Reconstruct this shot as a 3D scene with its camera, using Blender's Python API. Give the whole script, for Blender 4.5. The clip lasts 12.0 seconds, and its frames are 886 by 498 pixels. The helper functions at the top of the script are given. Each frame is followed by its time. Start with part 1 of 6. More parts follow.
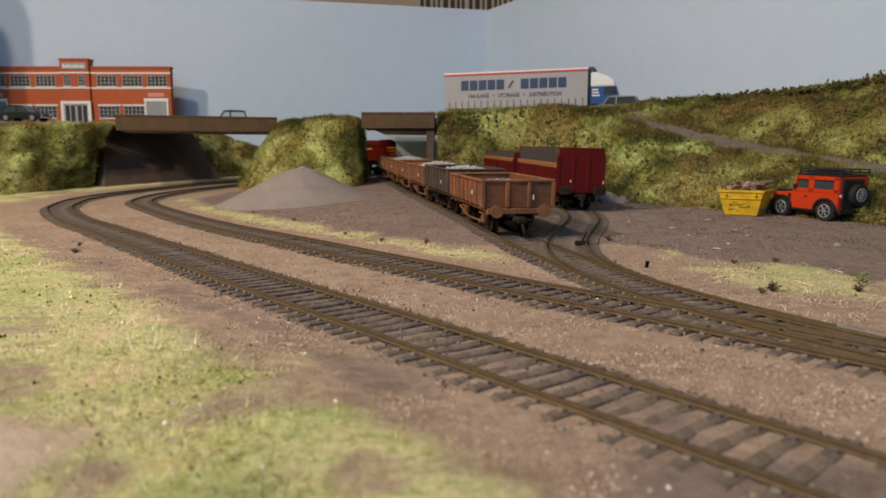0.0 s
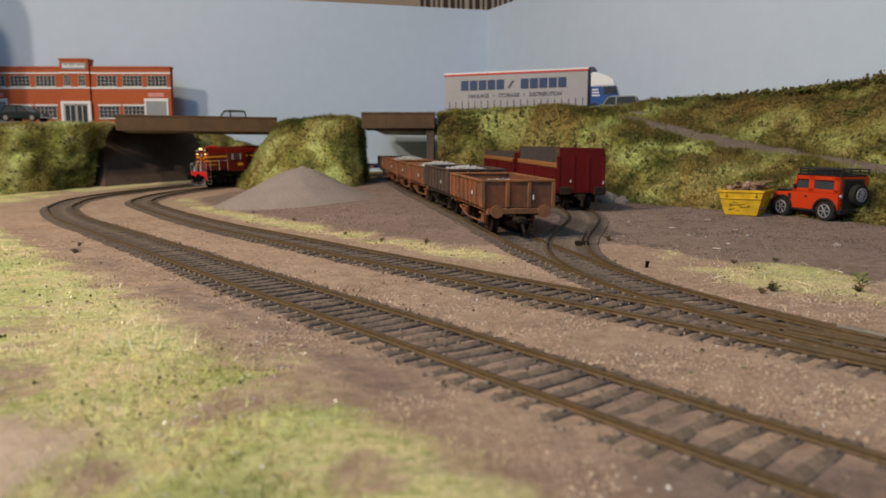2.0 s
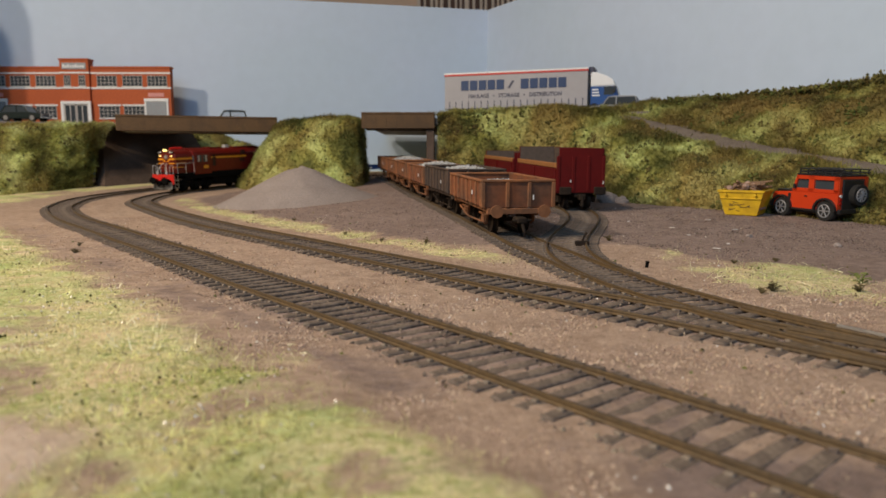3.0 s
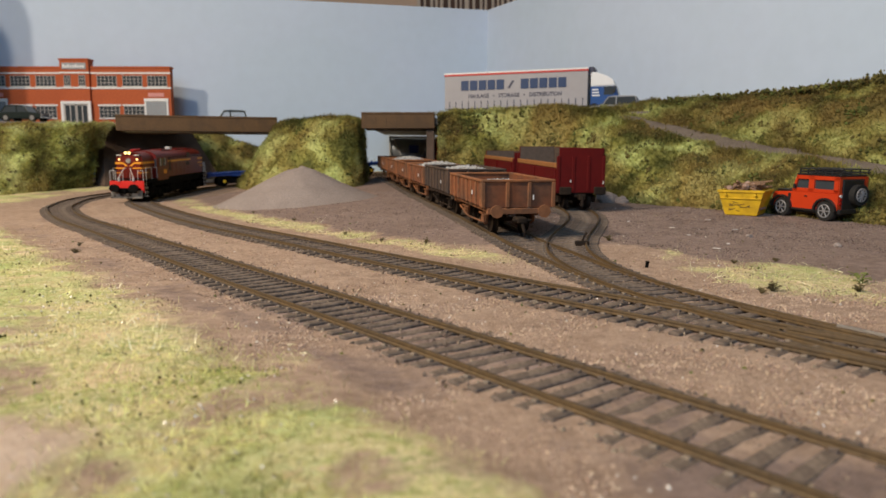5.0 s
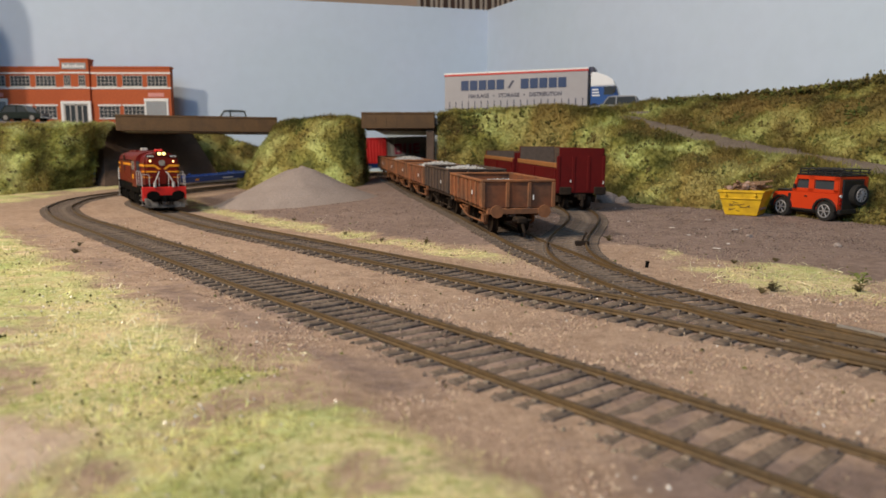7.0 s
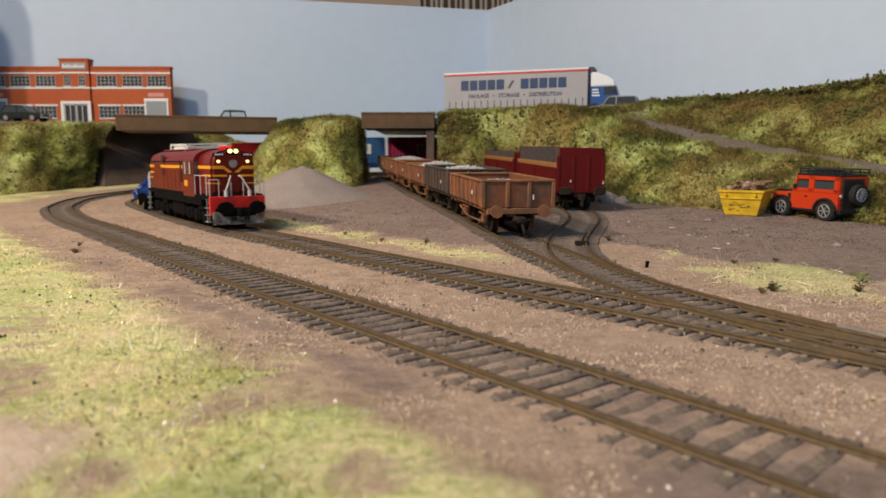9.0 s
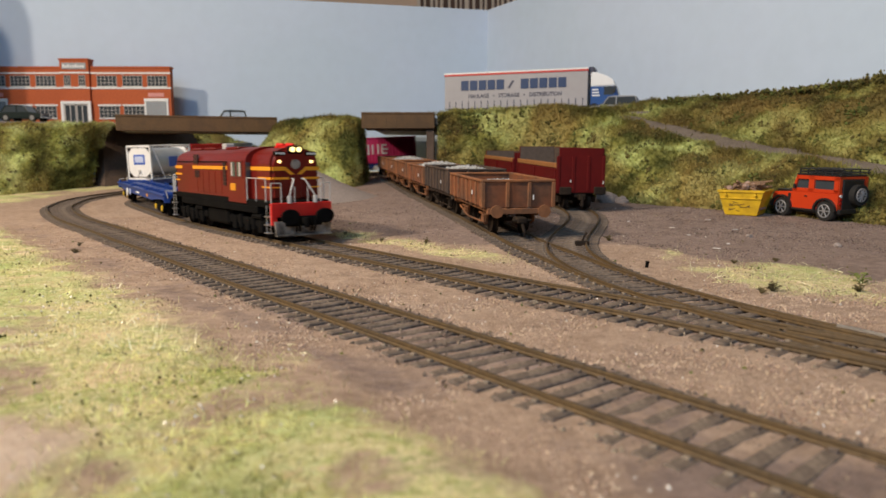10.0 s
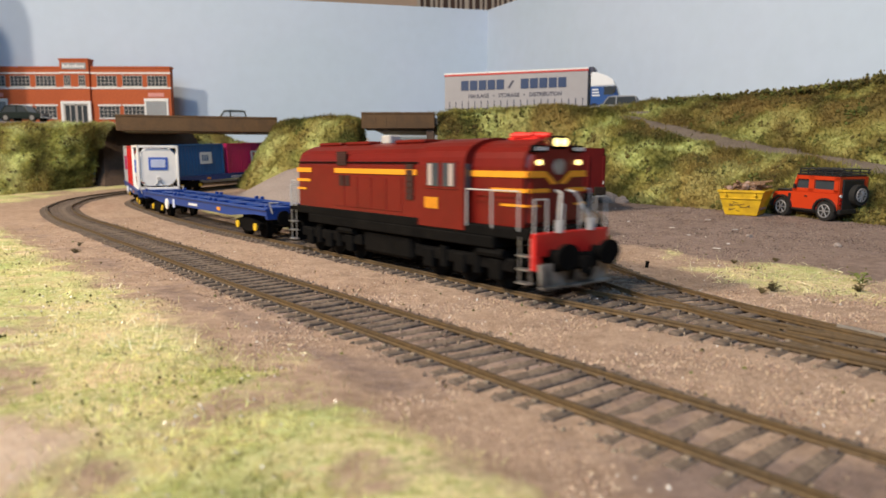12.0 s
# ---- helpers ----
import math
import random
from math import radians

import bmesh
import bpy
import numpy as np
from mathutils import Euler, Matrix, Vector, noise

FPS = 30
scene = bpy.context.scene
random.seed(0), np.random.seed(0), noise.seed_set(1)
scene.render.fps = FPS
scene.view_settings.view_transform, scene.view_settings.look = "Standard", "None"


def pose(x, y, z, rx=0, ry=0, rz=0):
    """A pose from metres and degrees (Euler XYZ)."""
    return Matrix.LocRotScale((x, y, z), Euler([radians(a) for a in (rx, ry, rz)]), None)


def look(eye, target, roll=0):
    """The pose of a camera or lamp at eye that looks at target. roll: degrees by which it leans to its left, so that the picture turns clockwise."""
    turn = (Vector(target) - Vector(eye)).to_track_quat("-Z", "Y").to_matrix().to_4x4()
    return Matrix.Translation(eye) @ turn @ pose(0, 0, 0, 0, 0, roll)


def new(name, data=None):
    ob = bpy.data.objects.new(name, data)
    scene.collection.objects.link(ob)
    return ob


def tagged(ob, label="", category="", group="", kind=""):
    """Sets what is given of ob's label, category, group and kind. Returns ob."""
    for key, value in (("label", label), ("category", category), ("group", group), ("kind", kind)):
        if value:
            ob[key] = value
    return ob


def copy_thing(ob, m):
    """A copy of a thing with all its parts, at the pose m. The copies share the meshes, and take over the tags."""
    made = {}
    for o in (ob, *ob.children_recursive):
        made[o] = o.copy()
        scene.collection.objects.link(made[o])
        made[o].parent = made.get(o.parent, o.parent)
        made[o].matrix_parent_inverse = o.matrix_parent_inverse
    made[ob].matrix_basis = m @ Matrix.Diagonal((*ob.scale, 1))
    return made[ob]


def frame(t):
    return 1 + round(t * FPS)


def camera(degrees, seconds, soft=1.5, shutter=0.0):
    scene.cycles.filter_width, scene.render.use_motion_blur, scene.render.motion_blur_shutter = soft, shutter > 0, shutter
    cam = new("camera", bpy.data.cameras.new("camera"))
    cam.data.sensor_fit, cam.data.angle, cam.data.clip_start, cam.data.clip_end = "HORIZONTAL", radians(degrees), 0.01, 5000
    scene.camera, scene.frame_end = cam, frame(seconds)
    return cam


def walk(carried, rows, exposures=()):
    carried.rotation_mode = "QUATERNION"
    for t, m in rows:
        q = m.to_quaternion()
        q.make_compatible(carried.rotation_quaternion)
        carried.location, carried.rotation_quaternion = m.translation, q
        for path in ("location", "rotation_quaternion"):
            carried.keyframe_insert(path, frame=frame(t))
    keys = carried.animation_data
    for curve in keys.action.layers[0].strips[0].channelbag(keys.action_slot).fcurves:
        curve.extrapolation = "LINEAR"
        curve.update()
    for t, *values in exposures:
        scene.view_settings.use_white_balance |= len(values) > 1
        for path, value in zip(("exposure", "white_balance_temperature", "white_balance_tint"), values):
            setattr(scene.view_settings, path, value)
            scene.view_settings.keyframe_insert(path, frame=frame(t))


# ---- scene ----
# The layout is a model railway, built at its true size: 16.5 mm gauge track. Lengths below are in millimetres; U turns them into metres.
U = 0.001
EYE = 0.038
PITCH = math.degrees(math.atan2(441 - 284, 1200))
cam = camera(66.32, 12.0, soft=1.5, shutter=0.9)
STAND = pose(0, 0, EYE, 90 - PITCH, 0, 0)
walk(cam, [(0.0, STAND), (12.0, STAND)], exposures=[(0.0, 0.03), (3.0, 0.05), (5.0, 0.24), (7.0, 0.25), (9.5, 0.30), (10.5, 0.31), (11.5, 0.46), (12.0, 0.54)])
cam.data.dof.use_dof = True
cam.data.dof.focus_distance = 0.275
cam.data.dof.aperture_fstop = 29.0

# ---------------------------------------------------------------- light
world = bpy.data.worlds.new("room_light")
scene.world = world
world.use_nodes = True
world.node_tree.nodes["Background"].inputs[0].default_value = (0.75, 0.85, 1.0, 1)
world.node_tree.nodes["Background"].inputs[1].default_value = 0.3


def area_lamp(name, eye, target, size, power, colour):
    data = bpy.data.lights.new(name, "AREA")
    data.shape, data.size, data.energy, data.color = "DISK", size, power, colour
    ob = new(name, data)
    ob.matrix_world = look(eye, target)
    return ob


# two warm room lamps, one above the other on one side, and a cool fill lamp added behind the viewer for daylight; no
# window is built
area_lamp("room_lamp", (-0.78, -0.06, 0.62), (-0.08, 0.16, 0.0), 0.08, 7.8, (1.0, 0.83, 0.64))
area_lamp("ceiling_lamp", (-0.62, -0.22, 1.06), (-0.1, 0.15, 0.0), 0.12, 9.6, (1.0, 0.82, 0.62))
area_lamp("daylight_fill", (-0.15, -0.90, 0.66), (0.0, 0.4, 0.0), 0.75, 6.5, (0.42, 0.68, 1.0))


# ---------------------------------------------------------------- geometry helpers
def sm(t):
    t = min(1.0, max(0.0, t))
    return t * t * (3 - 2 * t)


def rise(x, y):
    """Height in mm of the rail tops' surface: the baseboard climbs towards the back."""
    if y < 230:
        return 0.0
    main = 0.0 if y < 480 else (9e-5 * (y - 480) ** 2 if y < 740 else 6.08 + 0.0468 * (min(y, 1000) - 740))
    yard = 0.029 * (min(y, 1000) - 230)
    xm, xy = max(-230, 21 - 0.78 * (y - 225)), 40 - 0.2 * (y - 315)
    return main + (yard - main) * sm((x - xm) / max(20, xy - xm))


def part(name, bm, material, parent=None, label="", smooth=False):
    """Links a bmesh, in mm, as one mesh object, under a thing or part if one is given."""
    me = bpy.data.meshes.new(name)
    bmesh.ops.scale(bm, vec=(U, U, U), verts=bm.verts)
    bm.to_mesh(me)
    bm.free()
    for m in material if isinstance(material, (list, tuple)) else [material]:
        me.materials.append(m)
    if smooth:
        for p in me.polygons:
            p.use_smooth = True
    ob = new(name, me)
    if parent is not None:
        ob.parent = parent
    if label:
        ob["label"] = label
    return ob


def empty(name, x=0, y=0, z=0, rz=0, rx=0, ry=0):
    ob = new(name)
    ob.empty_display_size = 0.01
    ob.matrix_world = pose(x * U, y * U, z * U, rx, ry, rz)
    return ob


def box(bm, x0, x1, y0, y1, z0, z1, bevel=0.0, mat=0, m=None):
    """An axis-parallel block from its limits, with bevelled edges; m moves it."""
    verts = [bm.verts.new((x, y, z)) for x in (x0, x1) for y in (y0, y1) for z in (z0, z1)]
    quads = ((0, 1, 3, 2), (4, 6, 7, 5), (0, 4, 5, 1), (2, 3, 7, 6), (0, 2, 6, 4), (1, 5, 7, 3))
    faces = [bm.faces.new([verts[i] for i in q]) for q in quads]
    geo = verts
    if bevel:
        edges = list({e for f in faces for e in f.edges})
        r = bmesh.ops.bevel(bm, geom=edges, offset=bevel, segments=1, affect="EDGES", clamp_overlap=True)
        faces = list({f for f in r["faces"]} | {f for f in faces if f.is_valid})
        geo = list({v for f in faces for v in f.verts})
    for f in faces:
        f.material_index = mat
    if m is not None:
        bmesh.ops.transform(bm, matrix=m, verts=geo)
    return geo


def rod(bm, a, b, r, n=8, r2=None, mat=0):
    """A round bar from a to b."""
    a, b = Vector(a), Vector(b)
    d = b - a
    q = d.to_track_quat("Z", "Y").to_matrix()
    r2 = r if r2 is None else r2
    rings = []
    for p, rr in ((a, r), (b, r2)):
        rings.append([bm.verts.new(p + q @ Vector((rr * math.cos(k * math.tau / n), rr * math.sin(k * math.tau / n), 0))) for k in range(n)])
    out = [bm.faces.new((rings[0][k], rings[0][(k + 1) % n], rings[1][(k + 1) % n], rings[1][k])) for k in range(n)]
    out += [bm.faces.new(rings[0][::-1]), bm.faces.new(rings[1])]
    for f in out:
        f.material_index = mat
    return rings[0] + rings[1]


def prism(bm, outline, x0, x1, axis="x", mat=0):
    """A plate of that outline between x0 and x1 along an axis (outline: the two other coordinates in order)."""
    def v(u, w, x):
        return {"x": (x, u, w), "y": (u, x, w), "z": (u, w, x)}[axis]
    a = [bm.verts.new(v(u, w, x0)) for u, w in outline]
    b = [bm.verts.new(v(u, w, x1)) for u, w in outline]
    n = len(a)
    out = [bm.faces.new((a[k], a[(k + 1) % n], b[(k + 1) % n], b[k])) for k in range(n)]
    out += [bm.faces.new(a[::-1]), bm.faces.new(b)]
    for f in out:
        f.material_index = mat
    bmesh.ops.recalc_face_normals(bm, faces=out)
    return a + b


def spline(points, n=12, soften=30):
    p = np.array(points, float)
    out = []
    for i in range(len(p) - 1):
        p0, p1, p2, p3 = p[max(i - 1, 0)], p[i], p[i + 1], p[min(i + 2, len(p) - 1)]
        for k in range(n):
            t = k / n
            out.append(0.5 * (2 * p1 + (p2 - p0) * t + (2 * p0 - 5 * p1 + 4 * p2 - p3) * t * t + (3 * p1 - p0 - 3 * p2 + p3) * t ** 3))
    out = np.array(out + [p[-1]])
    for _ in range(soften):
        out[1:-1] = 0.25 * out[:-2] + 0.5 * out[1:-1] + 0.25 * out[2:]
    return out


class Path:
    """A track's centre line, by length along it."""
    def __init__(self, points, soften=30):
        self.c = spline(points, 12, soften)
        self.s = np.r_[0, np.cumsum(np.hypot(*np.diff(self.c, axis=0).T))]

    def at(self, s):
        x, y = np.interp(s, self.s, self.c[:, 0]), np.interp(s, self.s, self.c[:, 1])
        return Vector((x, y, rise(x, y)))

    def basis(self, s, ds=3.0):
        a, b = self.at(max(0, s - ds)), self.at(min(self.s[-1], s + ds))
        d = (b - a).normalized()
        return self.at(s), d, Vector((-d.y, d.x, 0)).normalized()
# ---------------------------------------------------------------- materials
def material(name, colour, rough=0.6, metal=0.0, vary=0.12, grain=400.0, bump=0.0, second=None, patch=60.0, amount=0.5, spec=0.5, bump_scale=None):
    """A surface: a base colour, broken by large patches towards a second colour and by fine grain, with relief."""
    m = bpy.data.materials.new(name)
    m.use_nodes = True
    n, l = m.node_tree.nodes, m.node_tree.links
    b = n["Principled BSDF"]
    b.inputs["Roughness"].default_value, b.inputs["Metallic"].default_value = rough, metal
    b.inputs["Specular IOR Level"].default_value = spec
    co = n.new("ShaderNodeTexCoord").outputs["Object"]
    big, fine = n.new("ShaderNodeTexNoise"), n.new("ShaderNodeTexNoise")
    big.inputs["Scale"].default_value, fine.inputs["Scale"].default_value = patch, grain
    big.inputs["Detail"].default_value, fine.inputs["Detail"].default_value = 5, 4
    l.new(co, big.inputs["Vector"])
    l.new(co, fine.inputs["Vector"])
    ramp = n.new("ShaderNodeMapRange")
    ramp.inputs[1].default_value, ramp.inputs[2].default_value = 0.42, 0.62
    ramp.inputs[4].default_value = amount if second else 0.0
    l.new(big.outputs["Fac"], ramp.inputs[0])
    mix = n.new("ShaderNodeMix")
    mix.data_type = "RGBA"
    mix.inputs["A"].default_value = (*colour, 1)
    mix.inputs["B"].default_value = (*(second or colour), 1)
    l.new(ramp.outputs[0], mix.inputs["Factor"])
    hsv = n.new("ShaderNodeHueSaturation")
    val = n.new("ShaderNodeMapRange")
    val.inputs[1].default_value, val.inputs[2].default_value = 0.3, 0.7
    val.inputs[3].default_value, val.inputs[4].default_value = 1 - vary, 1 + vary
    l.new(fine.outputs["Fac"], val.inputs[0])
    l.new(val.outputs[0], hsv.inputs["Value"])
    l.new(mix.outputs["Result"], hsv.inputs["Color"])
    l.new(hsv.outputs[0], b.inputs["Base Color"])
    if bump:
        bp = n.new("ShaderNodeBump")
        bp.inputs["Strength"].default_value, bp.inputs["Distance"].default_value = 0.8, bump * U
        l.new(fine.outputs["Fac"], bp.inputs["Height"])
        l.new(bp.outputs[0], b.inputs["Normal"])
    return m


def varied(m, amount=0.3):
    """Lets each separate piece of a mesh differ in brightness."""
    n, l = m.node_tree.nodes, m.node_tree.links
    hsv = [x for x in n if x.type == "HUE_SAT"][0]
    geo, mr = n.new("ShaderNodeNewGeometry"), n.new("ShaderNodeMapRange")
    mr.inputs[3].default_value, mr.inputs[4].default_value = 1 - amount, 1 + amount
    l.new(geo.outputs["Random Per Island"], mr.inputs[0])
    src = hsv.inputs["Value"].links[0].from_socket
    mul = n.new("ShaderNodeMath")
    mul.operation = "MULTIPLY"
    l.new(src, mul.inputs[0])
    l.new(mr.outputs[0], mul.inputs[1])
    l.new(mul.outputs[0], hsv.inputs["Value"])
    hue = n.new("ShaderNodeMapRange")
    hue.inputs[3].default_value, hue.inputs[4].default_value = 0.5 - 0.05 * amount, 0.5 + 0.05 * amount
    l.new(geo.outputs["Random Per Island"], hue.inputs[0])
    l.new(hue.outputs[0], hsv.inputs["Hue"])
    return m


def glowing(name, colour, strength):
    m = bpy.data.materials.new(name)
    m.use_nodes = True
    b = m.node_tree.nodes["Principled BSDF"]
    b.inputs["Base Color"].default_value = (*colour, 1)
    b.inputs["Emission Color"].default_value = (*colour, 1)
    b.inputs["Emission Strength"].default_value = strength
    return m


def glass(name, tint=(0.05, 0.06, 0.07)):
    return material(name, tint, 0.12, 0.0, 0.05, 100, spec=0.7)


RAIL = material("rail_brown", (0.105, 0.066, 0.028), 0.6, 0.1, 0.25, 900, 0.0, (0.07, 0.05, 0.03), 90)
# top face of the rails, a darker brown than their sides
RAIL_HEAD = material("rail_head_dark_brown", (0.055, 0.040, 0.026), 0.5, 0.2, 0.2, 900, 0.0, (0.10, 0.07, 0.038), 60)
RAIL_BRIGHT = material("rail_worn_steel", (0.42, 0.40, 0.38), 0.35, 0.9, 0.15, 700)
SLEEPER = varied(material("sleeper_grey_brown", (0.115, 0.090, 0.074), 0.85, 0, 0.3, 900, 0.2, (0.225, 0.178, 0.14), 220, spec=0.2), 0.3)
BLUE_BOARD = material("backscene_pale_blue", (0.52, 0.625, 0.785), 0.7, 0, 0.02, 60, 0.05, (0.49, 0.61, 0.745), 6, 0.6)
BROWN_BEAM = material("girder_brown", (0.095, 0.050, 0.016), 0.7, 0, 0.15, 500, 0.1, (0.055, 0.03, 0.012), 60)
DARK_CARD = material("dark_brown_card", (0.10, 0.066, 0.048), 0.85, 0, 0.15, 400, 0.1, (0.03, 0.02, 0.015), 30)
ROOM_WALL = material("room_wall_pink", (0.84, 0.64, 0.50), 0.85, 0, 0.03, 30)
# unseen walls and ceiling: darker than the back wall, to lower bounced light
ROOM_DIM = material("room_wall_dimmed", (0.26, 0.22, 0.19), 0.9, 0, 0.03, 30)
CEILING_DIM = material("ceiling_dimmed", (0.4, 0.38, 0.36), 0.9, 0, 0.02, 30)
CARPET = material("room_floor_brown", (0.2, 0.16, 0.13), 0.95, 0, 0.2, 300)
CURTAIN_PALE = material("curtain_cream", (0.82, 0.72, 0.62), 0.9, 0, 0.05, 300)
CURTAIN_DARK = material("curtain_stripe_brown", (0.13, 0.085, 0.07), 0.9, 0, 0.05, 300)
ROAD_GREY = material("road_grey_brown", (0.20, 0.17, 0.15), 0.9, 0, 0.12, 500, 0.2, (0.26, 0.22, 0.19), 40)
CINDER = material("cinder_path_brown", (0.165, 0.132, 0.105), 0.95, 0, 0.25, 600, 0.4, (0.24, 0.195, 0.155), 55)
HEAP = material("ash_heap_mauve_grey", (0.29, 0.245, 0.225), 0.95, 0, 0.22, 1100, 0.5, (0.24, 0.20, 0.185), 50)
MAROON = material("loco_maroon", (0.14, 0.0085, 0.0055), 0.36, 0, 0.08, 300, 0, (0.095, 0.006, 0.004), 40, spec=0.35)
BLACK = material("satin_black", (0.005, 0.0048, 0.0047), 0.8, 0, 0.2, 400, 0, (0.009, 0.008, 0.007), 80, spec=0.05)
YELLOW = material("lining_yellow", (0.75, 0.30, 0.015), 0.45, 0, 0.05, 300)
RED = material("beam_red", (0.62, 0.020, 0.015), 0.42, 0, 0.06, 300)
CHROME = material("bare_metal", (0.55, 0.55, 0.55), 0.3, 0.9, 0.1, 300)
GREY = material("light_grey", (0.45, 0.44, 0.43), 0.5, 0.1, 0.1, 300)
WHITE = material("white_paint", (0.78, 0.77, 0.75), 0.5, 0, 0.04, 200)
BLUE_WAGON = material("wagon_blue", (0.010, 0.045, 0.24), 0.42, 0, 0.08, 300, 0, (0.012, 0.045, 0.20), 60)
LAMP_WARM = glowing("lamp_lit_warm", (1.0, 0.74, 0.26), 2.2)
BLIND = material("blind_pale_grey", (0.42, 0.34, 0.31), 0.7, 0, 0.05, 200)
PILOT_GREY = material("pilot_dirty_grey", (0.36, 0.34, 0.31), 0.45, 0.4, 0.3, 300, 0.1, (0.05, 0.046, 0.042), 150, 1.0)
LOUVRE = material("louvre_dark_maroon", (0.028, 0.006, 0.005), 0.6, 0, 0.1, 300)
AXLE_YELLOW = material("axle_box_yellow", (0.72, 0.46, 0.02), 0.5, 0, 0.08, 300)
DARK_GLASS = glass("dark_glass")
# ---------------------------------------------------------------- tracks
MAIN = Path([(160, 38), (125, 86), (106, 110), (90, 130), (67, 158), (46, 182), (26, 204), (8, 227), (-9.5, 249), (-34.5, 279.5), (-67, 321.5),
             (-110.5, 375), (-140, 413), (-180.5, 470), (-227, 541), (-271, 607), (-284, 650), (-287, 690), (-282, 730), (-269, 766), (-250, 802),
             (-224, 840), (-187, 873), (-142, 895), (-86, 905), (-20, 908), (150, 908), (420, 908), (800, 908), (1300, 908)])
OUTER = Path([(150, -50), (111.1, 2.9), (75.1, 48.9), (51.1, 78.9), (39.1, 93.9), (19, 118.8), (-2.1, 145.7), (-17.3, 164), (-37, 188.3), (-63, 220), (-80.5, 243), (-100, 267),
              (-125, 300), (-158, 340), (-196, 389), (-252, 457), (-311, 548), (-328, 590), (-340, 625), (-345, 655), (-344, 690), (-338, 720), (-328, 750),
              (-312, 788), (-290, 834), (-258, 880), (-212, 922), (-155, 948), (-80, 960), (0, 962), (60, 962), (130, 962)])
YARD = Path([(124, 88), (108, 110), (95, 132), (82, 155), (71, 180), (62, 205), (55, 230), (49, 255), (43, 280), (37.5, 303), (33, 330), (20, 400), (6, 470), (-20, 600), (-45, 735), (-72, 870)], 12)
BAY = Path([(62, 205), (56.5, 230), (53, 252), (52, 275), (55, 300), (61, 324), (73, 362), (83, 398), (88, 440), (84, 500), (72, 590), (58, 690), (48, 760)], 12)
GAUGE, RAIL_H, RAIL_W = 16.5, 1.4, 0.62


def sweep(bm, path, offset, s0, s1, w, z0, z1, step=6.0, head=0.0):
    """A rail: foot, web and head swept along a path."""
    prof = [(-w * .75, z0), (-w * .75, z0 + .25), (-w * .3, z0 + .45), (-w * .3, z1 - .7), (-w * .55, z1 - .45), (-w * .42, z1), (w * .42, z1), (w * .55, z1 - .45), (w * .3, z1 - .7), (w * .3, z0 + .45), (w * .75, z0 + .25), (w * .75, z0)]
    rings = []
    n = max(2, int((s1 - s0) / step))
    for i in range(n + 1):
        c, d, side = path.basis(s0 + (s1 - s0) * i / n)
        rings.append([bm.verts.new(c + side * (offset + u) + Vector((0, 0, z))) for u, z in prof])
    for a, b in zip(rings, rings[1:]):
        for k in range(len(prof)):
            f = bm.faces.new((a[k], a[(k + 1) % len(prof)], b[(k + 1) % len(prof)], b[k]))
            f.material_index = 1 if k == 5 and head else 0
    bm.faces.new(rings[0])
    bm.faces.new(rings[-1][::-1])


def sleeper_mesh(length):
    bm = bmesh.new()
    box(bm, -1.45, 1.45, -length / 2, length / 2, -1.6, 0.0, 0.25)
    for s in (-1, 1):
        for o in (-1.6, 1.6):
            box(bm, -0.7, 0.7, s * 8.75 + o - 0.5, s * 8.75 + o + 0.5, -0.1, 0.55, 0.15)
    me = bpy.data.meshes.new("sleeper")
    bmesh.ops.scale(bm, vec=(U, U, U), verts=bm.verts)
    bm.to_mesh(me)
    bm.free()
    me.materials.append(SLEEPER)
    return me


SLEEPER_MESH = sleeper_mesh(28.0)


def track(name, path, s0, s1, label, rails=((-1, 0, 0), (1, 0, 0)), sleepers=(0, 1e9), pitch=5.6, near=300):
    """Track: two rails and its sleepers. rails: side, trimmed at the start, trimmed at the end."""
    root = tagged(empty(name), label, "railway track", kind="structure")
    for side, a, b in rails:
        bm = bmesh.new()
        sweep(bm, path, side * (GAUGE / 2 + RAIL_W / 2), s0 + a, s1 - b, RAIL_W, -RAIL_H, 0.0, head=1)
        part("rail", bm, [RAIL, RAIL_HEAD], root)
    rng = random.Random(name)
    s, count = max(s0, sleepers[0]), 0
    rest = bmesh.new()
    while s < min(s1, sleepers[1]):
        c, d, side = path.basis(s)
        m = Matrix.Translation((c + Vector((0, 0, -RAIL_H + 0.02 + rng.uniform(-0.35, 0.10))))) @ Matrix.Rotation(math.atan2(d.y, d.x) + rng.uniform(-.035, .035), 4, "Z") @ Matrix.Rotation(rng.uniform(-.012, .012), 4, "X")
        if count < near:
            ob = new("sleeper", SLEEPER_MESH)
            ob.parent = root
            ob.matrix_local = Matrix.Translation(m.translation * U) @ m.to_3x3().to_4x4()
        else:
            box(rest, -1.7, 1.7, -15, 15, -1.6, 0, 0, m=m)
        count += 1
        s += pitch
    if len(rest.verts):
        tagged(part("far_sleepers", rest, SLEEPER, root), kind="stuff")
    else:
        rest.free()
    return root


track("outer_track", OUTER, 0, OUTER.s[-1], "curved single railway track with brown rails on grey sleepers", near=215)
track("main_track", MAIN, 0, MAIN.s[-1], "curved railway track with rusty brown rails in sandy ballast", near=200)
track("yard_track", YARD, 0, YARD.s[-1], "siding track with rusty rails leading under the bridge", near=90)
yt = bpy.data.objects["yard_track"]
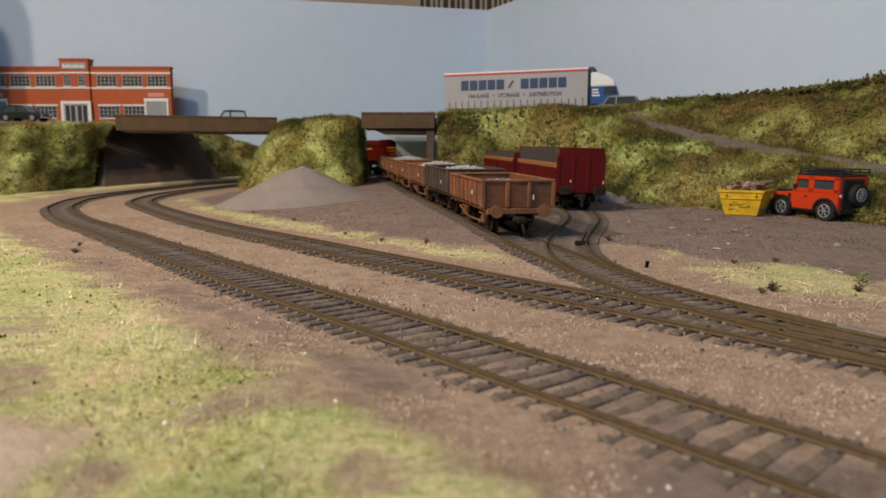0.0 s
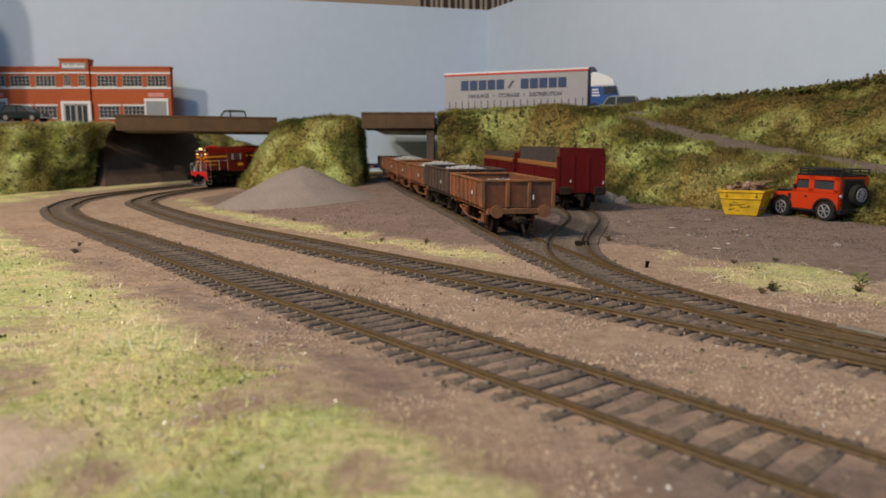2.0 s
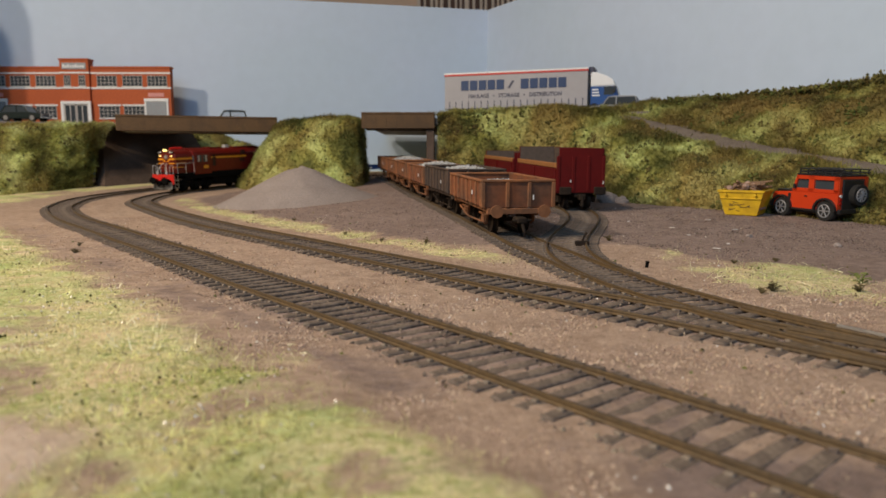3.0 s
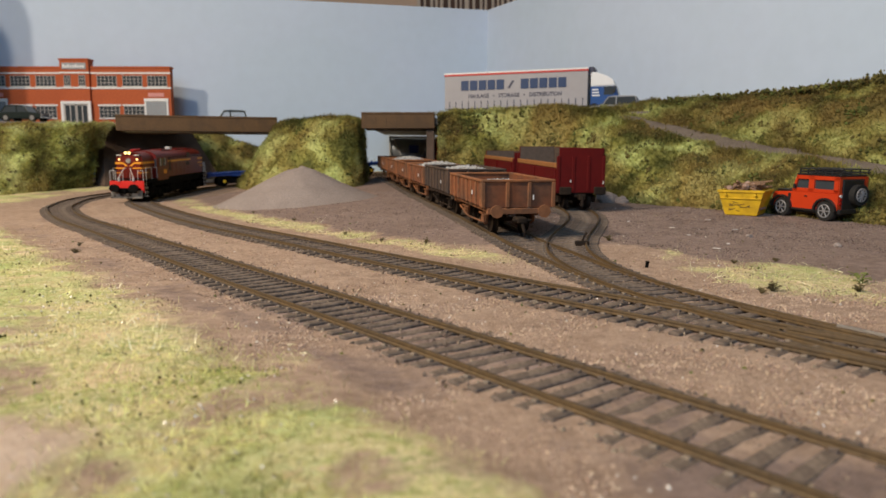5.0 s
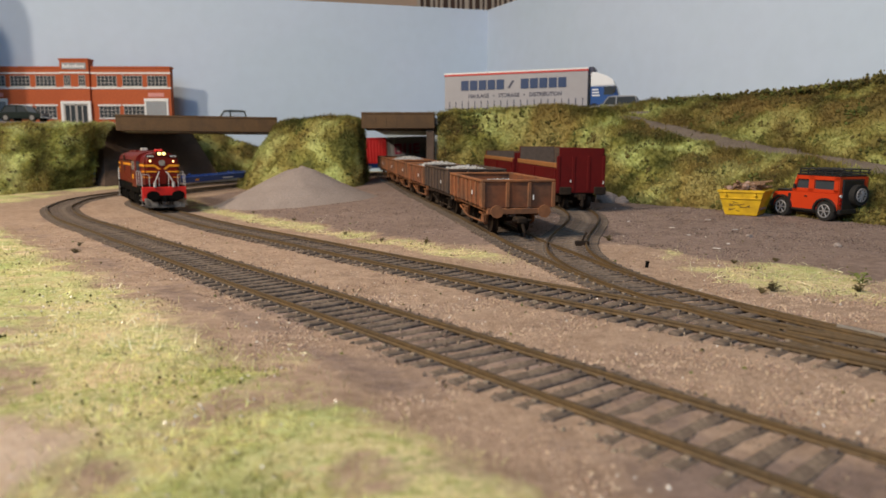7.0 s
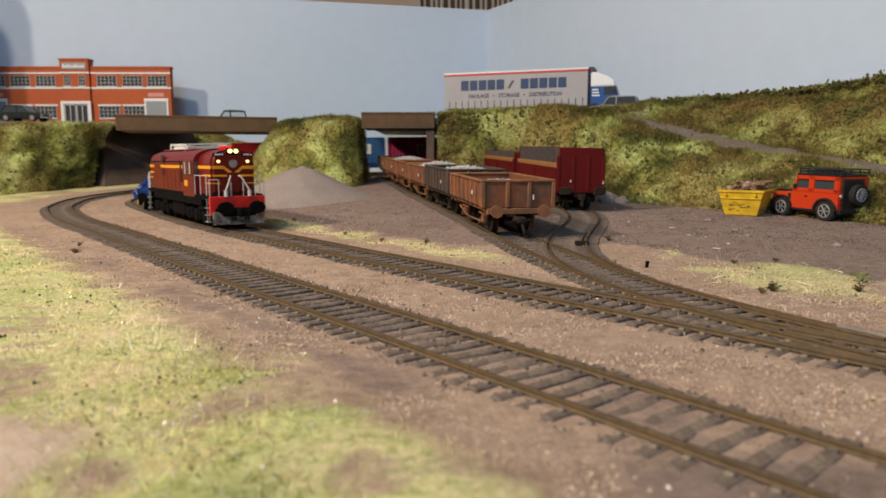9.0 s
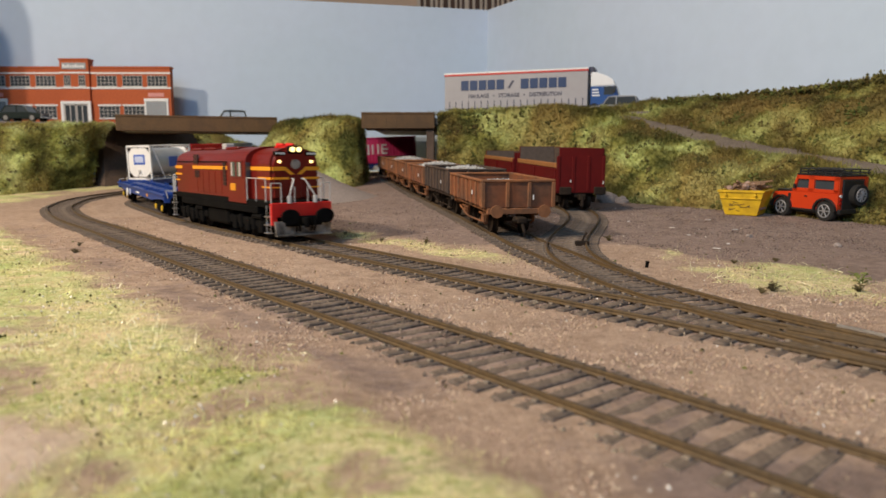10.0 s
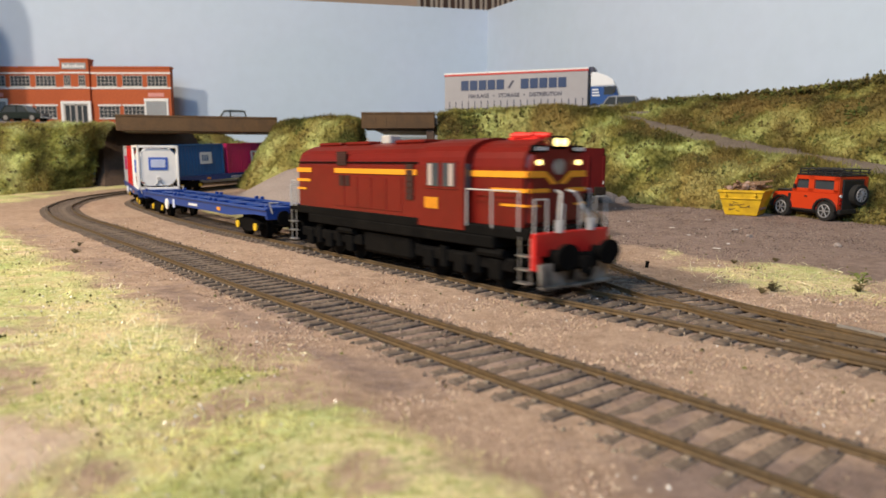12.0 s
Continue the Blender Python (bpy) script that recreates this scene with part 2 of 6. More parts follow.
for path, side, a, b, mt, nm in ((YARD, -1, 0, 74, RAIL_BRIGHT, "worn_rail_head"),):
    bm = bmesh.new()
    sweep(bm, path, side * (GAUGE / 2 + RAIL_W / 2), a, b, RAIL_W * 1.2, -0.9, 0.14)
    part(nm, bm, mt, yt, "rail head worn to bright steel")
for path, side, a, b, off in ((YARD, -1, 62, 100, 2.3), (MAIN, 1, 92, 134, 2.3), (YARD, 1, 78, 118, 2.3), (MAIN, -1, 100, 140, 2.2)):
    bm = bmesh.new()
    sweep(bm, path, side * (GAUGE / 2 + RAIL_W / 2 - off), a, b, RAIL_W, -RAIL_H, -0.1)
    part("check_rail", bm, RAIL, yt)
track("bay_track", BAY, 8, BAY.s[-1], "short siding track curving away from the yard points", near=70)
# ---------------------------------------------------------------- ground
def near_path(path, pts):
    """Signed distance of points to a track's centre line (positive on its left) and the length along it."""
    c = path.c[::3]
    d = c[1:] - c[:-1]
    best, sign, along = np.full(len(pts), 1e9), np.zeros(len(pts)), np.zeros(len(pts))
    run = np.r_[0, np.cumsum(np.hypot(*d.T))]
    for i in range(len(d)):
        v = pts - c[i]
        u = np.clip((v @ d[i]) / (d[i] @ d[i]), 0, 1)
        q = v - u[:, None] * d[i]
        r = np.hypot(q[:, 0], q[:, 1])
        k = r < best
        best[k], sign[k], along[k] = r[k], np.sign(d[i, 0] * v[k, 1] - d[i, 1] * v[k, 0]), run[i] + u[k] * np.hypot(*d[i])
    return best * np.where(sign == 0, 1, sign), along


def soft(a, lo, hi):
    t = np.clip((a - lo) / (hi - lo), 0, 1)
    return t * t * (3 - 2 * t)


def wave(p, size, seed=0):
    """Smooth noise from -1 to 1 for an array of points."""
    return np.array([noise.noise((x / size + seed * 7.3, y / size - seed * 3.1, seed * 1.7)) for x, y in p])


def zones(p):
    """For points in mm: how much grass, ash yard and bare pale sand the ground has there."""
    n1, n2 = wave(p, 28, 1), wave(p, 9, 2)
    do, so = near_path(OUTER, p)
    dm, sm_ = near_path(MAIN, p)
    left = do          # both tracks run away from the viewer: left is the outside of the bend
    w = n1 * 12 + n2 * 5
    x, y = p[:, 0], p[:, 1]
    lawn = soft(left + w * np.clip(y / 160, 0.25, 1), 0.045 * y + 11 + 7 * (y < 130), 0.06 * y + 40) * (1 - soft(y + n1 * 30, 415, 480))
    right = -dm
    strip = soft(right + w * .7, 20, 30) * (1 - soft(right + w * .7, 38, 56)) * soft(y, 235, 290) * (1 - soft(y, 640, 720))
    line = (y - 300) + (x - 80) * (80 / 70)        # the far side of it is yard
    yard_r = soft(line + w * .8, -8, 14) * soft(x, 62, 92)
    yard_l = soft(right + w * .8, 40, 58) * soft(y, 285, 330)
    soot = np.exp(-((x - 40) / 20) ** 2 - ((y - 80) / 8) ** 2) * 1.15      # a sooty patch in the foreground
    oily = .95 * np.exp(-(np.minimum(np.abs(do), np.abs(dm)) / 13.5) ** 4) * (.3 + .7 * soft(y, 85, 190)) + .35 * soft(n1, 0, .4) * (np.abs(do) < 40)      # oil and dirt between the rails
    soil = .7 * np.exp(-((left - .05 * y - 17) / 11) ** 2) * soft(n1 + .4 * n2, -.25, .3) * (1 - soft(y, 380, 460))      # dark earth along the lawn
    yard = np.clip(np.maximum(np.maximum(yard_r, yard_l), np.maximum(np.maximum(soot, soil), oily)), 0, 1)
    strip_r = soft(line + w, -88, -56) * (1 - soft(line + w, 2, 20)) * soft(x + n1 * 14, 76, 100)
    verge = soft(left + w, 34, 60) * soft(y + n1 * 30, 570, 640)
    grass = np.clip(lawn + strip * .72 + strip_r * .72 + verge * .8, 0, 1)
    grass *= 1 - 0.62 * soft(n1 + .5 * n2, 0.02, 0.42)
    sand = soft(-(x + 46) + n1 * 10, -2, 14) * (1 - soft(y + n2 * 8, 88, 108)) * lawn
    return np.clip(grass * (1 - .8 * sand), 0, 1), np.clip(yard * (1 - grass), 0, 1), sand, lawn


def ground_z(x, y):
    return rise(x, y) - 2.2


def ground_material():
    m = bpy.data.materials.new("ground_cover")
    m.use_nodes = True
    n, l = m.node_tree.nodes, m.node_tree.links
    b = n["Principled BSDF"]
    b.inputs["Roughness"].default_value = 0.95
    b.inputs["Specular IOR Level"].default_value = 0.2
    co = n.new("ShaderNodeTexCoord").outputs["Object"]
    att = n.new("ShaderNodeAttribute")
    att.attribute_name = "cover"
    sep = n.new("ShaderNodeSeparateColor")
    l.new(att.outputs["Color"], sep.inputs[0])

    def tex(scale, detail=4, rough=.6):
        t = n.new("ShaderNodeTexNoise")
        t.inputs["Scale"].default_value, t.inputs["Detail"].default_value, t.inputs["Roughness"].default_value = scale, detail, rough
        l.new(co, t.inputs["Vector"])
        return t.outputs["Fac"]

    def ramp(src, *stops):
        r = n.new("ShaderNodeValToRGB")
        while len(r.color_ramp.elements) < len(stops):
            r.color_ramp.elements.new(0.5)
        for e, (pos, col) in zip(r.color_ramp.elements, stops):
            e.position, e.color = pos, (*col, 1)
        l.new(src, r.inputs[0])
        return r.outputs[0]

    def mix(fac, a, bb):
        x = n.new("ShaderNodeMix")
        x.data_type = "RGBA"
        l.new(fac, x.inputs["Factor"])
        l.new(a, x.inputs["A"])
        l.new(bb, x.inputs["B"])
        return x.outputs["Result"]

    fine, mid, big = tex(900, 6, .8), tex(230, 7, .8), tex(22, 6, .65)
    sand = mix(fine, ramp(mid, (.36, (0.215, 0.147, 0.108)), (.64, (0.64, 0.475, 0.368))), ramp(big, (.3, (0.345, 0.243, 0.181)), (.7, (0.53, 0.40, 0.307))))
    ash = mix(fine, ramp(mid, (.36, (0.155, 0.113, 0.096)), (.64, (0.42, 0.315, 0.275))), ramp(big, (.3, (0.21, 0.155, 0.134)), (.7, (0.345, 0.262, 0.230))))
    spread = n.new("ShaderNodeMapRange")
    spread.inputs[1].default_value, spread.inputs[2].default_value = 0.36, 0.64
    l.new(tex(520, 5, .7), spread.inputs[0])
    turf = mix(spread.outputs[0], ramp(tex(70, 6, .7), (.36, (0.26, 0.36, 0.10)), (.5, (0.50, 0.50, 0.19)), (.62, (0.70, 0.54, 0.33))), ramp(big, (.30, (0.42, 0.63, 0.22)), (.44, (0.68, 0.71, 0.36)), (.56, (0.88, 0.77, 0.48)), (.70, (0.90, 0.70, 0.51))))
    pale = ramp(mid, (.3, (0.62, 0.47, 0.36)), (.7, (0.74, 0.61, 0.50)))
    # ragged edges between the covers
    edge = n.new("ShaderNodeMapRange")
    edge.inputs[3].default_value, edge.inputs[4].default_value = -0.6, 0.6
    l.new(tex(170, 7, .78), edge.inputs[0])

    def cover(ch):
        a = n.new("ShaderNodeMath")
        a.operation = "ADD"
        l.new(sep.outputs[ch], a.inputs[0])
        l.new(edge.outputs[0], a.inputs[1])
        r = n.new("ShaderNodeMapRange")
        r.inputs[1].default_value, r.inputs[2].default_value = 0.32, 0.72
        l.new(a.outputs[0], r.inputs[0])
        return r.outputs[0]

    col = mix(cover(1), sand, ash)
    col = mix(cover(0), col, turf)
    col = mix(cover(2), col, pale)
    l.new(col, b.inputs["Base Color"])
    bp = n.new("ShaderNodeBump")
    bp.inputs["Strength"].default_value, bp.inputs["Distance"].default_value = 1.0, 0.9 * U
    l.new(fine, bp.inputs["Height"])
    l.new(bp.outputs[0], b.inputs["Normal"])
    return m


GROUND = ground_material()


def build_ground():
    xs = np.concatenate([np.arange(-700, -420, 20), np.arange(-420, -130, 6), np.arange(-130, 140, 2.5), np.arange(140, 320, 6), np.arange(320, 720, 20)])
    ys = np.concatenate([np.arange(-260, 40, 15), np.arange(40, 330, 2.5), np.arange(330, 640, 5), np.arange(640, 1240, 12)])
    gx, gy = np.meshgrid(xs, ys)
    p = np.stack([gx.ravel(), gy.ravel()], 1)
    g, yd, sd, lawn = zones(p)
    clear = np.minimum(np.abs(near_path(OUTER, p)[0]), np.minimum(np.abs(near_path(MAIN, p)[0]), np.minimum(np.abs(near_path(YARD, p)[0]), np.abs(near_path(BAY, p)[0]))))
    z = np.array([ground_z(x, y) for x, y in p])
    near = 1 - soft(clear, 12, 17)
    z += near * (.02 + .5 * (1 - soft(p[:, 1], 95, 190)) + .4 * wave(p, 9, 21) + .3 * wave(p, 3.2, 22))       # ballast heaped unevenly between and over the sleepers
    z += wave(p, 14, 5) * .45 * soft(clear, 9, 18) + wave(p, 5, 6) * (.1 + .2 * soft(clear, 10, 16)) + 1.6 * lawn + wave(p, 45, 8) * 1.2 * lawn
    v = np.c_[p, z] * U
    nx = len(xs)
    faces = [(j * nx + i, j * nx + i + 1, (j + 1) * nx + i + 1, (j + 1) * nx + i) for j in range(len(ys) - 1) for i in range(nx - 1)]
    me = bpy.data.meshes.new("ground")
    me.from_pydata(v.tolist(), [], faces)
    me.polygons.foreach_set("use_smooth", [True] * len(faces))
    a = me.attributes.new("cover", "FLOAT_COLOR", "POINT")
    a.data.foreach_set("color", np.c_[g, yd, sd, np.ones(len(g))].astype(np.float32).ravel())
    me.materials.append(GROUND)
    return tagged(new("ground", me), "sandy ballast ground with patches of grass and grey ash", "ground", kind="structure")


build_ground()


# ---------------------------------------------------------------- room, backscene, deck
def slab(name, outline, z0, z1, mat, label, category):
    bm = bmesh.new()
    prism(bm, outline, z0, z1, "z")
    return tagged(part(name, bm, mat), label, category, kind="structure")


def wall_between(name, a, b, thick, z0, z1, mat, label, category="wall"):
    (ax, ay), (bx, by) = a, b
    d = Vector((bx - ax, by - ay, 0)).normalized()
    o = Vector((-d.y, d.x, 0)) * thick
    return slab(name, [(ax, ay), (bx, by), (bx + o.x, by + o.y), (ax + o.x, ay + o.y)], z0, z1, mat, label, category)


CORNER = (73, 1150)
wall_between("backscene_left", CORNER, (73 - 310 * 3.2, 1150 - 73 * 3.2), -12, -30, 281.5, BLUE_BOARD, "plain pale blue painted backscene board", "backscene")
wall_between("backscene_right", CORNER, (73 + 40 * 12, 1150 - 73 * 12), 12, -30, 281.5, BLUE_BOARD, "plain pale blue painted backscene board", "backscene")
# unseen board, added and shaped to cast the shadow on the left backscene
bm = bmesh.new()
prism(bm, [(-1150, -30), (-612, -30), (-612, 285), (-617, 305), (-634, 320), (-665, 328), (-1150, 328)], 848, 860, "y")
tagged(part("shadow_caster_board", bm, BLUE_BOARD), "unseen pale blue board added to cast a shadow on the left", "backscene", kind="structure")
slab("room_wall_back", [(-2300, 2100), (2300, 2100), (2300, 2150), (-2300, 2150)], -900, 1500, ROOM_WALL, "plain pinkish painted room wall", "wall")
slab("room_wall_front", [(-2300, -1850), (2300, -1850), (2300, -1800), (-2300, -1800)], -900, 1500, ROOM_DIM, "unseen brownish room wall, darkened to cut bounced light", "wall")
slab("room_wall_west", [(-2350, -1850), (-2300, -1850), (-2300, 2150), (-2350, 2150)], -900, 1500, ROOM_DIM, "unseen brownish room wall, darkened to cut bounced light", "wall")
slab("room_wall_east", [(2300, -1850), (2350, -1850), (2350, 2150), (2300, 2150)], -900, 1500, ROOM_DIM, "unseen brownish room wall, darkened to cut bounced light", "wall")
slab("ceiling", [(-2350, -1850), (2350, -1850), (2350, 2150), (-2350, 2150)], 1500, 1540, CEILING_DIM, "unseen room ceiling, dulled to cut bounced light", "ceiling")
slab("floor", [(-2350, -1850), (2350, -1850), (2350, 2150), (-2350, 2150)], -940, -900, CARPET, "brown room floor below the layout", "floor")


def build_curtain():
    """A striped curtain on the room's wall, its folds in rigid strips."""
    c = tagged(empty("curtain", 0, 2060, 0), "cream curtain with dark brown stripes", "curtain", kind="structure")
    x, k = -76.0, 0
    rng = random.Random(5)
    while x < 520:
        w = rng.choice((6, 8, 10, 13))
        bm = bmesh.new()
        box(bm, x, x + w, -6 + 5 * math.sin(x / 18), 2, -500, 1150, 1.5)
        part("stripe", bm, CURTAIN_DARK if k % 2 else CURTAIN_PALE, c)
        x += w
        k += 1


build_curtain()


# ---------------------------------------------------------------- banks
def bank_material(name, a, b, c, d):
    m = material(name, a, 0.95, 0, 0.22, 420, 1.2, b, 15, 0.75, spec=0.2)
    n, l = m.node_tree.nodes, m.node_tree.links
    mix = [x for x in n if x.type == "MIX"][0]
    t = n.new("ShaderNodeTexNoise")
    t.inputs["Scale"].default_value, t.inputs["Detail"].default_value = 27, 6
    l.new(n["Texture Coordinate"].outputs["Object"], t.inputs["Vector"])
    r = n.new("ShaderNodeValToRGB")
    r.color_ramp.elements[0].position, r.color_ramp.elements[1].position = 0.40, 0.61
    r.color_ramp.elements[0].color, r.color_ramp.elements[1].color = (*c, 1), (*d, 1)
    e = r.color_ramp.elements.new(0.5)
    e.color = (*a, 1)
    l.new(t.outputs["Fac"], r.inputs[0])
    l.new(r.outputs[0], mix.inputs["A"])
    return m


BANK = bank_material("bank_turf", (0.27, 0.265, 0.07), (0.29, 0.205, 0.07), (0.10, 0.105, 0.03), (0.48, 0.53, 0.20))
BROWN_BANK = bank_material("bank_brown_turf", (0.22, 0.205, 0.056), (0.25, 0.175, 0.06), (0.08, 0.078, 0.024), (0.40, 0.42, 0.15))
TURF_FUZZ = varied(bank_material("turf_fibres", (0.285, 0.28, 0.074), (0.31, 0.215, 0.074), (0.10, 0.108, 0.03), (0.52, 0.56, 0.225)), 0.2)
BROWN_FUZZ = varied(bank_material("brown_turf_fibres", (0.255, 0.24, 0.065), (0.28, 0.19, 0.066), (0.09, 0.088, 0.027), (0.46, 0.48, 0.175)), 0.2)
DARK_FUZZ = varied(material("dark_moss_fibres", (0.085, 0.095, 0.025), 0.95, 0, 0.3, 200, 0, (0.13, 0.10, 0.035), 40, 1.0, spec=0.2), 0.5)
# the left bank's pale grass, lightened further to offset its weak lighting
LIGHTENED_FUZZ = varied(bank_material("lightened_turf_fibres", (0.44, 0.46, 0.15), (0.42, 0.34, 0.12), (0.16, 0.16, 0.045), (0.72, 0.76, 0.42)), 0.4)
LAWN_FUZZ = varied(bank_material("static_grass_fibres", (0.55, 0.57, 0.21), (0.92, 0.82, 0.54), (0.19, 0.22, 0.06), (0.78, 0.77, 0.40)), 0.5)


def see_through(m, share=0.45):
    """Lets light pass through thin fibres."""
    n, l = m.node_tree.nodes, m.node_tree.links
    b, out = n["Principled BSDF"], n["Material Output"]
    t, mx = n.new("ShaderNodeBsdfTranslucent"), n.new("ShaderNodeMixShader")
    l.new(b.inputs["Base Color"].links[0].from_socket, t.inputs["Color"])
    mx.inputs[0].default_value = share
    l.new(b.outputs[0], mx.inputs[1])
    l.new(t.outputs[0], mx.inputs[2])
    l.new(mx.outputs[0], out.inputs["Surface"])


see_through(LAWN_FUZZ, 0.5)
see_through(LIGHTENED_FUZZ)
see_through(TURF_FUZZ, 0.35)
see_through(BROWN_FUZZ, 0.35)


def blades(name, pts, nrm, length, width, mat, label, lean=0.9, seed=1):
    """Thin upright fibres, one triangle each, at points on a surface."""
    rng = np.random.RandomState(seed)
    n = len(pts)
    d = nrm + rng.normal(0, lean, (n, 3))
    d /= np.linalg.norm(d, axis=1)[:, None]
    s = np.cross(d, rng.normal(0, 1, (n, 3)))
    s /= np.linalg.norm(s, axis=1)[:, None] + 1e-9
    L = length * rng.uniform(.5, 1.3, (n, 1))
    W = width * rng.uniform(.6, 1.4, (n, 1))
    v = np.stack([pts - s * W / 2, pts + s * W / 2, pts + d * L], 1).reshape(-1, 3) * U
    me = bpy.data.meshes.new(name)
    me.from_pydata(v.tolist(), [], np.arange(3 * n).reshape(-1, 3).tolist())
    me.materials.append(mat)
    return tagged(new(name, me), label, "grass", kind="stuff")


def tufts(name, pts, nrm, size, mat, label, seed=1):
    """Crumbs of foam and moss: little irregular lumps, eight faces each."""
    rng = np.random.RandomState(seed)
    n = len(pts)
    base = np.array([(1, 0, 0), (-1, 0, 0), (0, 1, 0), (0, -1, 0), (0, 0, 1), (0, 0, -1)], float)
    tri = np.array([(0, 2, 4), (2, 1, 4), (1, 3, 4), (3, 0, 4), (2, 0, 5), (1, 2, 5), (3, 1, 5), (0, 3, 5)])
    r = size * rng.uniform(.5, 1.4, (n, 1, 1)) * rng.uniform(.55, 1.3, (n, 6, 1))
    ang = rng.uniform(0, math.tau, n)
    rot = np.zeros((n, 3, 3))
    rot[:, 0, 0], rot[:, 0, 1], rot[:, 1, 0], rot[:, 1, 1], rot[:, 2, 2] = np.cos(ang), -np.sin(ang), np.sin(ang), np.cos(ang), 1
    v = np.einsum("nij,nkj->nki", rot, base[None] * r) + pts[:, None] + nrm[:, None] * size * .2
    me = bpy.data.meshes.new(name)
    me.from_pydata((v.reshape(-1, 3) * U).tolist(), [], (tri[None] + 6 * np.arange(n)[:, None, None]).reshape(-1, 3).tolist())
    me.materials.append(mat)
    return tagged(new(name, me), label, "scatter", kind="stuff")


def bank(name, rows, label, bump=4.0, seed=1, fuzz=9000, crumbs=1500, mat=None, steps=(26, 70), cover=True, fibre=None):
    """A lumpy earth bank lofted through rows of (x, y, z) control points, from its foot over its crest to its back."""
    nu, nv = steps
    lines = [spline(r, 10, 3) for r in rows]
    lines = [np.stack([np.interp(np.linspace(0, 1, nv), np.linspace(0, 1, len(q)), q[:, k]) for k in range(3)], 1) for q in lines]
    cols = np.stack(lines)
    t = np.linspace(0, len(rows) - 1, nu)
    i = np.clip(t.astype(int), 0, len(rows) - 2)
    f = (t - i)[:, None, None]
    g = cols[i] * (1 - f) + cols[i + 1] * f
    du, dv = np.gradient(g, axis=0), np.gradient(g, axis=1)
    nr = np.cross(dv, du)
    nr /= np.linalg.norm(nr, axis=2)[:, :, None] + 1e-9
    if nr[:, :, 2].mean() < 0:
        nr = -nr
    lump = np.array([[noise.noise(Vector(q) / 17 + Vector((seed, 0, 0))) + .6 * noise.noise(Vector(q) / 7 + Vector((0, seed, 0))) for q in row] for row in g])
    fade = np.ones(nu)
    fade[0] = 0.2
    g = g + nr * (lump * bump * fade[:, None])[:, :, None]
    faces = [(a * nv + b, a * nv + b + 1, (a + 1) * nv + b + 1, (a + 1) * nv + b) for a in range(nu - 1) for b in range(nv - 1)]
    me = bpy.data.meshes.new(name)
    me.from_pydata((g.reshape(-1, 3) * U).tolist(), [], faces)
    me.polygons.foreach_set("use_smooth", [True] * len(faces))
    me.materials.append(mat or BANK)
    ob = tagged(new(name, me), label, "embankment", kind="structure")
    if cover:
        rng = np.random.RandomState(seed)
        def pick(n, lo, hi):
            a, b = rng.uniform(lo, hi, n) * (nu - 1.001), rng.uniform(0, nv - 1.001, n)
            ia, ib = a.astype(int), b.astype(int)
            fa, fb = (a - ia)[:, None], (b - ib)[:, None]
            p = (g[ia, ib] * (1 - fa) + g[ia + 1, ib] * fa) * (1 - fb) + (g[ia, ib + 1] * (1 - fa) + g[ia + 1, ib + 1] * fa) * fb
            return p, nr[ia, ib]
        p, q = pick(int(fuzz * 1.7), 0, .97 if len(rows) == 4 else .8)
        blades(name + "_grass", p, q, 4.2, 0.75, fibre or TURF_FUZZ, "matted yellow green static grass on the bank", 1.1, seed)
        p, q = pick(crumbs * 2, 0, .8)
        keep = np.array([noise.noise(Vector(v) / 16 + Vector((seed, 5, 0))) + .5 * noise.noise(Vector(v) / 5) > .22 for v in p])
        p, q = p[keep], q[keep]
        tufts(name + "_moss", p, q, 1.7, DARK_FUZZ, "dark green moss crumbs on the bank", seed)
    return ob


def gz(x, y):
    return ground_z(x, y) - 1.0


def foot(*pts):
    return [(x, y, gz(x, y)) for x, y in pts]


bank("bank_middle", [foot((-240, 792), (-222, 764), (-190, 735), (-130, 714), (-94, 716), (-88, 745), (-88, 800)),
                     [(-212, 800, 52), (-205, 783, 55), (-180, 762, 60), (-128, 735, 58), (-96, 730, 55), (-91, 750, 55), (-91, 800, 55)],
                     [(-196, 806, 76), (-190, 794, 79), (-168, 776, 83), (-125, 757, 84), (-99, 746, 83), (-95, 760, 83), (-94, 800, 83)],
                     [(-194, 820, 78), (-186, 812, 82), (-160, 806, 84), (-125, 800, 85), (-105, 795, 84), (-100, 800, 84), (-98, 806, 84)],
                     [(-196, 836, 6), (-188, 840, 6), (-160, 848, 6), (-125, 850, 6), (-105, 850, 6), (-100, 850, 6), (-96, 850, 6)]],
     "steep grassy bank between two bridges, matted yellow green", 5.0, 3, 15000, 700)
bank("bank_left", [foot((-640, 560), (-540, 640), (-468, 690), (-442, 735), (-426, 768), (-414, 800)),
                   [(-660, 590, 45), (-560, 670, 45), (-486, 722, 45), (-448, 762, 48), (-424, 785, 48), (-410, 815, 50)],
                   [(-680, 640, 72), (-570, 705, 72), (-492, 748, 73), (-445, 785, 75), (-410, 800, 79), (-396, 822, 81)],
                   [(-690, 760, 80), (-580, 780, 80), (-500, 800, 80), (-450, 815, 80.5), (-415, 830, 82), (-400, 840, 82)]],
     "grassy bank below the factory, pale and dark green", 5.0, 5, 17000, 900, fibre=LIGHTENED_FUZZ)
